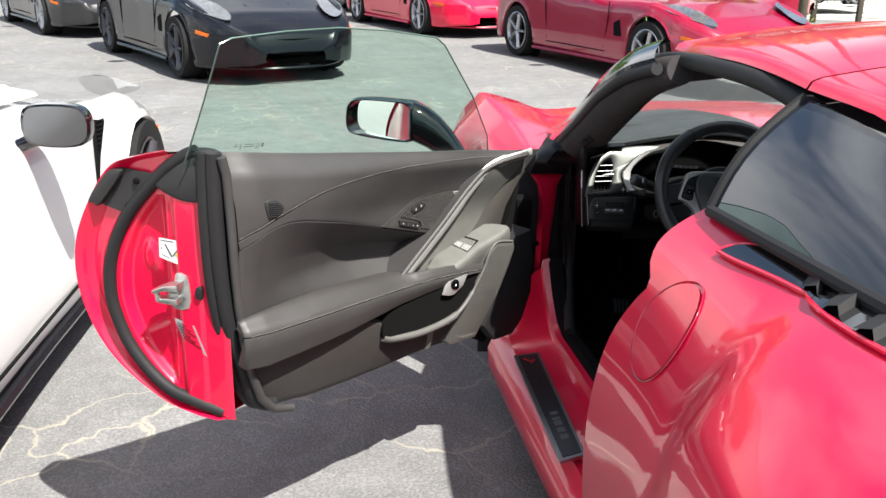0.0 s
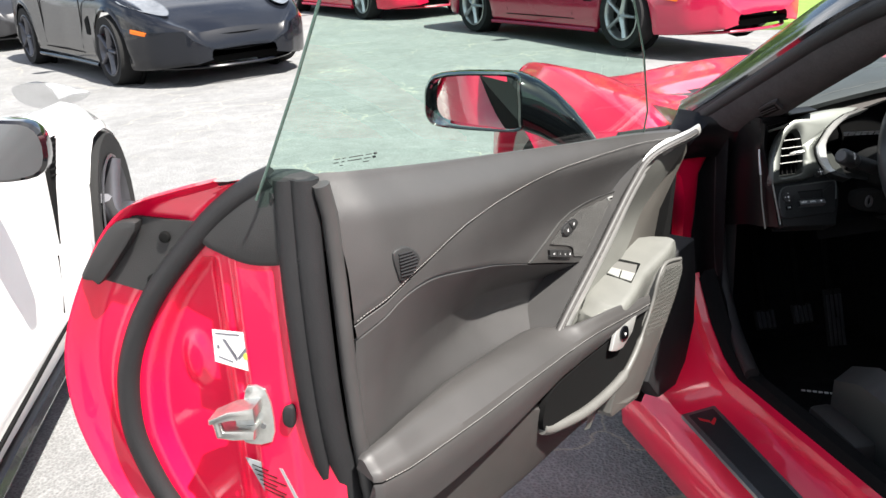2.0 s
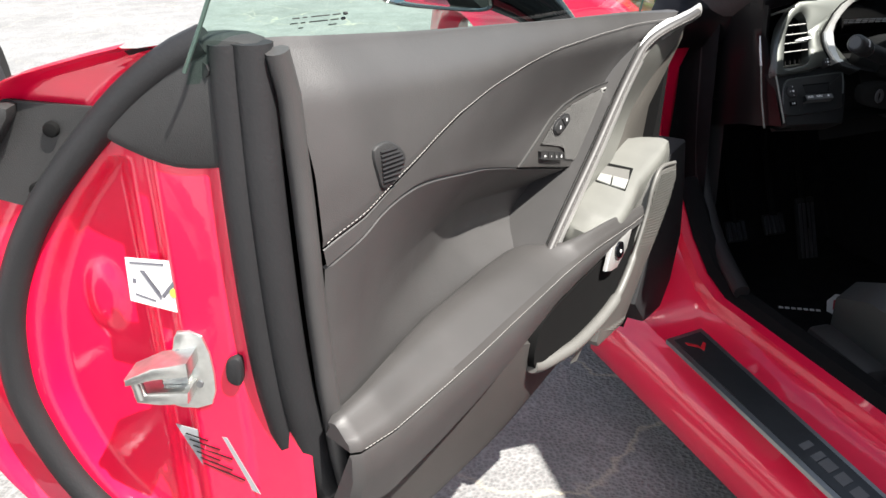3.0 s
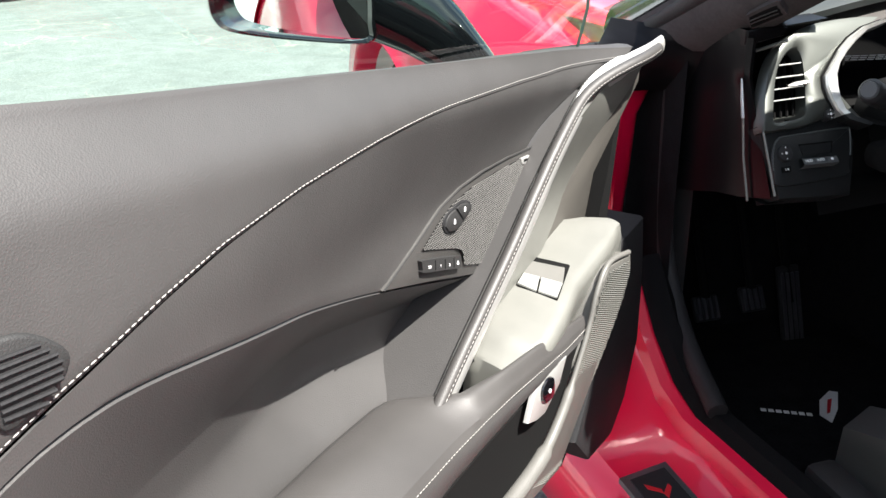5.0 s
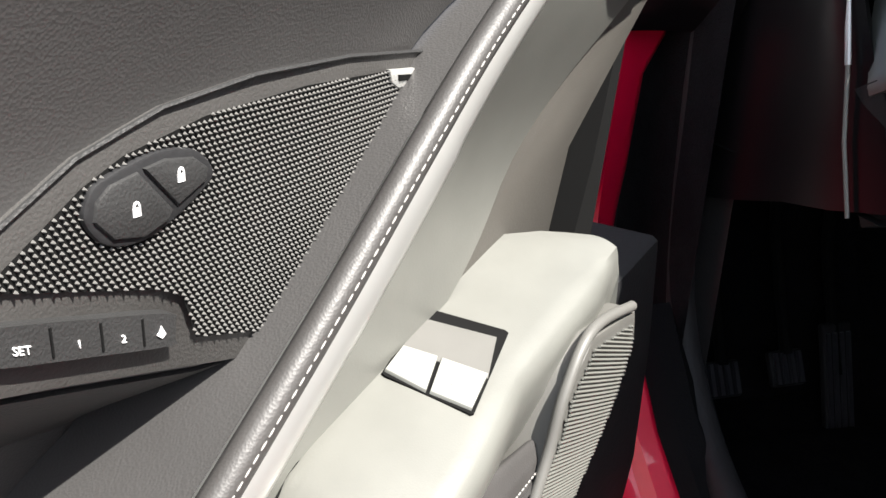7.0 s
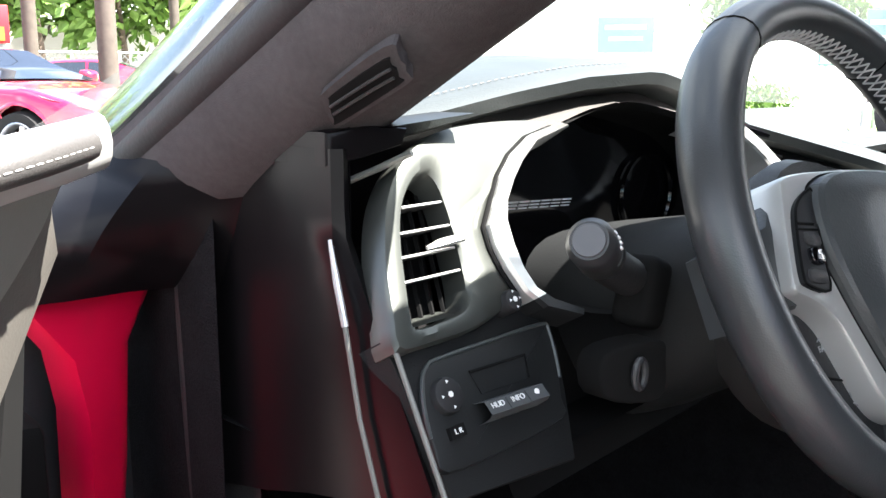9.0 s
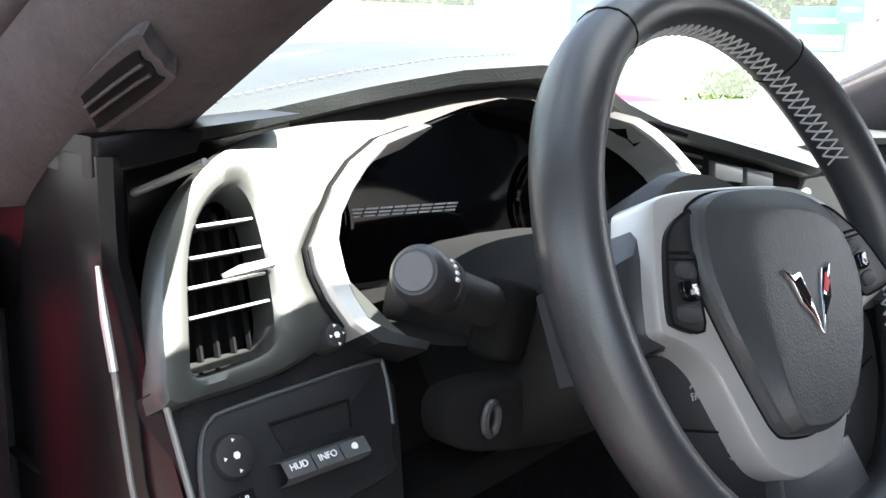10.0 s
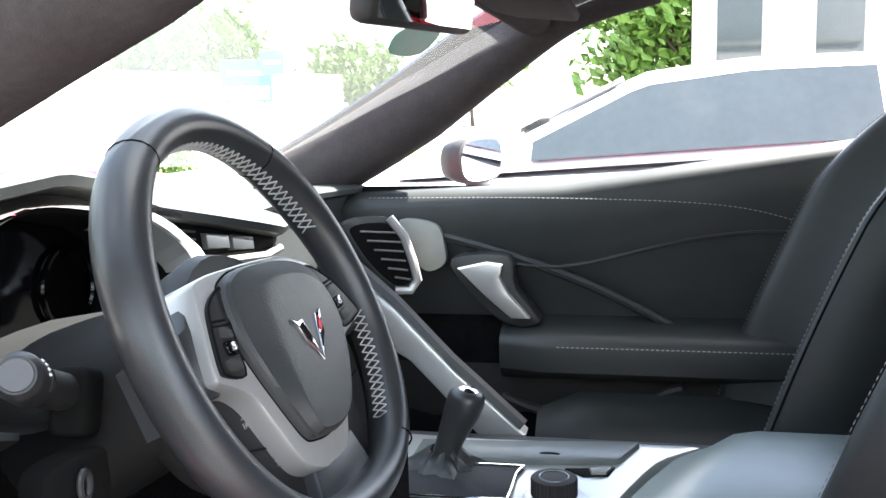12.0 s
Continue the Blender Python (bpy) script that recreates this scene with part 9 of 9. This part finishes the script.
# chain-link fence along the far side of the lot
fence = thing("chain_link_fence", (*ahead(15, 22), 0.0), "grey chain-link fence behind parked cars", "fence")
fa, fb = Vector((*ahead(-14, 24), 0)), Vector((*ahead(44, 26), 0))
for k in range(13):
    p = fa.lerp(fb, k / 12)
    bm = bmesh.new()
    tube(bm, [p, p + Vector((0, 0, 1.55))], 0.035, 8)
    part("post", bm, STEEL, fence)
bm = bmesh.new()
for z in (0.1, 1.5):
    tube(bm, [fa + Vector((0, 0, z)), fb + Vector((0, 0, z))], 0.025, 6)
for k in range(150):
    p = fa.lerp(fb, k / 150)
    q = fa.lerp(fb, min(1, (k + 9) / 150))
    tube(bm, [p + Vector((0, 0, 0.1)), q + Vector((0, 0, 1.5))], 0.006, 3, caps=False)
    tube(bm, [q + Vector((0, 0, 0.1)), p + Vector((0, 0, 1.5))], 0.006, 3, caps=False)
tagged(part("wire_mesh", bm, STEEL, fence), kind="stuff")


def board(name, az, dist, z, w, h, material, label, legs=2, bars=(), turn=None):
    """A sign on posts; bars: unreadable lines of print."""
    x, y = ahead(az, dist)
    g = ground_z(x)
    s = thing(name, (x, y, g), label, "sign")
    m = pose(x, y, z, 0, 0, -(turn if turn is not None else az))
    bm = bmesh.new()
    box(bm, (w, 0.08, h), m, 0.02)
    part("board", bm, material, s)
    for k in range(legs):
        off = (k - (legs - 1) / 2) * w * 0.7
        c = m @ Vector((off, 0.1, 0))
        bm = bmesh.new()
        tube(bm, [(c.x, c.y, g), (c.x, c.y, z)], 0.05, 8)
        part("post", bm, STEEL, s)
    for bx, bz, bw_, bh, bmaterial in bars:
        bm = bmesh.new()
        box(bm, (bw_, 0.02, bh), m @ pose(bx, -0.046, bz))
        part("print_bar", bm, bmaterial, s)
    return s


ORANGE = mat("orange_print", (0.7, 0.16, 0.02), 0.6)
board("billboard", 17.0, 20.0, 1.95, 0.98, 0.72, RED_PRINT, "small red and orange roadside billboard", 2, ((0.0, -0.18, 0.8, 0.26, ORANGE), (0.1, 0.12, 0.4, 0.2, YELLOW)))
board("hoarding", 54.0, 26.0, 2.1, 1.5, 0.95, GREEN_SIGN, "green roadside sign with pale print", 2, ((0, 0.2, 1.1, 0.12, WHITE_PRINT), (0, -0.1, 0.9, 0.1, WHITE_PRINT)))
board("hoarding", 66.3, 24.0, 1.75, 1.25, 1.05, GREEN_SIGN, "green roadside sign with pale print", 2, ((0, 0.2, 0.9, 0.12, WHITE_PRINT), (0, -0.3, 1.15, 0.35, PAPER)))
board("road_sign", 67.9, 22.0, 2.1, 0.55, 0.55, BLUE_SIGN, "small round-cornered road sign on a post", 1, ((0, 0, 0.4, 0.1, WHITE_PRINT),))
board("shop_sign", 49.5, 34.0, 2.9, 3.4, 0.8, STUCCO, "pale shop sign with grey print", 2, ((-0.6, 0, 0.9, 0.3, GREY_PRINT), (0.7, 0, 0.7, 0.3, GREY_PRINT)))


def building(at, turn, w, d, h, label, cols, rows_):
    b = thing("building", (at[0], at[1], ground_z(at[0])), label, "building", turn=turn)
    M = b.matrix_basis
    bm = bmesh.new()
    box(bm, (w, d, h), M @ pose(0, d / 2, h / 2), 0.04)
    part("wall", bm, STUCCO, b)
    bm = bmesh.new()
    box(bm, (w + 0.5, d + 0.5, 0.35), M @ pose(0, d / 2, h + 0.17), 0.05)
    part("roof", bm, CONCRETE, b)
    for i in range(cols):
        for j in range(rows_):
            x, z = (i - (cols - 1) / 2) * w / cols, (j + 0.55) * h / rows_
            bm = bmesh.new()
            box(bm, (w / cols * 0.55, 0.10, h / rows_ * 0.5), M @ pose(x, -0.02, z), 0.02)
            wd = part("window", bm, CONCRETE, b)
            bm = bmesh.new()
            box(bm, (w / cols * 0.46, 0.06, h / rows_ * 0.42), M @ pose(x, -0.055, z))
            part("pane", bm, GLASS_BLUE, wd)


building(ahead(98.5, 17.0), -98.5, 3.2, 5, 4.2, "white stuccoed porch building with tall windows", 2, 1)
building(ahead(49, 62), -49, 16, 8, 4.2, "long pale office building", 6, 1)
building(ahead(57, 70), -57, 14, 8, 5.0, "pale two-storey building beyond the road", 5, 2)
building(ahead(-70, 40), 70, 26, 10, 5.0, "low pale building behind the lot", 8, 1)
building(ahead(175, 34), 5, 30, 10, 5.0, "low pale dealership building", 8, 1)
building(ahead(115, 30), -115, 20, 8, 4.5, "low pale building behind the lot", 6, 1)
# wires over the lot
wires = thing("overhead_wires", (*ahead(19.4, 13.0), 0.0), "thin dark overhead wires between poles", "wire")
for z in (3.1, 3.4):
    bm = bmesh.new()
    a, b = Vector((*ahead(23.4, 12.2), z)), Vector((*ahead(-14, 24), z))
    tube(bm, [a.lerp(b, t) - Vector((0, 0, 0.35 * math.sin(math.pi * t))) for t in np.linspace(0, 1, 12)], 0.012, 4)
    part("wire", bm, UNDER, wires)
